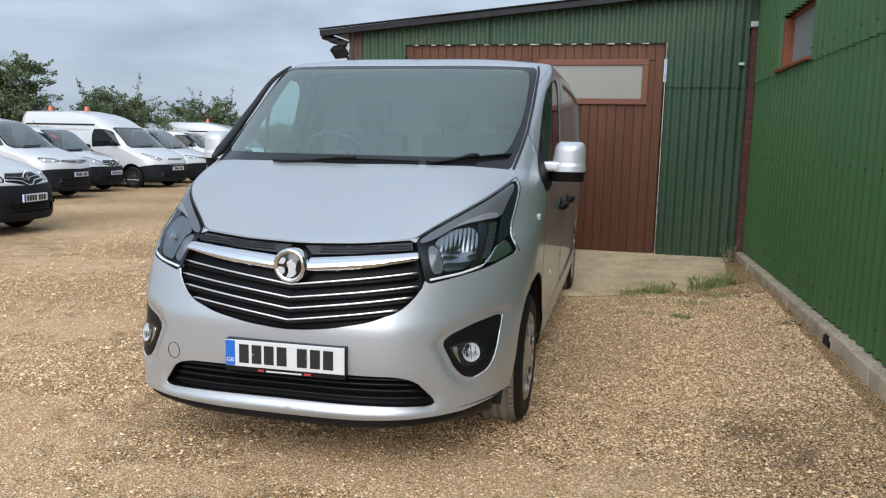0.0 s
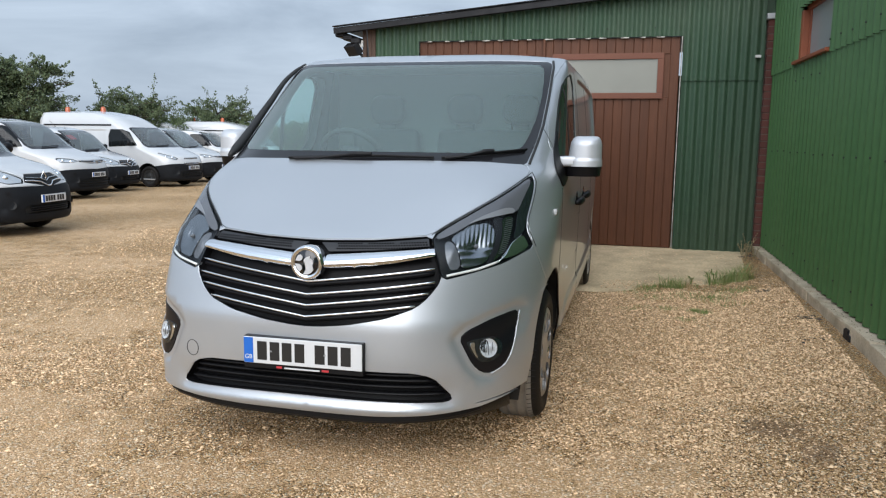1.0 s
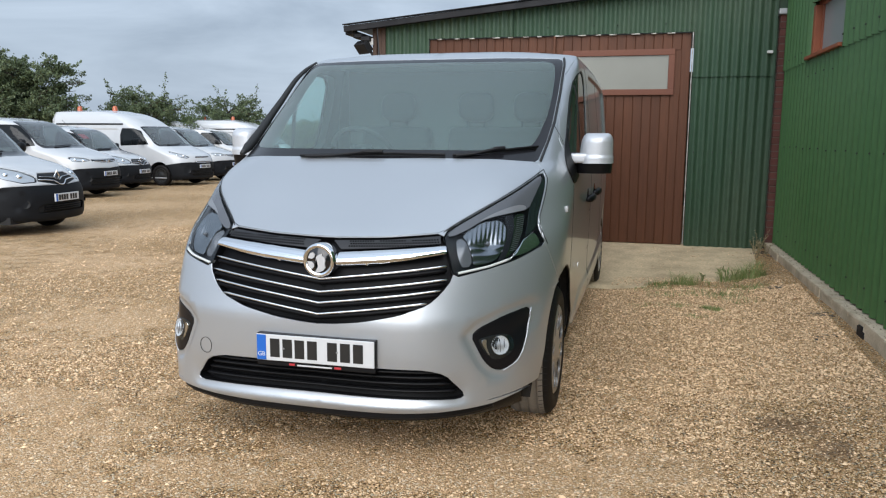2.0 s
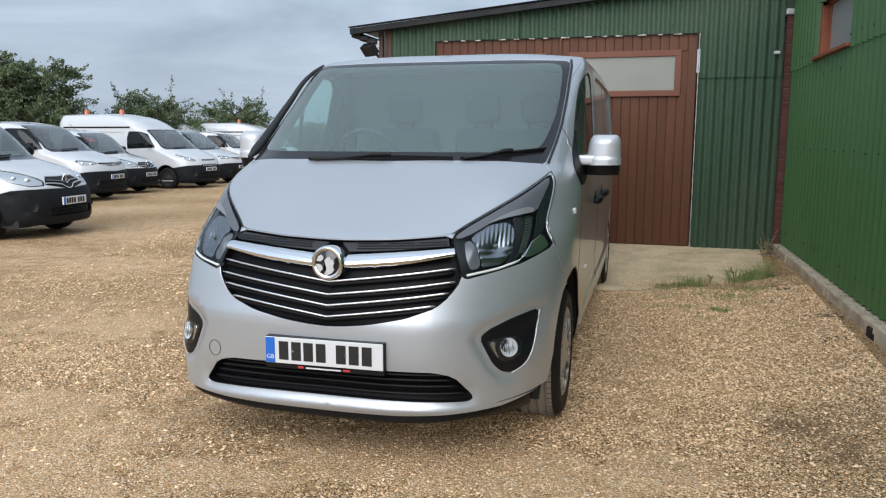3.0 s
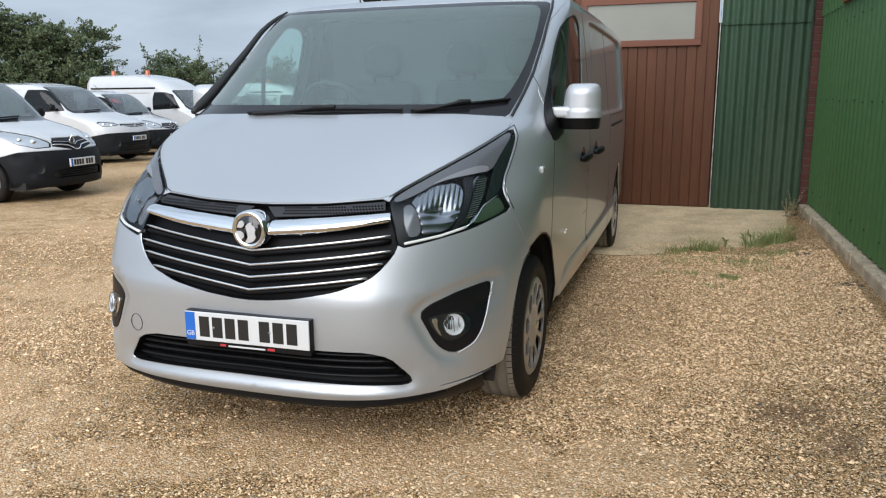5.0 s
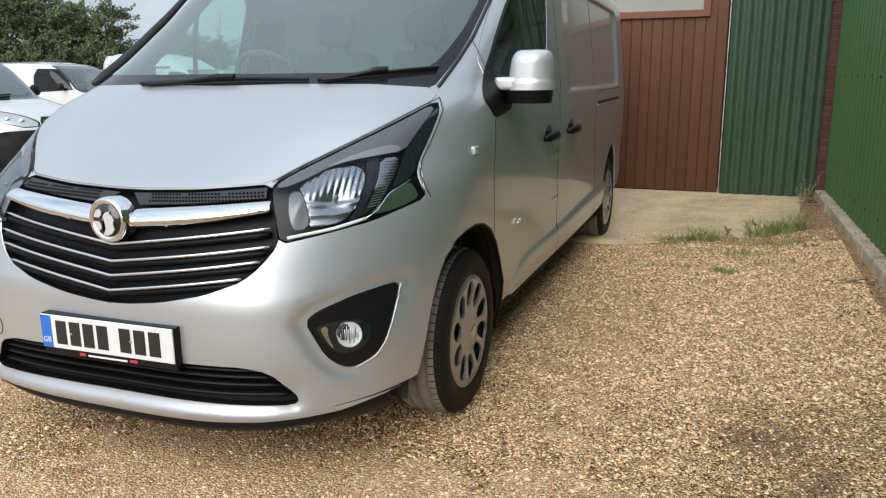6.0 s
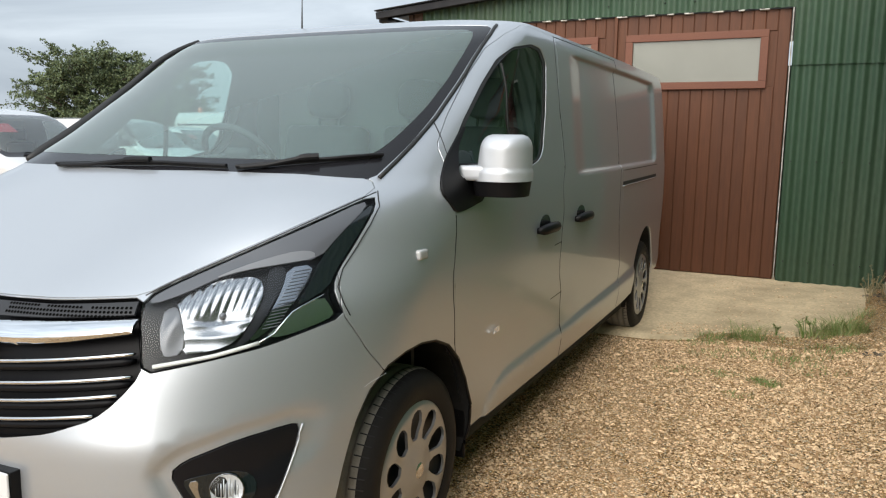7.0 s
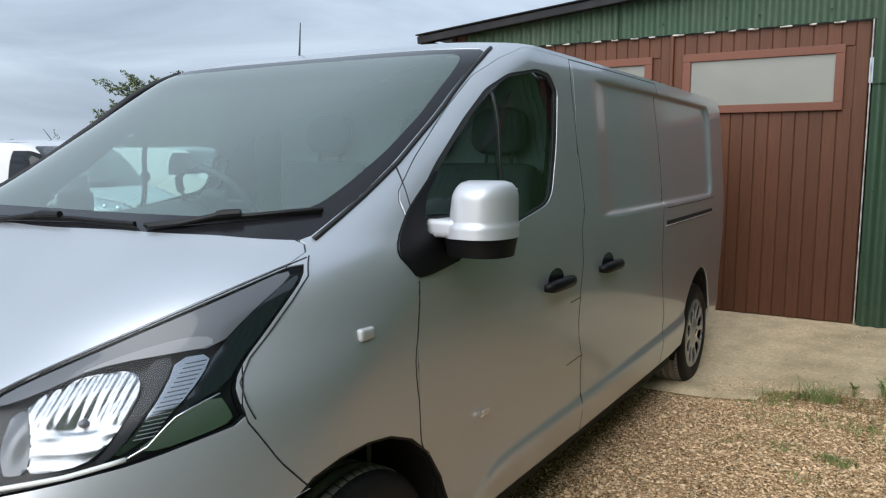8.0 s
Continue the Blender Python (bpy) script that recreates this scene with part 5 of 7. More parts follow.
    su, sv_ = front_uv([(0.572, 0.925)])[0]
    piece("shoulder", [(0.535, 0.965), (0.552, 0.972), (0.574, 0.953), (0.604, 0.900), (0.610, 0.858), (0.575, 0.852), (0.547, 0.868), (0.535, 0.920)], LAMP_FROST, lambda u, v: -0.020 + 0.009 * math.exp(-((u - su) / 0.022) ** 2 - ((v - sv_) / 0.05) ** 2), "smooth frosted shoulder", step=0.006)
    p, n = body(cu, cv), body_normal(cu, cv)
    m = (n * 0.5 + Vector((0.15, -0.95, 0.0))).normalized().to_track_quat("Z", "Y").to_matrix().to_4x4()
    m.translation = p - n * 0.020
    bulb = lathe_bm([(0.0, 0.004), (0.006, 0.003), (0.009, -0.004), (0.009, -0.02)], 20, "z")
    bulb.transform(m)
    if s < 0:
        bulb.transform(Matrix.Diagonal((-1, 1, 1, 1)))
        bmesh.ops.reverse_faces(bulb, faces=bulb.faces)
    part("bulb_cap", bulb, LAMP_FROST, bowl, smooth=True)
    part("light_strip", tube_bm(along([(0.560, 0.829), (0.610, 0.838), (0.673, 0.849), (0.745, 0.871)], "front", -0.008, s), 0.0055, 8), INDICATOR, lens, "pale daytime light strip", smooth=True)
    part("corner_line", tube_bm(along([(0.743, 0.870), (0.766, 0.890), (0.783, 0.938), (0.818, 0.972)], "front", -0.007, s), 0.0028, 8), CHROME, lens, "thin chrome line", smooth=True)
    part("lamp_edge", tube_bm(along([(0.806, 1.227), (0.831, 1.185), (0.8345, 1.138), (0.8305, 1.082), (0.8255, 1.029), (0.832, 0.985), (0.851, 0.945), (0.866, 0.908)], "front", 0.001, s), 0.0018, 6), RUBBER_TRIM, lens, "black seal along the wing", smooth=True)
    return lens


for s in (1, -1):
    headlight(s)

# ---- fog lamps ----
for s in (1, -1):
    fog = shell("fog_lamp_panel", uv_verts, panel_faces["fog"], FOG_PANEL, V, both=False, sides=(s,), gap=0.002, offset=0.002, label="black fog lamp panel in the bumper")[0]
    q = front_uv([(0.727, 0.520)])[0]
    p, n = body(*q), body_normal(*q)
    m = (n + Vector((0.0, -0.14, 0.0))).normalized().to_track_quat("Z", "Y").to_matrix().to_4x4()
    m.translation = p + n * 0.0075
    def fog_piece(name, prof, mat, label="", sides=32, smooth=True):
        bm = lathe_bm(prof, sides, "z")
        bm.transform(m)
        if s < 0:
            bm.transform(Matrix.Diagonal((-1, 1, 1, 1)))
        bmesh.ops.recalc_face_normals(bm, faces=bm.faces)
        return part(name, bm, mat, fog, label, smooth=smooth)
    patch("lamp_cup", rounded(front_uv(dense([(0.650, 0.553), (0.668, 0.561), (0.710, 0.567), (0.752, 0.563), (0.773, 0.535), (0.773, 0.500), (0.756, 0.472), (0.728, 0.461), (0.702, 0.466), (0.680, 0.493), (0.663, 0.522)])), soft=1), SMOKED_LENS, fog, 0.004, step=0.02, sides=(s,), label="dark glossy lamp cup")
    fog_piece("lamp_ring", [(0.0425, -0.02), (0.0425, 0.001), (0.041, 0.003), (0.0395, 0.001), (0.0395, -0.02)], LAMP_REFLECTOR)
    bowl = fog_piece("lamp_bowl", [(0.0395, 0.001), (0.030, -0.0015), (0.020, -0.003), (0.010, -0.0025), (0.0, -0.002)], FOG_BOWL, "fluted bright reflector", sides=18, smooth=False)
    for k in range(-4, 5):
        h = 0.032 * math.sqrt(1 - (k / 5.2) ** 2)
        flute = tube_bm([(0.0068 * k, -h * (0.5 if k % 2 else 0.9), -0.001), (0.0066 * k, 0.0, -0.0022), (0.0068 * k, h * (0.9 if k % 2 else 0.6), -0.001)], [0.0012, 0.0024, 0.0012], 6)
        flute.transform(m)
        if s < 0:
            flute.transform(Matrix.Diagonal((-1, 1, 1, 1)))
        bmesh.ops.recalc_face_normals(flute, faces=flute.faces)
        part("reflector_flute", flute, LAMP_FROST if k % 3 == 0 else BRIGHT_LAMP, bowl, smooth=True)
    fog_piece("lamp_glass", [(0.040, 0.002), (0.033, 0.006), (0.019, 0.009), (0.0, 0.010)], GLASS_CLEAR, "round fog lamp glass")
    patch("side_light", rounded(front_uv(dense([(0.660, 0.551), (0.680, 0.554), (0.678, 0.525), (0.694, 0.482), (0.686, 0.490), (0.672, 0.518)])), soft=1), SATIN_CHROME, fog, 0.0065, step=0.02, sides=(s,))
    part("panel_lip", tube_bm(along([(0.741, 0.409), (0.785, 0.438), (0.805, 0.480), (0.8255, 0.59), (0.8315, 0.650)], "front", 0.001, s), 0.0030, 6), MIRROR_SILVER, fog, "bright painted lip", smooth=True)

# ---- wipers, aerial, mirrors, handles, small trim ----
for pts, name in (([(-0.36, 1.272), (-0.1, 1.282), (0.112, 1.288), (0.40, 1.284)], "wiper"), ([(0.40, 1.283), (0.55, 1.300), (0.646, 1.310), (0.772, 1.326)], "wiper")):
    def across(ps, off):
        out = []
        for (ax, az), (bx, bz) in zip(ps, ps[1:]):
            for k in range(8):
                x, z = ax + (bx - ax) * k / 8, az + (bz - az) * k / 8
                q = front_uv([(abs(x), z)])[0]
                pp = body(*q) + body_normal(max(q[0], 0.005), q[1]) * off
                out.append(Vector((math.copysign(pp.x, x), pp.y, pp.z)))
        return out
    w = part("wiper", tube_bm(across(pts, 0.012), 0.006, 8), BLACK_PLASTIC, V, "black windscreen wiper")
    part("wiper_blade", tube_bm(across(pts, 0.004), 0.004, 6), RUBBER_TRIM, w)
    mid = across(pts[1:3], 0.022)
    part("wiper_clip", tube_bm([mid[2], mid[3], mid[6]], [0.009, 0.012, 0.010], 8), BLACK_PLASTIC, w)
    low = [p - Vector((0, 0.006, 0.012)) for p in across(pts[:2], 0.020)]
    part("wiper_arm", tube_bm([low[1], low[5], mid[3]], [0.006, 0.007, 0.008], 8), BLACK_PLASTIC, w)
for s in (1, -1):
    strip = [(0.785, 1.262), (0.797, 1.36), (0.805, 1.45), (0.803, 1.61), (0.795, 1.78), (0.782, 1.825)]
    line = along(strip, "front", 0.002, s)
    if s < 0:
        proud = along(strip, "front", 0.024, s)
        line = [a.lerp(b, smooth_step(1.0, 0.72, k / (len(line) - 1))) for k, (a, b) in enumerate(zip(line, proud))]
    part("screen_trim", tube_bm(line, 0.007 if s > 0 else [min(0.026 - 0.016 * k / (len(line) - 1), 0.012 + 0.006 * k) for k in range(len(line))], 8), RUBBER_TRIM, V, smooth=True)
    part("pillar_lining", tube_bm(along([(0.835, 1.27), (0.842, 1.36), (0.846, 1.45), (0.842, 1.61), (0.832, 1.78)], "front", -0.036, s), 0.031, 8), DASH, V, "dark pillar lining", smooth=True)

aerial = part("aerial", tube_bm([(-0.545, 2.29, 1.885), (-0.549, 2.29, 1.94), (-0.575, 2.33, 2.11)], [0.011, 0.005, 0.0022], 8), RUBBER_TRIM, V, "thin black roof aerial")


def mirror(s):
    def loft(z0, z1, mat, name, parent, shape, n=14):
        """Rounded housing between two heights; shape gives its middle, half width and half depth."""
        bm = bmesh.new()
        rings = []
        for k in range(n + 1):
            z = z0 + (z1 - z0) * k / n
            cx, hw, cy, hd = shape(z)
            ring = []
            for a in range(32):
                t = 2 * math.pi * a / 32
                c, q = math.cos(t), math.sin(t)
                ring.append(bm.verts.new(((cx + hw * math.copysign(abs(c) ** 0.72, c)) * s, cy + hd * math.copysign(abs(q) ** (0.72 if q > 0 else 0.95), q), z)))
            rings.append(ring)
        for r0, r1 in zip(rings, rings[1:]):
            for a in range(32):
                bm.faces.new((r0[a], r0[(a + 1) % 32], r1[(a + 1) % 32], r1[a]))
        bm.faces.new(rings[0]), bm.faces.new(rings[-1])
        bmesh.ops.recalc_face_normals(bm, faces=bm.faces)
        ob = part(name, bm, mat, parent, smooth=True)
        ob.data.set_sharp_from_angle(angle=radians(50))
        return ob
    def cover(z):
        t = (z - 1.243) / 0.155
        end = math.sqrt(max(0.0, 1 - max(0.0, (t - 0.68) / 0.32) ** 2))
        ledge = 0.007 * (1 - smooth_step(0.20, 0.27, t))
        return (1.052 + 0.010 * t, (0.090 - 0.012 * t) * (0.66 + 0.34 * end) + 0.4 * ledge, 1.275, 0.100 * (0.40 + 0.60 * end) + ledge)
    house = loft(1.243, 1.398, MIRROR_SILVER, "door_mirror", V, cover, 26)
    house["label"] = "silver door mirror with black foot"
    loft(1.191, 1.241, BLACK_PLASTIC, "mirror_base", house, lambda z: (1.046, 0.090 + 0.10 * (z - 1.196), 1.275, 0.086 + 0.35 * (z - 1.196)), 6)
    for nm, mat, d in (("mirror_step", MIRROR_SILVER, (0.924, 1.020, 1.180, 1.322, 1.243, 1.294)), ("mirror_arm", BLACK_PLASTIC, (0.870, 0.958, 1.188, 1.312, 1.193, 1.298))):
        bm = box_bm(*d, 0.016, 3)
        bm.transform(Matrix.Diagonal((s, 1, 1, 1)))
        bmesh.ops.recalc_face_normals(bm, faces=bm.faces)
        part(nm, bm, mat, house, smooth=True)
    gx0, gx1 = sorted((0.992 * s, 1.112 * s))
    part("mirror_glass", box_bm(gx0, gx1, 1.368, 1.374, 1.22, 1.375, 0.002, 1), CHROME, house)
    # each mirror is nudged to fit the view, so the two don't match
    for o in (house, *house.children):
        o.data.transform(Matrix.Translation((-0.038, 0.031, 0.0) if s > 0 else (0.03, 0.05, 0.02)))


for s in (1, -1):
    mirror(s)


def handle(y0, y1, s):
    """A bowed bar over a dark finger recess."""
    bm = bmesh.new()
    bow = [(y0 + (y1 - y0) * k / 10, 0.996 + 0.006 * math.sin(math.pi * k / 10)) for k in range(11)]
    pts = []
    for k, (y, z) in enumerate(bow):
        b = body(*side_uv([(y, z)])[0])
        pts.append(Vector((b.x + 0.004 + 0.030 * math.sin(math.pi * k / 10) ** 0.5, b.y, z)))
    tube_bm(pts, [0.010, 0.0165] + [0.0185] * 7 + [0.0165, 0.010], 10, bm)
    for v in bm.verts:
        v.co.z = 0.999 + (v.co.z - 0.999) * 1.25
    grip = part("door_handle", bm, BLACK_PLASTIC, V, "black bar door handle", smooth=True)
    c = y0 + 0.105
    oval = [(c + 0.070 * math.cos(a), 1.014 + 0.043 * math.sin(a)) for a in [2 * math.pi * k / 24 for k in range(24)]]
    lobe = rounded(side_uv(oval), soft=0, step=0.02)
    patch("handle_cup", lobe, GLOSS_BLACK, grip, 0.0015, step=0.02, sides=(1,), skirt=0.004, label="dark finger recess")
    if s < 0:
        for o in (grip, *grip.children):
            o.data.transform(Matrix.Diagonal((-1, 1, 1, 1)))
            o.data.flip_normals()


for s in (1, -1):
    handle(1.925, 2.170, s)
handle(2.477, 2.722, 1)
# dark joints round the doors and the bonnet
for s in (1, -1):
    for line, seen in ((DOOR_BACK, "side"), ([(1.132, 1.15), (1.150, 1.25), (1.166, 1.33), (1.186, 1.44)], "side"), ([(1.128, 1.135), (1.115, 0.98), (1.130, 0.80), (1.146, 0.69)], "side"), ([(3.485, 1.84), (3.50, 1.25), (3.58, 0.60), (3.53, 0.345)], "side"), ([(2.178, 0.903), (2.277, 0.908)], "side"), ([(2.312, 1.842), (2.7, 1.842), (3.1, 1.842), (3.485, 1.842)], "side"), ([(2.179, 0.652), (2.330, 0.660)], "side"), ([(0.805, 1.225), (0.755, 1.176), (0.700, 1.1335), (0.646, 1.097), (0.601, 1.069), (0.522, 1.0185), (0.476, 0.985)], "front")):
        part("panel_joint", tube_bm(along(line, seen, -0.0012, s, 0.05), 0.0026, 6), RUBBER_TRIM, V)
for s in (1, -1):
    rep = bmesh.new()
    rp_ = body(*side_uv([(0.905, 1.035)])[0])
    box_bm(rp_.x * s - 0.014, rp_.x * s + 0.009, rp_.y - 0.027, rp_.y + 0.027, 1.019, 1.050, 0.011, 4, rep)
    part("side_repeater", rep, REPEATER, V, "small clear side indicator", smooth=True)
    # slide rail and swage lines
    for z0, z1, y0, y1, nm in ((1.104, 1.126, 3.51, 4.72, "slide_rail"), (1.192, 1.196, 3.52, 4.78, "panel_joint")):
        outline = rounded(side_uv([(y0 + (y1 - y0) * k / 12, z0) for k in range(13)] + [(y1 - (y1 - y0) * k / 12, z1) for k in range(13)]), soft=0, step=0.1)
        patch(nm, outline, RUBBER_TRIM, V, 0.0015, step=0.09, sides=(s,), skirt=0.002)
    part("rail_lip", tube_bm(along([(3.50, 1.099), (4.0, 1.099), (4.4, 1.099), (4.72, 1.100)], "side", 0.0, s, 0.1), 0.005, 6), PAINT_SILVER, V, smooth=True)
lettering("model_number", "2900", 0.030, CHROME, V, pose(body(*side_uv([(1.52, 0.665)])[0]).x + 0.010, 1.497, 0.655, 90, 0, 90), 0.001)

# ---- wheels ----
def wheel(y, s, face=0.872):
    hub = new("wheel")
    hub.parent = V
    hub.location = (face * s, y, 0.325)
    hub.scale = (s, 1, 1)
    prof = [(0.214, -0.012), (0.222, -0.004), (0.24, 0.004), (0.265, 0.007), (0.29, 0.004), (0.312, -0.012), (0.321, -0.030)]
    for g in (-0.062, -0.105, -0.150):
        prof += [(0.3265, g + 0.012), (0.3265, g + 0.005), (0.318, g + 0.004), (0.318, g - 0.004), (0.3265, g - 0.005)]
    prof += [(0.3255, -0.18), (0.316, -0.198), (0.28, -0.212), (0.22, -0.20)]
    tyre = part("tyre", lathe_bm(prof, 96, "x"), RUBBER, hub, "worn black tyre with dusty tread", smooth=True)
    tyre.data.materials.append(TREAD)
    for f in tyre.data.polygons:
        f.material_index = 1 if -0.19 < f.center.x < -0.022 else 0
    blocks_v, blocks_f = [], []
    for k in range(64):
        a = 2 * math.pi * k / 64
        b = a + 0.012
        base = len(blocks_v)
        for ang, r, x in ((a, 0.3145, -0.008), (b, 0.3145, -0.008), (b, 0.3275, -0.052), (a, 0.3275, -0.052)):
            blocks_v.append((x + 0.001, r * math.cos(ang) * 1.001, r * math.sin(ang) * 1.001))
        blocks_f.append((base, base + 1, base + 2, base + 3))
    tagged(mesh_object("tread_sipe", blocks_v, blocks_f, UNDER_BLACK, hub), kind="stuff")
    # trim with ten openings
    loops = [[(0.214 * math.cos(2 * math.pi * k / 90), 0.214 * math.sin(2 * math.pi * k / 90)) for k in range(90)]]
    holes = []
    for k in range(10):
        a = 2 * math.pi * (k + 0.5) / 10
        pts = []
        for r, w in ((0.094, 0.010), (0.120, 0.021), (0.150, 0.027), (0.174, 0.023), (0.186, 0.013), (0.190, 0.0), (0.186, -0.011), (0.174, -0.017), (0.150, -0.019), (0.120, -0.013), (0.094, -0.006)):
            c = a + 1.55 * w / r
            pts.append((r * math.cos(c), r * math.sin(c)))
        holes.append(pts)
    g = [(r * math.cos(2 * math.pi * (k + 0.5 * (j % 2)) / 60), r * math.sin(2 * math.pi * (k + 0.5 * (j % 2)) / 60)) for j, r in enumerate((0.03, 0.055, 0.08, 0.105, 0.135, 0.165, 0.2)) for k in range(60)] + [(0, 0)]
    vv, ff = cdt(loops + holes, g, keep=0.005)
    dome = curve([(0, 0.012), (0.03, 0.012), (0.06, 0.004), (0.10, -0.004), (0.16, 0.003), (0.20, 0.003), (0.214, -0.008)])
    keep_f = [f for f in ff if not any(inside(h, sum(vv[i].x for i in f) / 3, sum(vv[i].y for i in f) / 3) for h in holes)]
    tv = [(float(dome(v.length)), v.x, v.y) for v in vv]
    bm = bmesh.new()
    bv = [bm.verts.new(t) for t in tv]
    for f in keep_f:
        bm.faces.new([bv[i] for i in f])
    bmesh.ops.recalc_face_normals(bm, faces=bm.faces)
    rim_e = [e for e in bm.edges if len(e.link_faces) == 1]
    ex = bmesh.ops.extrude_edge_only(bm, edges=rim_e)
    for v in [x for x in ex["geom"] if isinstance(x, bmesh.types.BMVert)]:
        v.co.x -= 0.010
    bmesh.ops.recalc_face_normals(bm, faces=bm.faces)
    trim = part("wheel_trim", bm, WHEEL_SILVER, hub, "silver ten-hole wheel trim", smooth=True)
    trim.scale = (1, 1.06, 1.06)
    trim.data.set_sharp_from_angle(angle=radians(40))
    part("trim_badge", lathe_bm([(0.0, 0.017), (0.018, 0.016), (0.024, 0.013), (0.027, 0.008)], 24, "x"), SATIN_CHROME, trim, smooth=True)
    part("steel_wheel", lathe_bm([(0.0, -0.035), (0.08, -0.04), (0.12, -0.05), (0.19, -0.03), (0.205, -0.02), (0.216, -0.014), (0.218, -0.19)], 36, "x"), WHEEL_STEEL, hub, smooth=True)
    return hub


for y, f in ((0.936, 0.884), (4.440, 0.866)):
    for s in (1, -1):
        wheel(y, s, f)

# wells, underbody, cabin
def well(y, s, r, grow):
    bm = bmesh.new()
    rings = []
    for x in (1.0 if y > 3 else 0.0, 0.56):
        ring = []
        for a in range(-14, 195, 8):
            ca, sa = math.cos(radians(a)), math.sin(radians(a))
            yy, zz = y + (r if ca > 0 else grow) * ca, 0.335 + r * sa
            xo = x or 0.62
            if x != 0.56:
                b = body(*side_uv([(yy, min(max(zz, 0.25), 0.8))])[0])
                xo = b.x - 0.016
            ring.append(bm.verts.new((xo * s, yy, zz)))
        rings.append(ring)
    for k in range(len(rings[0]) - 1):
        bm.faces.new((rings[0][k], rings[0][k + 1], rings[1][k + 1], rings[1][k]))
    bm.faces.new(rings[1])
    return part("wheel_arch_liner", bm, UNDER_BLACK, V)


for s in (1, -1):
    well(0.906, s, 0.438, 0.460)
    well(4.440, s, 0.424, 0.424)
    lip = ARCH_EDGE[4:]
    part("arch_lip", tube_bm(along(lip, "side", -0.006, s), 0.007, 6), BLACK_PLASTIC, V, smooth=True)
    flap = bmesh.new()
    box_bm(0.62 * s, 0.868 * s, 1.340, 1.355, 0.20, 0.42, 0.004, 1, flap)
    part("mud_flap", flap, BLACK_PLASTIC, V)
# black lip under the bumper
chin = bmesh.new()
chin_rows = []
for k in range(29):
    x = -0.70 + 1.40 * k / 28
    b = body(*front_uv([(abs(x), 0.30)])[0])
    low = 0.210 + 0.040 * (x / 0.70) ** 4
    chin_rows.append([chin.verts.new((x, b.y + dy, z)) for dy, z in ((0.022, 0.300), (0.020, low + 0.012), (0.030, low), (0.060, low), (0.075, 0.300))])
for r0, r1 in zip(chin_rows, chin_rows[1:]):
    for j in range(5):
        chin.faces.new((r0[j], r0[(j + 1) % 5], r1[(j + 1) % 5], r1[j]))
chin.faces.new(chin_rows[0]), chin.faces.new(chin_rows[-1])
bmesh.ops.recalc_face_normals(chin, faces=chin.faces)
part("bumper_lip", chin, BLACK_PLASTIC, V, "black plastic lip under the bumper", smooth=False)
part("underbody", box_bm(-0.84, 0.84, 1.42, 3.95, 0.24, 0.33), UNDER_BLACK, V)
part("front_crossmember", box_bm(-0.55, 0.55, 0.25, 1.42, 0.22, 0.33), UNDER_BLACK, V)
part("rear_floor", box_bm(-0.6, 0.6, 3.95, 5.2, 0.26, 0.33), UNDER_BLACK, V)
part("engine_wall", box_bm(-0.55, 0.55, 0.60, 0.64, 0.30, 0.95), UNDER_BLACK, V)
for nm, mat in (("door", DASH),):
    shell("door_lining", uv_verts, [f for f in panel_faces[nm]], mat, V, both=False, sides=(1, -1), offset=-0.055, gap=0.02, skirt=0.0)
cab = [f for f in panel_faces["frame"] if all(body(uv_verts[i].x, uv_verts[i].y).y < 2.5 and body(uv_verts[i].x, uv_verts[i].y).z > 1.2 for i in f)]
shell("pillar_lining", uv_verts, cab, CABIN_GREY, V, both=False, sides=(1, -1), offset=-0.03, gap=0.0, skirt=0.0)
part("bulkhead", box_bm(-0.84, 0.84, 2.44, 2.47, 0.35, 1.83, 0.01, 1), BULKHEAD, V, "grey cabin bulkhead")
part("headlining", box_bm(-0.72, 0.72, 1.83, 2.45, 1.815, 1.83, 0.006, 1), CABIN_GREY, V)
part("cab_floor", box_bm(-0.82, 0.82, 1.42, 2.45, 0.34, 0.42), DASH, V)
dash = bmesh.new()
nd = 12
rows_d = []
for k in range(nd + 1):
    x = -0.80 + 1.6 * k / nd
    hump = 0.10 * math.exp(-((x + 0.38) / 0.22) ** 2)
    rows_d.append([dash.verts.new((x, y, z + h * hump)) for y, z, h in ((0.93 + 0.1 * (x / 0.8) ** 2, 1.20, 0), (1.10, 1.235, 0), (1.30, 1.225, 0.6), (1.42, 1.20, 1.0), (1.50, 1.10, 0.4), (1.48, 0.80, 0), (1.40, 0.60, 0))])
for r0, r1 in zip(rows_d, rows_d[1:]):
    for a in range(6):
        dash.faces.new((r0[a], r0[a + 1], r1[a + 1], r1[a]))
bmesh.ops.recalc_face_normals(dash, faces=dash.faces)
part("dashboard", dash, DASH, V, "dark dashboard", smooth=True)
part("firewall", box_bm(-0.80, 0.80, 1.05, 1.07, 0.35, 1.20), DASH, V)


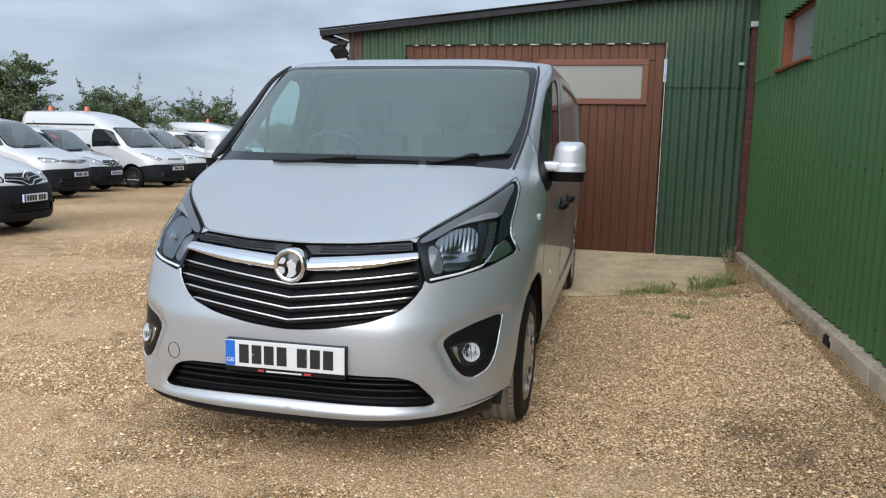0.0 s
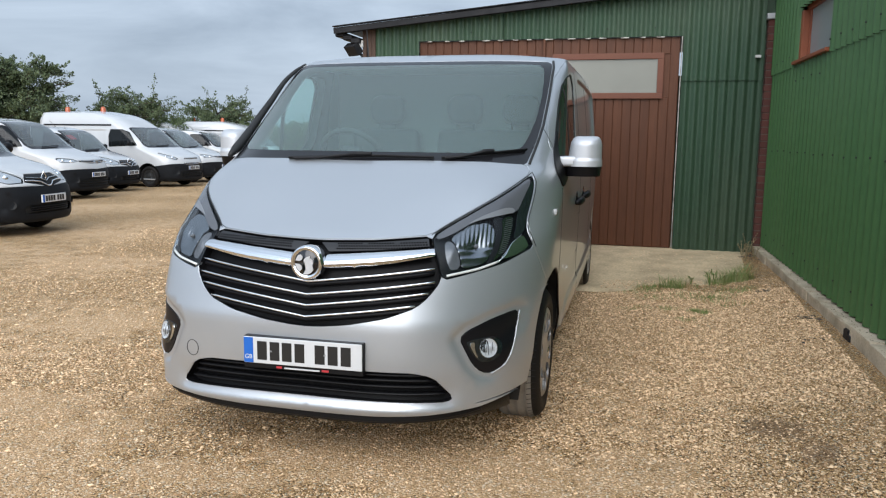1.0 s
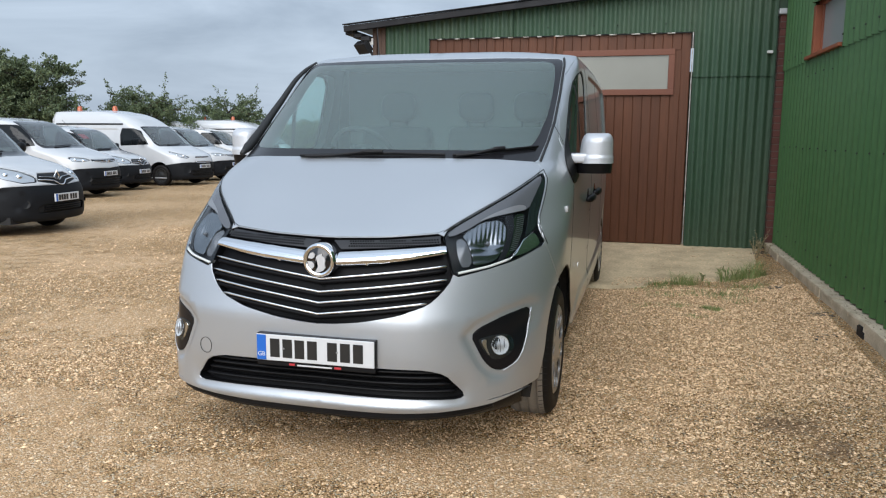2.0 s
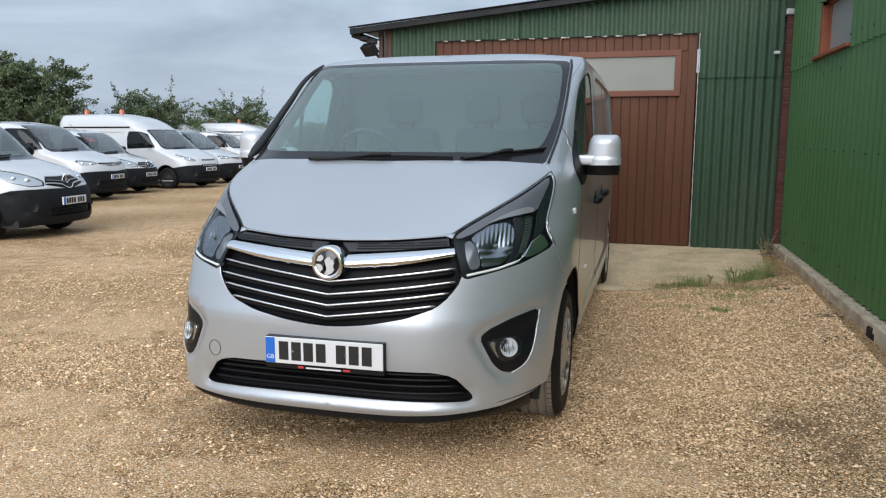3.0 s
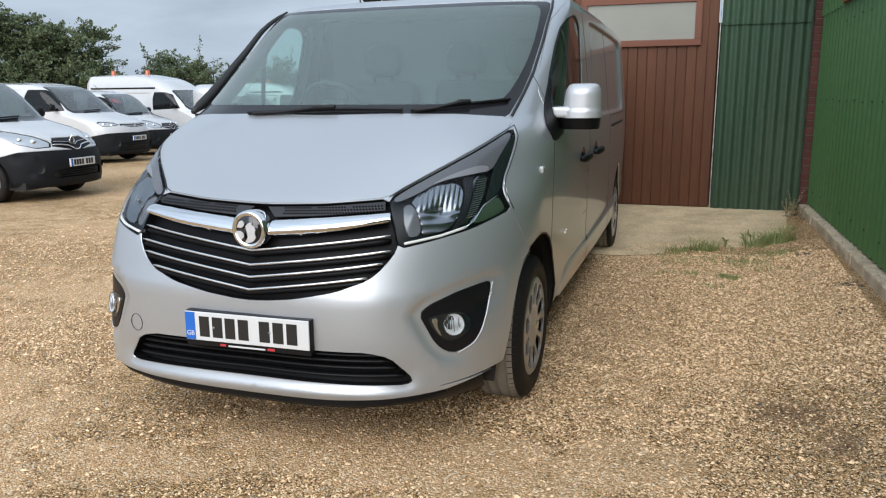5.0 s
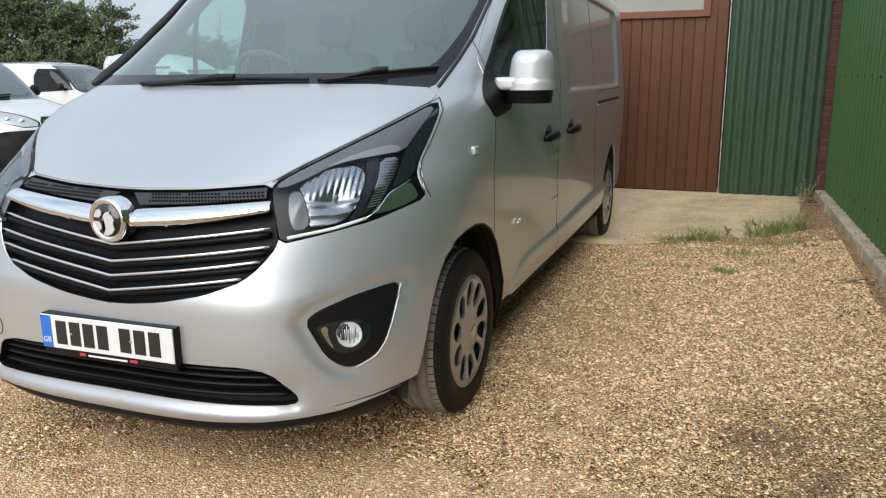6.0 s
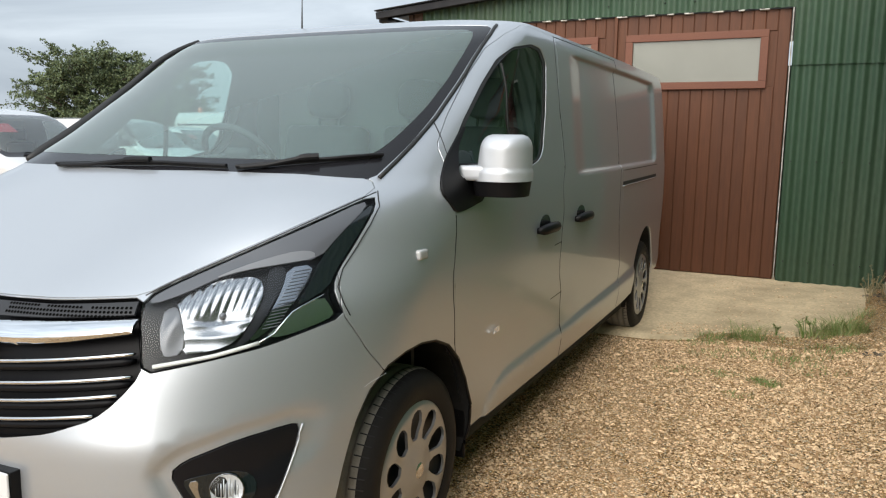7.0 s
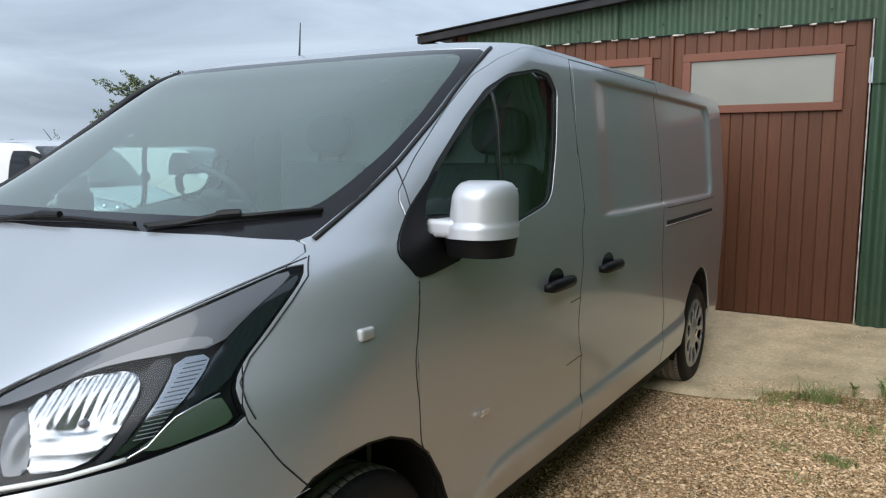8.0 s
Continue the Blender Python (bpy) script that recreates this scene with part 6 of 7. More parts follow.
def seat(x0, x1):
    bm = box_bm(x0, x1, 1.75, 2.26, 0.62, 0.80, 0.05, 3)
    st = part("seat", bm, SEAT_FABRIC, V, "charcoal cab seat", smooth=True)
    bk = box_bm(x0 + 0.01, x1 - 0.01, -0.07, 0.07, 0.0, 0.66, 0.055, 3)
    bk.transform(pose(0, 2.24, 0.78, -10, 0, 0))
    part("seat_back", bk, SEAT_FABRIC, st, smooth=True)
    n = max(1, round((x1 - x0) / 0.5))
    for k in range(n):
        c = x0 + (x1 - x0) * (k + 0.5) / n
        hr = bmesh.new()
        bmesh.ops.create_uvsphere(hr, u_segments=20, v_segments=12, radius=1.0)
        for v in hr.verts:
            v.co = Vector([math.copysign(abs(q) ** 0.62, q) * r for q, r in zip(v.co, (0.125, 0.05, 0.10))])
        hr.transform(pose(c, 2.36, 1.57, -10, 0, 0))
        part("headrest", hr, SEAT_FABRIC, st, smooth=True)
        for d in (-0.06, 0.06):
            part("headrest_post", tube_bm([(c + d, 2.35, 1.40), (c + d, 2.365, 1.50)], 0.007, 6), DASH, st)


seat(-0.68, -0.18)
seat(-0.06, 0.70)
sw = bmesh.new()
tube_bm([Vector((0.19 * math.cos(a), 0, 0.19 * math.sin(a))) for a in [k * math.pi / 18 for k in range(37)]], 0.016, 8, sw, cap=False)
box_bm(-0.07, 0.07, -0.015, 0.03, -0.055, 0.055, 0.02, 3, sw)
box_bm(-0.18, 0.18, -0.008, 0.012, -0.02, 0.02, 0.006, 2, sw)
box_bm(-0.02, 0.02, -0.008, 0.012, -0.18, 0.0, 0.006, 2, sw)
sw.transform(pose(-0.42, 1.64, 1.27, 38, 0, 0))
part("steering_wheel", sw, DASH, V, "black steering wheel", smooth=True)
for s in (-1,):
    post = along([(1.63, 1.235), (1.64, 1.45), (1.65, 1.67)], "side", -0.012, s)
    part("quarter_post", tube_bm(post, 0.012, 6), RUBBER_TRIM, V)
    post = along([(1.63, 1.235), (1.64, 1.45), (1.65, 1.67)], "side", -0.012, 1)
    part("quarter_post", tube_bm(post, 0.010, 6), RUBBER_TRIM, V)

# bends the offside nose corner forward to fit the view, off the body's symmetry
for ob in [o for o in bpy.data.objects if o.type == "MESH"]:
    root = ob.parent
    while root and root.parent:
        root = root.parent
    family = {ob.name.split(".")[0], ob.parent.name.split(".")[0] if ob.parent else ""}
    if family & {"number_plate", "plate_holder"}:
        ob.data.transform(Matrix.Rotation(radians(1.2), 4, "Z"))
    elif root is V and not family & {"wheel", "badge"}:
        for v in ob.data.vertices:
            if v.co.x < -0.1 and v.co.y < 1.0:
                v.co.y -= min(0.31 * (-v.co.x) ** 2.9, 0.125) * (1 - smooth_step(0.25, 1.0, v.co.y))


# ---- the white vans across the yard ----
def use_shape(nose, arc, flat, half, tail, top, low=0.16):
    """Makes another vehicle's surface the one that body() answers for."""
    global NOSE, ARC, FLAT, HALF, TAIL, ZS, SLICES, RISE
    NOSE, ARC, FLAT, HALF, TAIL = curve(nose), curve(arc), curve(flat), curve(half), tail
    ZS = np.linspace(low, top, 120)
    SLICES = [slice_at(z) for z in ZS]
    RISE = np.concatenate([[0], np.cumsum(np.hypot(np.diff(ZS), np.diff(NOSE(ZS)) * 0.8))])


SHAPES = {
    "small": dict(nose=[(0.16, 0.12), (0.22, 0.04), (0.30, 0.0), (0.55, 0.0), (0.68, 0.03), (0.80, 0.10), (0.90, 0.22), (1.00, 0.47), (1.08, 0.78), (1.14, 0.98), (1.30, 1.17), (1.50, 1.41), (1.66, 1.66), (1.72, 1.82), (1.76, 2.0)],
                  arc=[(0.16, 0.6), (0.7, 0.7), (1.08, 0.6), (1.4, 0.5), (1.76, 0.25)], flat=[(0.16, 2.6), (0.7, 2.6), (1.05, 3.2), (1.4, 4.0), (1.76, 6)],
                  half=[(0.16, 0.82), (0.35, 0.88), (0.6, 0.905), (0.95, 0.91), (1.15, 0.89), (1.5, 0.83), (1.76, 0.72)], tail=4.26, top=1.76, crown=0.06,
                  screen=(1.15, 1.69, 0.76, 0.66), window=[(1.28, 1.16), (1.60, 1.58), (1.80, 1.64), (2.15, 1.64), (2.15, 1.14)], axles=(0.87, 3.57), radius=0.31, bumper=0.72, lamp=[(0.38, 0.845), (0.50, 0.95), (0.68, 1.025), (0.80, 1.01), (0.825, 0.93), (0.77, 0.83), (0.62, 0.765), (0.43, 0.775)], plate=0.545, grille=[(0, 0.895), (0.29, 0.900), (0.37, 0.845), (0.41, 0.785), (0.2, 0.745), (0, 0.705)], intake=[(0, 0.46), (0.42, 0.46), (0.50, 0.43), (0.48, 0.34), (0, 0.34)]),
    "medium": dict(nose=[(0.16, 0.12), (0.22, 0.04), (0.30, 0.0), (0.60, 0.0), (0.78, 0.03), (0.92, 0.09), (1.00, 0.22), (1.08, 0.48), (1.16, 0.78), (1.22, 0.98), (1.40, 1.24), (1.60, 1.52), (1.80, 1.84), (1.86, 2.05), (1.90, 2.3)],
                   arc=[(0.16, 0.6), (0.9, 0.7), (1.2, 0.6), (1.5, 0.5), (1.90, 0.25)], flat=[(0.16, 2.8), (0.9, 2.6), (1.15, 3.6), (1.5, 4.2), (1.90, 6)],
                   half=[(0.16, 0.86), (0.35, 0.92), (0.6, 0.945), (1.0, 0.95), (1.2, 0.94), (1.6, 0.88), (1.90, 0.76)], tail=4.95, top=1.90, crown=0.05,
                   screen=(1.24, 1.83, 0.80, 0.70), window=[(1.35, 1.27), (1.70, 1.70), (1.90, 1.77), (2.35, 1.77), (2.42, 1.6), (2.40, 1.22)], axles=(0.92, 4.19), radius=0.33, bumper=0.73, lamp=[(0.50, 0.93), (0.56, 0.985), (0.80, 1.02), (0.86, 0.98), (0.84, 0.90), (0.66, 0.90)], plate=0.60, grille=[(0, 0.95), (0.48, 0.955), (0.50, 0.91), (0.2, 0.87), (0, 0.865)], intake=[(0, 0.50), (0.60, 0.50), (0.64, 0.44), (0.6, 0.32), (0, 0.32)]),
    "tall": dict(nose=[(0.16, 0.12), (0.22, 0.04), (0.30, 0.0), (0.60, 0.0), (0.80, 0.04), (0.95, 0.12), (1.05, 0.34), (1.15, 0.62), (1.25, 0.88), (1.45, 1.16), (1.65, 1.44), (1.85, 1.74), (2.00, 2.0), (2.15, 2.30), (2.26, 2.65), (2.32, 3.0)],
                 arc=[(0.16, 0.6), (0.9, 0.7), (1.25, 0.6), (1.6, 0.5), (2.32, 0.4)], flat=[(0.16, 2.8), (0.9, 2.7), (1.2, 3.6), (1.6, 4.2), (2.32, 5)],
                 half=[(0.16, 0.88), (0.35, 0.94), (0.6, 0.965), (1.0, 0.975), (1.3, 0.96), (1.7, 0.91), (2.0, 0.87), (2.2, 0.80), (2.32, 0.68)], tail=5.33, top=2.32, crown=0.06,
                 screen=(1.27, 1.84, 0.82, 0.72), window=[(1.36, 1.30), (1.72, 1.72), (1.95, 1.80), (2.38, 1.80), (2.45, 1.6), (2.42, 1.25)], axles=(0.98, 3.90), radius=0.335, bumper=0.74, lamp=[(0.54, 0.90), (0.66, 1.00), (0.83, 1.10), (0.87, 1.05), (0.82, 0.93), (0.66, 0.87)], plate=0.62, grille=[(0, 0.78), (0.38, 0.78), (0.42, 0.72), (0.36, 0.64), (0, 0.64)], intake=[(0, 0.50), (0.52, 0.50), (0.56, 0.44), (0.5, 0.34), (0, 0.34)]),
}


def white_van(kind, label, chrome_nose=True, beacon=False, screen_sticker=False):
    sh = SHAPES[kind]
    use_shape(sh["nose"], sh["arc"], sh["flat"], sh["half"], sh["tail"], sh["top"])
    van = tagged(new("delivery_van"), label, "van", "parked white vans")
    top, tail, r = sh["top"], sh["tail"], sh["radius"]
    z0, z1, w0, w1 = sh["screen"]
    fr = lambda pts, soft=1: on_centre(rounded(front_uv(dense(pts)), step=0.05, soft=soft))
    sd = lambda pts, soft=1: on_centre(rounded(side_uv(dense(pts)), step=0.05, soft=soft))
    bz = sh["bumper"]
    reg = {
        "arch": sd(circle_side(sh["axles"][0], r + 0.01, r + 0.08, -10, 190, 20), 0), "arch2": sd(circle_side(sh["axles"][1], r + 0.01, r + 0.08, -10, 190, 20), 0),
        "lamp": fr(sh["lamp"]), "grille": fr(sh["grille"], 0), "intake": fr(sh["intake"], 0),
        "glass": fr([(0, z0 + 0.04), (w0 - 0.05, z0 + 0.03), (w0 - 0.01, z0 + 0.08), (w1 - 0.02, z1 - 0.05), (w1 - 0.06, z1 - 0.02), (0, z1)]),
        "border": fr([(0, z0 - 0.03), (w0, z0 - 0.03), (w0 + 0.025, z0 + 0.06), (w1 + 0.015, z1 - 0.01), (w1 - 0.05, z1 + 0.02), (0, z1 + 0.025)]),
        "pane": sd(sh["window"]),
        "bumper": [(0.0, v_of(0.17)), (u_at_y(sh["axles"][0] - 0.2, 0.17), v_of(0.17)), (u_at_y(sh["axles"][0] - 0.2, bz - 0.08), v_of(bz - 0.08)), (u_at_x(0.80, bz), v_of(bz)), (u_at_x(0.55, bz), v_of(bz + 0.01)), (0.0, v_of(bz))],
    }
    reg["frame"] = on_centre([(u_at_x(x, 0.22), v_of(0.22)) for x in np.linspace(0, 0.5, 8)] + side_uv([(y, 0.24) for y in np.arange(0.3, tail - 0.2, 0.2)]) + side_uv([(tail - 0.17, z) for z in np.linspace(0.3, top, 20)]) + [(u_at_y(y, top), v_of(top)) for y in np.arange(tail - 0.3, float(NOSE(top)) + 0.3, -0.3)] + [(x, v_of(top)) for x in np.linspace(0.6, 0, 8)])
    order = ["arch", "arch2", "lamp", "grille", "intake", "glass", "border", "pane", "bumper", "frame"]
    um, vm = max(p[0] for p in reg["frame"]), max(p[1] for p in reg["frame"])
    g = [(0.07 * i + (0.035 if j % 2 else 0), 0.06 * j + 0.03) for i in range(1, int(um / 0.07)) for j in range(int(vm / 0.06))] + [(0.0, 0.08 * j) for j in range(1, int(vm / 0.08))]
    vv, ff = cdt([reg[k] for k in order], g, keep=0.02)
    faces = {k: [] for k in order}
    for f in ff:
        cx, cy = sum(vv[i].x for i in f) / 3, sum(vv[i].y for i in f) / 3
        if inside(reg["frame"], cx, cy):
            for k in order:
                if inside(reg[k], cx, cy):
                    faces[k].append(f)
                    break
    shell("body", vv, faces["frame"], PAINT_WHITE, van, gap=0.003, skirt=0.02)
    shell("bumper", vv, faces["bumper"], BUMPER_BLACK, van, gap=0.002, offset=0.004, label="dark grey plastic bumper")
    shell("windscreen", vv, faces["glass"], GLASS_FAR, van, gap=0.0, skirt=0.002)
    shell("windscreen_border", vv, faces["border"], GLOSS_BLACK, van, gap=0.0, skirt=0.002, offset=-0.001)
    shell("door_window", vv, faces["pane"], GLASS_PRIVATE, van, both=False, sides=(1, -1), gap=0.004, offset=-0.004)
    shell("intake", vv, faces["intake"], UNDER_BLACK, van, gap=0.0, offset=-0.03)
    shell("grille", vv, faces["grille"], BLACK_PLASTIC, van, gap=0.0, offset=-0.012)
    for s in (1, -1):
        lens = shell("headlight", vv, faces["lamp"], GLASS_CLEAR, van, both=False, sides=(s,), gap=0.003, label="clear headlight")[0]
        patch("housing", inset(reg["lamp"], 0.004), LAMP_DARK, lens, -0.03, step=0.05, sides=(s,))
        patch("reflector", inset(reg["lamp"], 0.022), BRIGHT_LAMP, lens, -0.02, step=0.05, sides=(s,))
        lc = [sum(p[i] for p in sh["lamp"]) / len(sh["lamp"]) for i in (0, 1)]
        for dx, rr in ((-0.05, 0.062), (0.07, 0.055)):
            q = front_uv([(lc[0] + dx, lc[1] + 0.25 * dx)])[0]
            pb, nb = body(*q), body_normal(*q)
            bub = bmesh.new()
            bmesh.ops.create_uvsphere(bub, u_segments=14, v_segments=8, radius=rr * 0.8, matrix=Matrix.Translation(((pb - nb * 0.035).x * s, (pb - nb * 0.035).y, pb.z - nb.z * 0.035)))
            part("lamp_unit", bub, CHROME, lens, smooth=True)
    gtop = sh["grille"][0][1]
    if kind == "small":
        bar("chrome_bar", [(0, 0.722), (0.05, 0.730), (0.13, 0.782), (0.26, 0.800), (0.385, 0.806)], CHROME, van, 0.020, 0.02, 0.004)
        bar("chrome_bar", [(0, 0.790), (0.10, 0.830), (0.33, 0.848)], SATIN_CHROME, van, 0.010, 0.02, 0.002)
    else:
        for dz in (0.018, 0.055):
            bar("chrome_bar", [(0, gtop - dz - (0.012 if chrome_nose else 0)), (sh["grille"][1][0] - 0.02, gtop - dz + 0.012)], CHROME, van, 0.017, 0.02, 0.004)
    if kind == "tall":
        bar("upper_grille", [(0, 0.895), (0.34, 0.900)], BLACK_PLASTIC, van, 0.060, 0.012, 0.002)
        bar("chrome_bar", [(0, 0.897), (0.32, 0.902)], SATIN_CHROME, van, 0.014, 0.014, 0.008)
    for s in (1, -1):
        q = front_uv([(0.64, 0.47)])[0]
        pf, nf = body(*q), body_normal(*q)
        well_m = nf.to_track_quat("Z", "Y").to_matrix().to_4x4()
        well_m.translation = pf + nf * 0.006
        hole = lathe_bm([(0.055, 0.002), (0.048, 0.004), (0.044, -0.004), (0.0, -0.004)], 20, "z")
        hole.transform(well_m)
        if s < 0:
            hole.transform(Matrix.Diagonal((-1, 1, 1, 1)))
        part("fog_recess", hole, UNDER_BLACK, van, smooth=True)
    for z in np.linspace(sh["intake"][4][1] + 0.03, sh["intake"][0][1] - 0.03, 3):
        bar("intake_slat", [(0, z), (sh["intake"][1][0] - 0.02, z)], BLACK_PLASTIC, van, 0.018, 0.03, -0.01)
    if chrome_nose:
        c = body(*front_uv([(0.0, gtop - 0.04)])[0])
        em = bmesh.new()
        if kind == "small":
            # upright diamond ring
            tube_bm([(0.052 * qx, c.y - 0.025, c.z - 0.02 + 0.085 * qz) for qx, qz in ((0, -1), (1, 0), (0, 1), (-1, 0), (0, -1))], 0.013, 6, em)
        else:
            # two stacked chevrons
            for dz in (-0.045, 0.0):
                tube_bm([(-0.075, c.y - 0.02, c.z + dz - 0.02), (0, c.y - 0.025, c.z + dz + 0.035), (0.075, c.y - 0.02, c.z + dz - 0.02)], 0.011, 6, em)
        part("badge", em, SATIN_CHROME, van)
    pz = sh["plate"]
    py = float(NOSE(pz)) - 0.02
    pl = part("number_plate", box_bm(-0.26, 0.26, py - 0.008, py + 0.02, pz - 0.056, pz + 0.056, 0.003, 1), PLATE_WHITE, van, "white number plate")
    part("country_band", box_bm(-0.258, -0.218, py - 0.0095, py - 0.008, pz - 0.054, pz + 0.054), PLATE_BLUE, pl)
    for x in (-0.197, -0.141, -0.087, -0.031, 0.057, 0.113, 0.169):
        part("character_bar", box_bm(x, x + 0.043, py - 0.0095, py - 0.008, pz - 0.039, pz + 0.039), PLATE_BLACK, pl)
    # roof and tail
    su_, sx2, sy2 = SLICES[-1][:3]
    pick2 = np.unique(np.concatenate([np.arange(0, 90, 5), np.arange(90, len(su_) - 1, 6), [len(su_) - 2]]))
    hf = [(sx2[i], sy2[i]) for i in pick2]
    rg = hf + [(-x, y) for x, y in hf[::-1]]
    rv2, rf2, m = [], [], len(rg)
    for q in range(6):
        f = (q / 5) ** 1.4
        for x, y in rg:
            sp = min(max(y, float(NOSE(top)) + 0.5), tail - 0.3)
            rv2.append((x * (1 - f), y + (sp - y) * f, top - 0.001 + sh["crown"] * (1 - (1 - f) ** 2.4)))
        if q:
            rf2 += [((q - 1) * m + k, (q - 1) * m + (k + 1) % m, q * m + (k + 1) % m, q * m + k) for k in range(m)]
    mesh_object("roof", rv2, rf2, PAINT_WHITE, van, smooth=True)
    tv2, tf2 = [], []
    for i, z in enumerate(np.linspace(0.28, top, 10)):
        w = float(HALF(z)) * (1 - 0.0105 * max(0, tail - 0.17 - 2.6) ** 2)
        tv2 += [(w, tail - 0.17, z), (w - 0.06, tail - 0.03, z), (-w + 0.06, tail - 0.03, z), (-w, tail - 0.17, z)]
        if i:
            tf2 += [((i - 1) * 4 + k, (i - 1) * 4 + k + 1, i * 4 + k + 1, i * 4 + k) for k in range(3)]
    mesh_object("tail_panel", tv2, tf2, PAINT_WHITE, van)
    part("underbody", box_bm(-0.8, 0.8, 0.3, tail - 0.2, 0.20, 0.30), UNDER_BLACK, van)
    part("engine_wall", box_bm(-0.60, 0.60, 0.55, 0.6, 0.3, 0.85), UNDER_BLACK, van)
    part("dashboard", box_bm(-0.7, 0.7, float(NOSE(z0)) + 0.25, float(NOSE(z0)) + 0.65, z0 - 0.3, z0 - 0.04, 0.05, 2), DASH, van)
    part("bulkhead", box_bm(-0.72, 0.72, 2.5, 2.53, 0.4, z1 - 0.05), CABIN_GREY, van)
    for x in (-0.40, 0.40):
        bkk = box_bm(x - 0.22, x + 0.22, 2.15, 2.28, 0.6, z1 - 0.38, 0.05, 2)
        st = part("seat", bkk, SEAT_FABRIC, van, smooth=True)
        part("headrest", box_bm(x - 0.12, x + 0.12, 2.22, 2.30, z1 - 0.36, z1 - 0.18, 0.04, 2), SEAT_FABRIC, st, smooth=True)
    for s in (1, -1):
        zb = sh["window"][0][1]
        hw = float(HALF(zb))
        mb = bmesh.new()
        bmesh.ops.create_uvsphere(mb, u_segments=18, v_segments=12, radius=1.0)
        for v in mb.verts:
            c = Vector([math.copysign(abs(q) ** 0.75, q) for q in v.co])
            v.co = Vector(((hw + 0.115) * s + c.x * 0.085, sh["window"][0][0] + 0.20 + c.y * (0.075 if c.y < 0 else 0.03), zb + 0.075 + c.z * 0.085))
        part("door_mirror", mb, BLACK_PLASTIC, van, smooth=True)
        part("mirror_arm", box_bm((hw - 0.06) * s, (hw + 0.06) * s, sh["window"][0][0] + 0.14, sh["window"][0][0] + 0.22, zb + 0.0, zb + 0.06, 0.015, 2), BLACK_PLASTIC, van)
        for ya in sh["axles"]:
            hub = new("wheel")
            hub.parent = van
            hub.location, hub.scale = ((float(HALF(0.45)) - 0.03) * s, ya, r), (s, 1, 1)
            part("tyre", lathe_bm([(r * 0.66, -0.02), (r * 0.72, 0.0), (r * 0.85, 0.008), (r * 0.95, -0.008), (r, -0.035), (r, -0.17), (r * 0.93, -0.195), (r * 0.66, -0.19)], 40, "x"), RUBBER, hub, smooth=True)
            rim_ = part("wheel_rim", lathe_bm([(0.0, -0.02), (0.06, -0.022), (0.08, -0.035), (r * 0.50, -0.045), (r * 0.60, -0.028), (r * 0.665, -0.018), (r * 0.67, -0.10)], 32, "x"), WHEEL_DULL if kind == "small" else WHEEL_STEEL, hub, smooth=True)
            for k in range(12):
                a = 2 * math.pi * k / 12
                part("vent_hole", lathe_bm([(0.0, -0.0335), (0.016, -0.0335), (0.018, -0.05)], 10, "x", (0, r * 0.53 * math.cos(a), r * 0.53 * math.sin(a))), UNDER_BLACK, rim_)
            lb = bmesh.new()
            rr = [[lb.verts.new(((float(HALF(0.5)) - d) * s, ya + (r + 0.085) * math.cos(radians(a)), r + 0.01 + (r + 0.085) * math.sin(radians(a)))) for a in range(-10, 191, 10)] for d in (0.01, 0.35)]
            for k in range(len(rr[0]) - 1):
                lb.faces.new((rr[0][k], rr[0][k + 1], rr[1][k + 1], rr[1][k]))
            lb.faces.new(rr[1])
            part("wheel_arch_liner", lb, UNDER_BLACK, van)
    for s in (-1,):
        path_w = []
        for k in range(9):
            x = -0.55 + 0.6 * k / 8
            qv = front_uv([(abs(x), z0 + 0.01 + 0.02 * k / 8)])[0]
            b_ = body(*qv) + body_normal(max(qv[0], 0.005), qv[1]) * 0.02
            path_w.append(Vector((math.copysign(b_.x, x), b_.y, b_.z)))
        part("wiper", tube_bm(path_w, 0.012, 6), BLACK_PLASTIC, van)
    yt = float(NOSE(top)) + 0.35
    part("aerial", tube_bm([(0, yt, top), (0, yt - 0.02, top + 0.05), (0.0, yt + 0.16, top + 0.22)], [0.02, 0.008, 0.004], 6), RUBBER_TRIM, van, "short black roof aerial")
    if beacon:
        for yb in (3.40, 4.85):
            bb = lathe_bm([(0.0, 0.16), (0.05, 0.155), (0.075, 0.12), (0.085, 0.03), (0.09, 0.0)], 20, "z", (0.0, yb, top + sh["crown"] - 0.01))
            part("beacon", bb, AMBER, van, "amber roof beacon", smooth=True)
    if kind == "tall":
        yy = [float(NOSE(2.0)) + 0.35 + 0.3 * k for k in range(10)]
        for s in (1, -1):
            part("roof_joint", tube_bm(along([(y, 1.93) for y in yy], "side", 0.004, s, 0.2), 0.028, 6), BLACK_PLASTIC, van, "dark roof joint band")
    if screen_sticker:
        q = front_uv([(0.45, z1 - 0.14)])[0]
        pp, nn = body(*q), body_normal(*q)
        stick = box_bm(-0.17, 0.17, -0.004, 0.004, -0.10, 0.10)
        mm = nn.to_track_quat("-Y", "Z").to_matrix().to_4x4()
        mm.translation = Vector((-pp.x, pp.y, pp.z)) + Vector((0, 0.05, -0.03))
        stick.transform(mm)
        part("screen_sticker", stick, PLATE_RED, van, "red paper sticker")
    return van


def park(van, x, y, heading):
    """Stands a van with its nose's middle at (x, y), facing heading degrees from +x."""
    a = radians(heading)
    van.matrix_basis = pose(x, y, ground_height(x - 1.5 * math.cos(a), y - 1.5 * math.sin(a)), 0, 0, heading + 90)
    return van


HEAD = 6
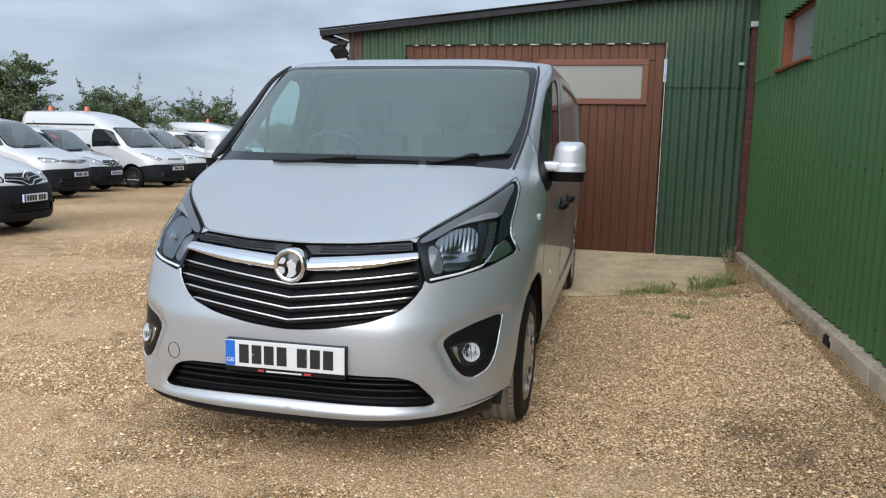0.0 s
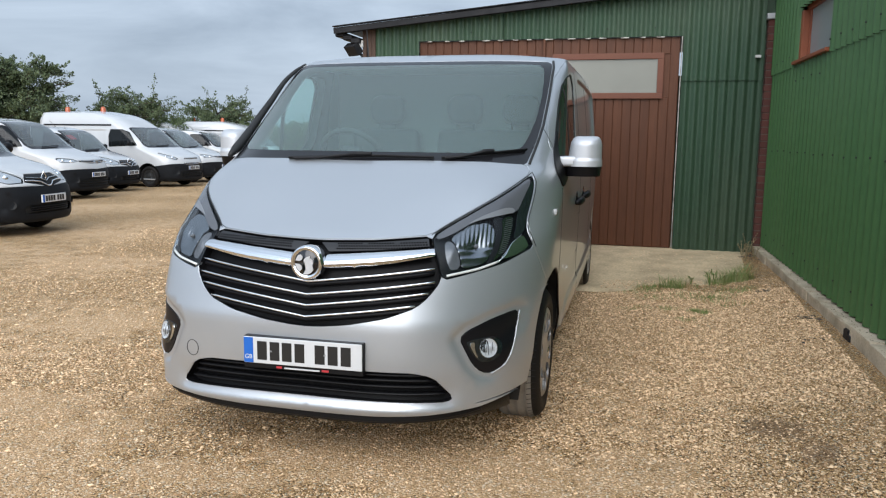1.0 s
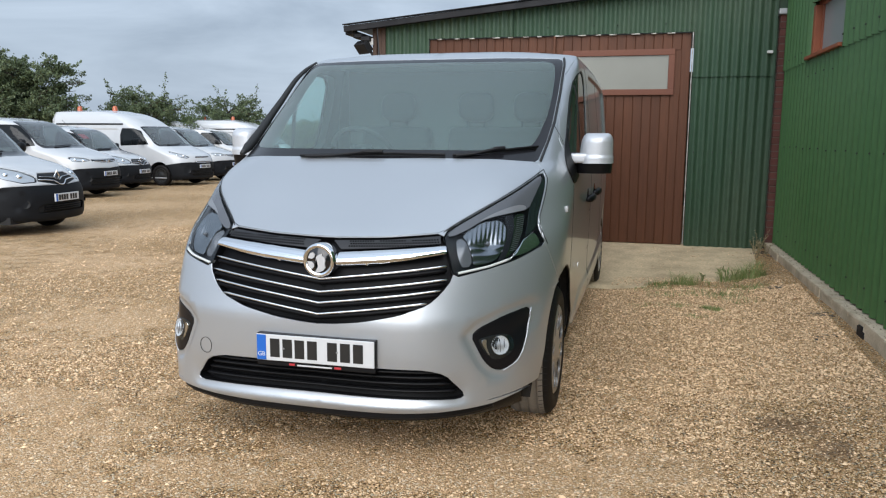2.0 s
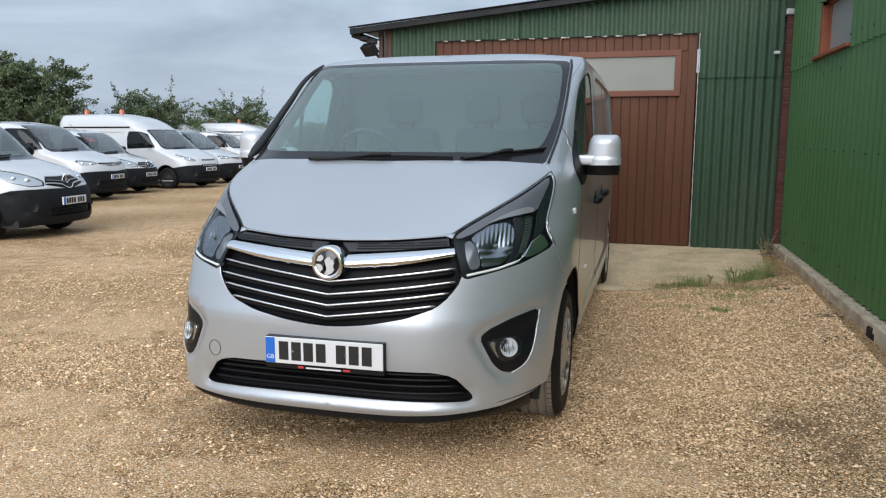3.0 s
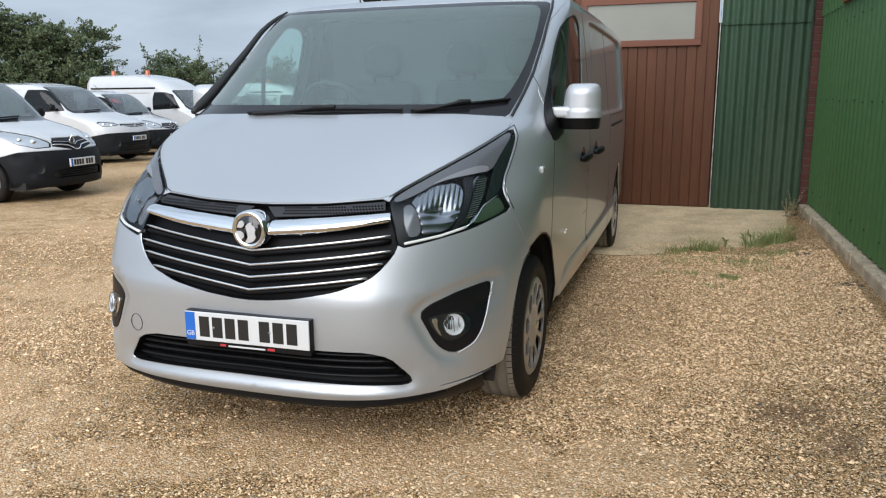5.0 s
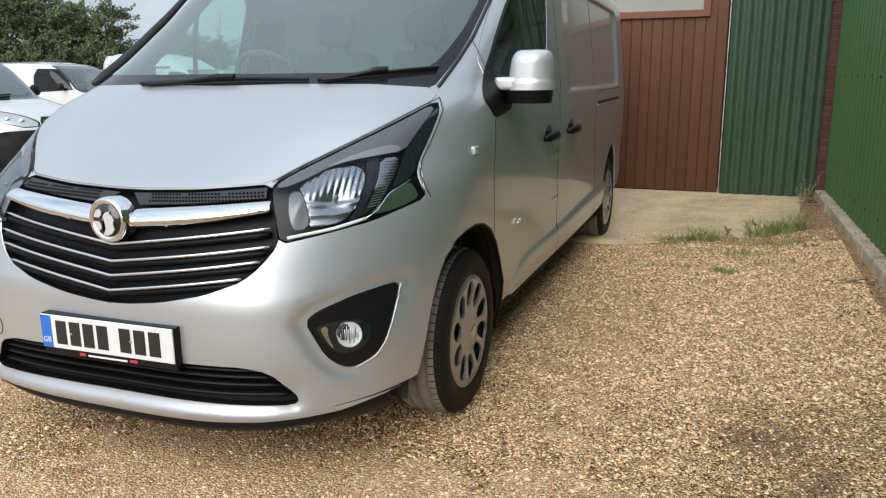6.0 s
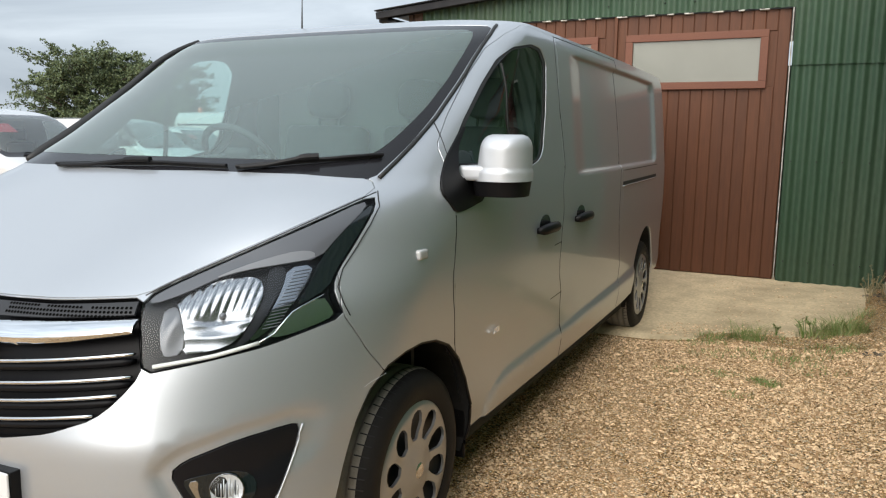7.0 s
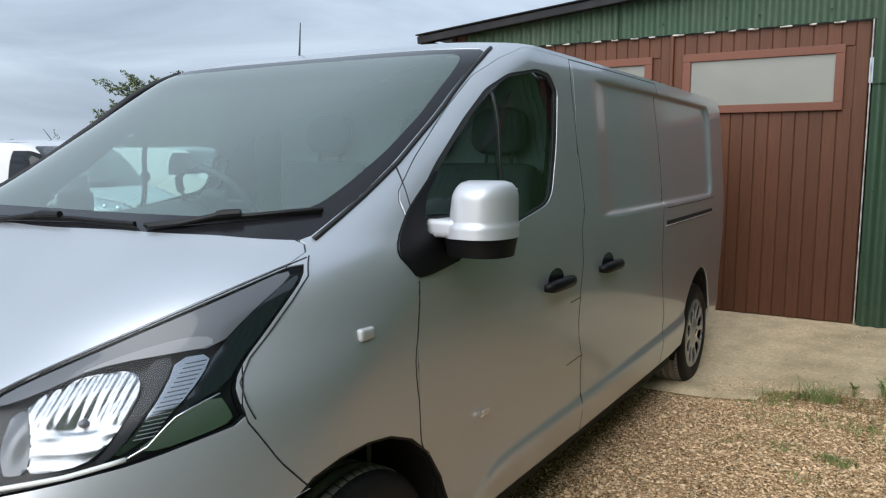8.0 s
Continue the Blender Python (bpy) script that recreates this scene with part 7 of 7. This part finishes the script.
small = park(white_van("small", "white small van with a dark grey bumper on gravel", screen_sticker=True), -7.02, 6.54, HEAD)
medium = park(white_van("medium", "white mid-size van with dark bumper in a parked row"), -11.6, 13.2, HEAD)
park(copy_thing(small, Matrix()), -12.7, 16.0, HEAD)
tall = park(white_van("tall", "white high-roof van with dark band and amber beacons", chrome_nose=False, beacon=2), -12.5, 18.75, HEAD - 9)
park(copy_thing(medium, Matrix()), -13.3, 22.0, HEAD)
copy_far = park(copy_thing(tall, Matrix()), -17.0, 28.6, HEAD)
for child in list(copy_far.children):
    if child.name.startswith("beacon"):
        bpy.data.objects.remove(child)
last = park(copy_thing(medium, Matrix()), -15.6, 28.0, HEAD)
park(copy_thing(tall, Matrix()), -14.6, 30.2, HEAD)


# ---- hedge and trees ----
def tree_mesh(seed, height, spread, leaves, leaf, mat, limbs=90):
    """A hedgerow tree: tapered trunk, limbs, and a ragged crown of small leaves on twigs."""
    rnd = random.Random(seed)
    t = new("hedge_tree")
    wood = bmesh.new()
    top = height * 0.8
    trunk = [Vector((0.12 * math.sin(k * 1.3 + seed), 0.1 * math.cos(k * 1.7 + seed), top * k / 6)) for k in range(7)]
    tube_bm(trunk, [0.16 * (1 - 0.12 * k) for k in range(7)], 8, wood)
    twigs = []
    for k in range(limbs):
        a = rnd.uniform(0, 2 * math.pi)
        z = height * rnd.uniform(0.06, 0.78)
        reach = spread * (0.5 + 0.5 * rnd.random()) * (1.0 - 0.55 * (z / height) ** 2.5)
        rise = height * rnd.uniform(0.02, 0.24)
        b = Vector((0, 0, z))
        e = b + Vector((reach * math.cos(a), reach * math.sin(a), rise))
        mid = b.lerp(e, 0.5) + Vector((rnd.uniform(-0.2, 0.2), rnd.uniform(-0.2, 0.2), 0.15))
        tube_bm([b, mid, e], [0.05, 0.03, 0.008], 5, wood)
        for q in range(9):
            f = rnd.uniform(0.25, 1.0)
            o = (b.lerp(mid, f * 2) if f < 0.5 else mid.lerp(e, f * 2 - 1))
            d = Vector((math.cos(a) + rnd.gauss(0, 0.8), math.sin(a) + rnd.gauss(0, 0.8), rnd.uniform(-0.35, 1.1))).normalized()
            far = rnd.uniform(0.30, 0.75) * (rnd.uniform(1.3, 2.1) if rnd.random() < 0.10 else 1.0)
            twigs.append((o, o + d * far + Vector((0, 0, -0.08 * far))))
            if q % 3 == 0:
                tube_bm([o, o.lerp(twigs[-1][1], 1.0)], [0.009, 0.003], 4, wood)
    part("trunk", wood, BARK, t)
    vs, fs = [], []
    for i in range(leaves):
        o, e = twigs[rnd.randrange(len(twigs))]
        f = rnd.random() ** 0.8
        loose = 0.11 * (1.15 - f)
        p = o.lerp(e, f) + Vector((rnd.gauss(0, loose), rnd.gauss(0, loose), rnd.gauss(0, loose)))
        if p.z < 0.05:
            continue
        n = Vector((rnd.uniform(-1, 1), rnd.uniform(-1, 1), rnd.uniform(-0.2, 1))).normalized()
        u = n.orthogonal().normalized()
        u.rotate(Matrix.Rotation(rnd.uniform(0, 6.28), 3, n))
        w = n.cross(u)
        s = leaf * rnd.uniform(0.6, 1.4)
        k = len(vs)
        vs += [p - u * s, p + w * s * 0.5, p + u * s, p - w * s * 0.5]
        fs.append((k, k + 1, k + 2, k + 3))
    mesh_object("crown", vs, fs, mat, t)
    return t


big = tree_mesh(3, 5.4, 3.0, 60000, 0.050, LEAF, 120)
tagged(big, "dense dark green hedge tree behind the vans", "tree", "hedgerow trees")
mid_tree = tree_mesh(8, 3.9, 2.5, 44000, 0.047, LEAF, 95)
tagged(mid_tree, "lower ragged green hedge tree behind the vans", "tree", "hedgerow trees")
light_tree = tree_mesh(15, 3.6, 2.2, 32000, 0.046, LEAF_LIGHT, 80)
tagged(light_tree, "light green hedge shrub behind the vans", "tree", "hedgerow trees")


def plant(src, x, y, sc, turn, first=False):
    m = pose(x, y, ground_height(x, y) - 0.05, 0, 0, turn)
    ob = src if first else copy_thing(src, m)
    ob.matrix_basis = m @ Matrix.Diagonal((sc, sc, sc, 1))
    return ob


plant(big, -22.5, 22.4, 0.93, 10, True)
plant(big, -24.9, 20.4, 1.0, 140)
plant(big, -23.4, 21.4, 0.88, 250)
plant(mid_tree, -20.9, 27.2, 0.98, 30, True)
plant(mid_tree, -22.9, 26.2, 0.72, 200)
plant(light_tree, -20.3, 28.4, 0.76, 0, True)
plant(mid_tree, -18.9, 31.0, 0.94, 100)
plant(light_tree, -20.8, 31.2, 0.52, 200)
plant(light_tree, -16.2, 34.0, 0.72, 60)
plant(mid_tree, -25.2, 25.0, 0.66, 300)
plant(light_tree, -27.6, 17.4, 0.72, 130)
plant(light_tree, -29.5, 14.6, 0.80, 40)
plant(mid_tree, -13.0, 36.5, 0.9, 10)
plant(mid_tree, -9.0, 38.5, 0.9, 170)
plant(big, -33.0, 9.0, 0.7, 50)

# far field hedge that closes the horizon
rnd = random.Random(21)
hv, hf = [], []
for i in range(26000):
    a = rnd.uniform(-0.35, 2.6)
    r = rnd.uniform(48, 56)
    x, y = 1.3 - r * math.sin(a), -2.7 + r * math.cos(a)
    h = 2.1 + 0.9 * noise.noise(Vector((a * 14, 0, 0))) + 0.5 * noise.noise(Vector((a * 60, 3, 0)))
    p = Vector((x, y, -0.5 + (h + 0.4) * rnd.random() ** 0.8))
    n = Vector((rnd.uniform(-1, 1), rnd.uniform(-1, 1), rnd.uniform(-0.2, 1))).normalized()
    u = n.orthogonal().normalized()
    w = n.cross(u)
    s = rnd.uniform(0.12, 0.3)
    k = len(hv)
    hv += [p - u * s, p + w * s * 0.6, p + u * s, p - w * s * 0.6]
    hf.append((k, k + 1, k + 2, k + 3))
tagged(mesh_object("hedge", hv, hf, LEAF), "distant dark green field hedge", "hedge", kind="stuff")


# ---- grass tufts, weeds and loose stones ----
def tuft(name, x, y, n, height, spread, mat, seed, label, wide=0.0026):
    rnd = random.Random(seed)
    vs, fs = [], []
    for i in range(n):
        a, d = rnd.uniform(0, 6.28), spread * math.sqrt(rnd.random())
        bx, by = x + d * math.cos(a), y + 0.55 * d * math.sin(a)
        bz = max(ground_height(bx, by), slab_height(bx, by) - 0.03 if by > 4.1 else -1) - 0.002
        h = height * rnd.uniform(0.2, 1.2)
        lean = Vector((rnd.uniform(-1.1, 1.1), rnd.uniform(-1.1, 1.1), 0)) * h
        side = Vector((math.cos(a + 1.3), math.sin(a + 1.3), 0)) * wide * rnd.uniform(0.6, 1.3)
        b = Vector((bx, by, bz))
        m1, tip = b + Vector((0, 0, h * 0.6)) + lean * 0.35, b + Vector((0, 0, h)) + lean
        k = len(vs)
        vs += [b - side, b + side, m1 + side * 0.7, m1 - side * 0.7, tip]
        fs += [(k, k + 1, k + 2, k + 3), (k + 3, k + 2, k + 4)]
    ob = mesh_object(name, vs, fs, mat)
    return tagged(ob, label, "grass", "grass tufts", "stuff")


for i, (x, y, n, h, sp) in enumerate(((1.42, 4.22, 110, 0.085, 0.13), (1.63, 4.24, 170, 0.15, 0.12), (1.84, 4.26, 50, 0.05, 0.16), (2.04, 4.46, 120, 0.12, 0.12), (2.20, 4.58, 460, 0.15, 0.16), (2.16, 4.10, 130, 0.06, 0.16), (1.72, 3.86, 130, 0.045, 0.20), (1.48, 3.78, 90, 0.04, 0.16), (1.80, 3.28, 220, 0.040, 0.095), (2.05, 3.62, 70, 0.035, 0.18), (1.30, 4.05, 60, 0.04, 0.14), (2.34, 5.1, 50, 0.10, 0.1), (2.0, 3.95, 80, 0.05, 0.2), (1.42, 4.06, 90, 0.05, 0.12), (1.67, 3.03, 70, 0.03, 0.09), (1.56, 3.37, 80, 0.035, 0.10), (1.31, 3.41, 60, 0.03, 0.13), (1.92, 3.78, 110, 0.05, 0.16))):
    tuft("grass_tuft", x, y, int(n * 1.1), h * 0.78, sp * 1.1, GRASS, 40 + i, "green and straw grass tuft at the slab edge")
for i, (x, y, h) in enumerate(((2.46, 5.9, 0.26), (2.42, 5.98, 0.18), (2.40, 5.55, 0.20), (2.52, 5.75, 0.17), (1.97, 4.42, 0.16), (2.02, 4.50, 0.13), (1.80, 4.42, 0.08))):
    rnd = random.Random(90 + i)
    bm = bmesh.new()
    z = max(slab_height(x, y), ground_height(x, y)) - 0.02
    for k in range(5):
        a = rnd.uniform(0, 6.28)
        e = Vector((x + h * 0.35 * math.cos(a), y + h * 0.35 * math.sin(a), z + h * rnd.uniform(0.6, 1.0)))
        m1 = Vector((x, y, z)).lerp(e, 0.5) + Vector((0, 0, 0.04))
        tube_bm([(x, y, z), m1, e], [0.004, 0.003, 0.0015], 4, bm)
        for q in range(7):
            c = m1.lerp(e, q / 6)
            d = Vector((rnd.uniform(-1, 1), rnd.uniform(-1, 1), rnd.uniform(0, 1))).normalized() * 0.025
            w = Vector((-d.y, d.x, 0)) * 0.35
            bm.faces.new([bm.verts.new(c), bm.verts.new(c + d * 0.5 + w), bm.verts.new(c + d), bm.verts.new(c + d * 0.5 - w)])
    weed = part("weed", bm, STRAW if y > 5.2 else GRASS)
    tagged(weed, "thin straggling weed at the foot of the wall", "weed", "weeds")

# loose stones over the nearer gravel
rnd = random.Random(7)
stone_v, stone_f = [], []
octa = [(1, 0, 0), (-1, 0, 0), (0, 1, 0), (0, -1, 0), (0, 0, 1), (0, 0, -1)]
octf = [(0, 2, 4), (2, 1, 4), (1, 3, 4), (3, 0, 4), (2, 0, 5), (1, 2, 5), (3, 1, 5), (0, 3, 5)]


def scatter(n, x0, x1, y0, y1, size):
    for i in range(n):
        x, y = rnd.uniform(x0, x1), rnd.uniform(y0, y1)
        if x > 2.55 or rnd.random() < 0.85 * sandiness(x, y) + 0.6 * bareness(x, y):
            continue
        s = size * rnd.lognormvariate(0, 0.35)
        z = max(lumpy(x, y), slab_height(x, y) if y > 4.2 + 0.9 * smooth_step(1.9, 2.5, x) else -1.0) + s * 0.15
        a, q = rnd.uniform(0, 6.28), rnd.uniform(0.45, 0.8)
        ca, sa = math.cos(a), math.sin(a)
        tilt = rnd.uniform(-0.4, 0.4)
        k = len(stone_v)
        for ox, oy, oz in octa:
            j = 1 + rnd.uniform(-0.25, 0.25)
            lx, ly, lz = ox * s * j, oy * s * q * j, oz * s * 0.5 * j + ox * s * tilt * 0.4
            stone_v.append((x + lx * ca - ly * sa, y + lx * sa + ly * ca, z + lz))
        stone_f.extend([(a_ + k, b_ + k, c_ + k) for a_, b_, c_ in octf])


scatter(84000, 0.2, 2.6, -0.9, 4.1, 0.0051)
scatter(18000, 0.7, 2.6, 1.3, 4.1, 0.0075)
scatter(52000, -2.8, 1.8, -1.4, 1.4, 0.0052)
scatter(34000, -5.0, -1.2, -0.5, 6.0, 0.0070)
scatter(2600, 1.0, 2.6, 4.0, 4.55, 0.0055)
scatter(900, 1.2, 2.6, 4.5, 6.0, 0.005)
tagged(mesh_object("gravel_stones", stone_v, stone_f, STONE), "loose buff and pale gravel stones", "gravel", kind="stuff")


# dead leaves and crumbs along the kerb
rnd = random.Random(33)
dv, df = [], []


def crumb(x, y, z, size):
    a = rnd.uniform(0, 6.28)
    u, w = Vector((math.cos(a), math.sin(a), rnd.uniform(-0.3, 0.3))) * size, Vector((-math.sin(a), math.cos(a), rnd.uniform(0.0, 0.5))) * size * 0.55
    c, k = Vector((x, y, z + 0.004)), len(dv)
    dv.extend([c - u, c - w * 0.8, c + u, c + w, c + Vector((0, 0, size * 0.35))])
    df.extend([(k, k + 1, k + 4), (k + 1, k + 2, k + 4), (k + 2, k + 3, k + 4), (k + 3, k, k + 4)])


for i in range(260):
    s = rnd.uniform(0.05, 6.5)
    c = HALL @ Vector((s, rnd.uniform(-0.098, -0.045), 0.0))
    crumb(c.x, c.y, 0.228, rnd.uniform(0.003, 0.009))
for cx, cy, n, r, size in ((2.36, 3.97, 14, 0.05, 0.02), (2.50, 2.97, 20, 0.05, 0.018), (2.47, 2.4, 8, 0.06, 0.015), (2.0, 0.9, 25, 0.12, 0.008), (2.47, 5.85, 60, 0.07, 0.016), (2.52, 5.60, 30, 0.05, 0.012)):
    for i in range(n):
        x, y = cx + rnd.gauss(0, r), cy + rnd.gauss(0, r * 0.6)
        crumb(x, y, lumpy(x, y), size * rnd.uniform(0.6, 1.4))
tagged(mesh_object("dead_leaves", dv, df, DEAD_LEAF), "brown dead leaves and crumbs by the kerb", "leaf litter", kind="stuff")
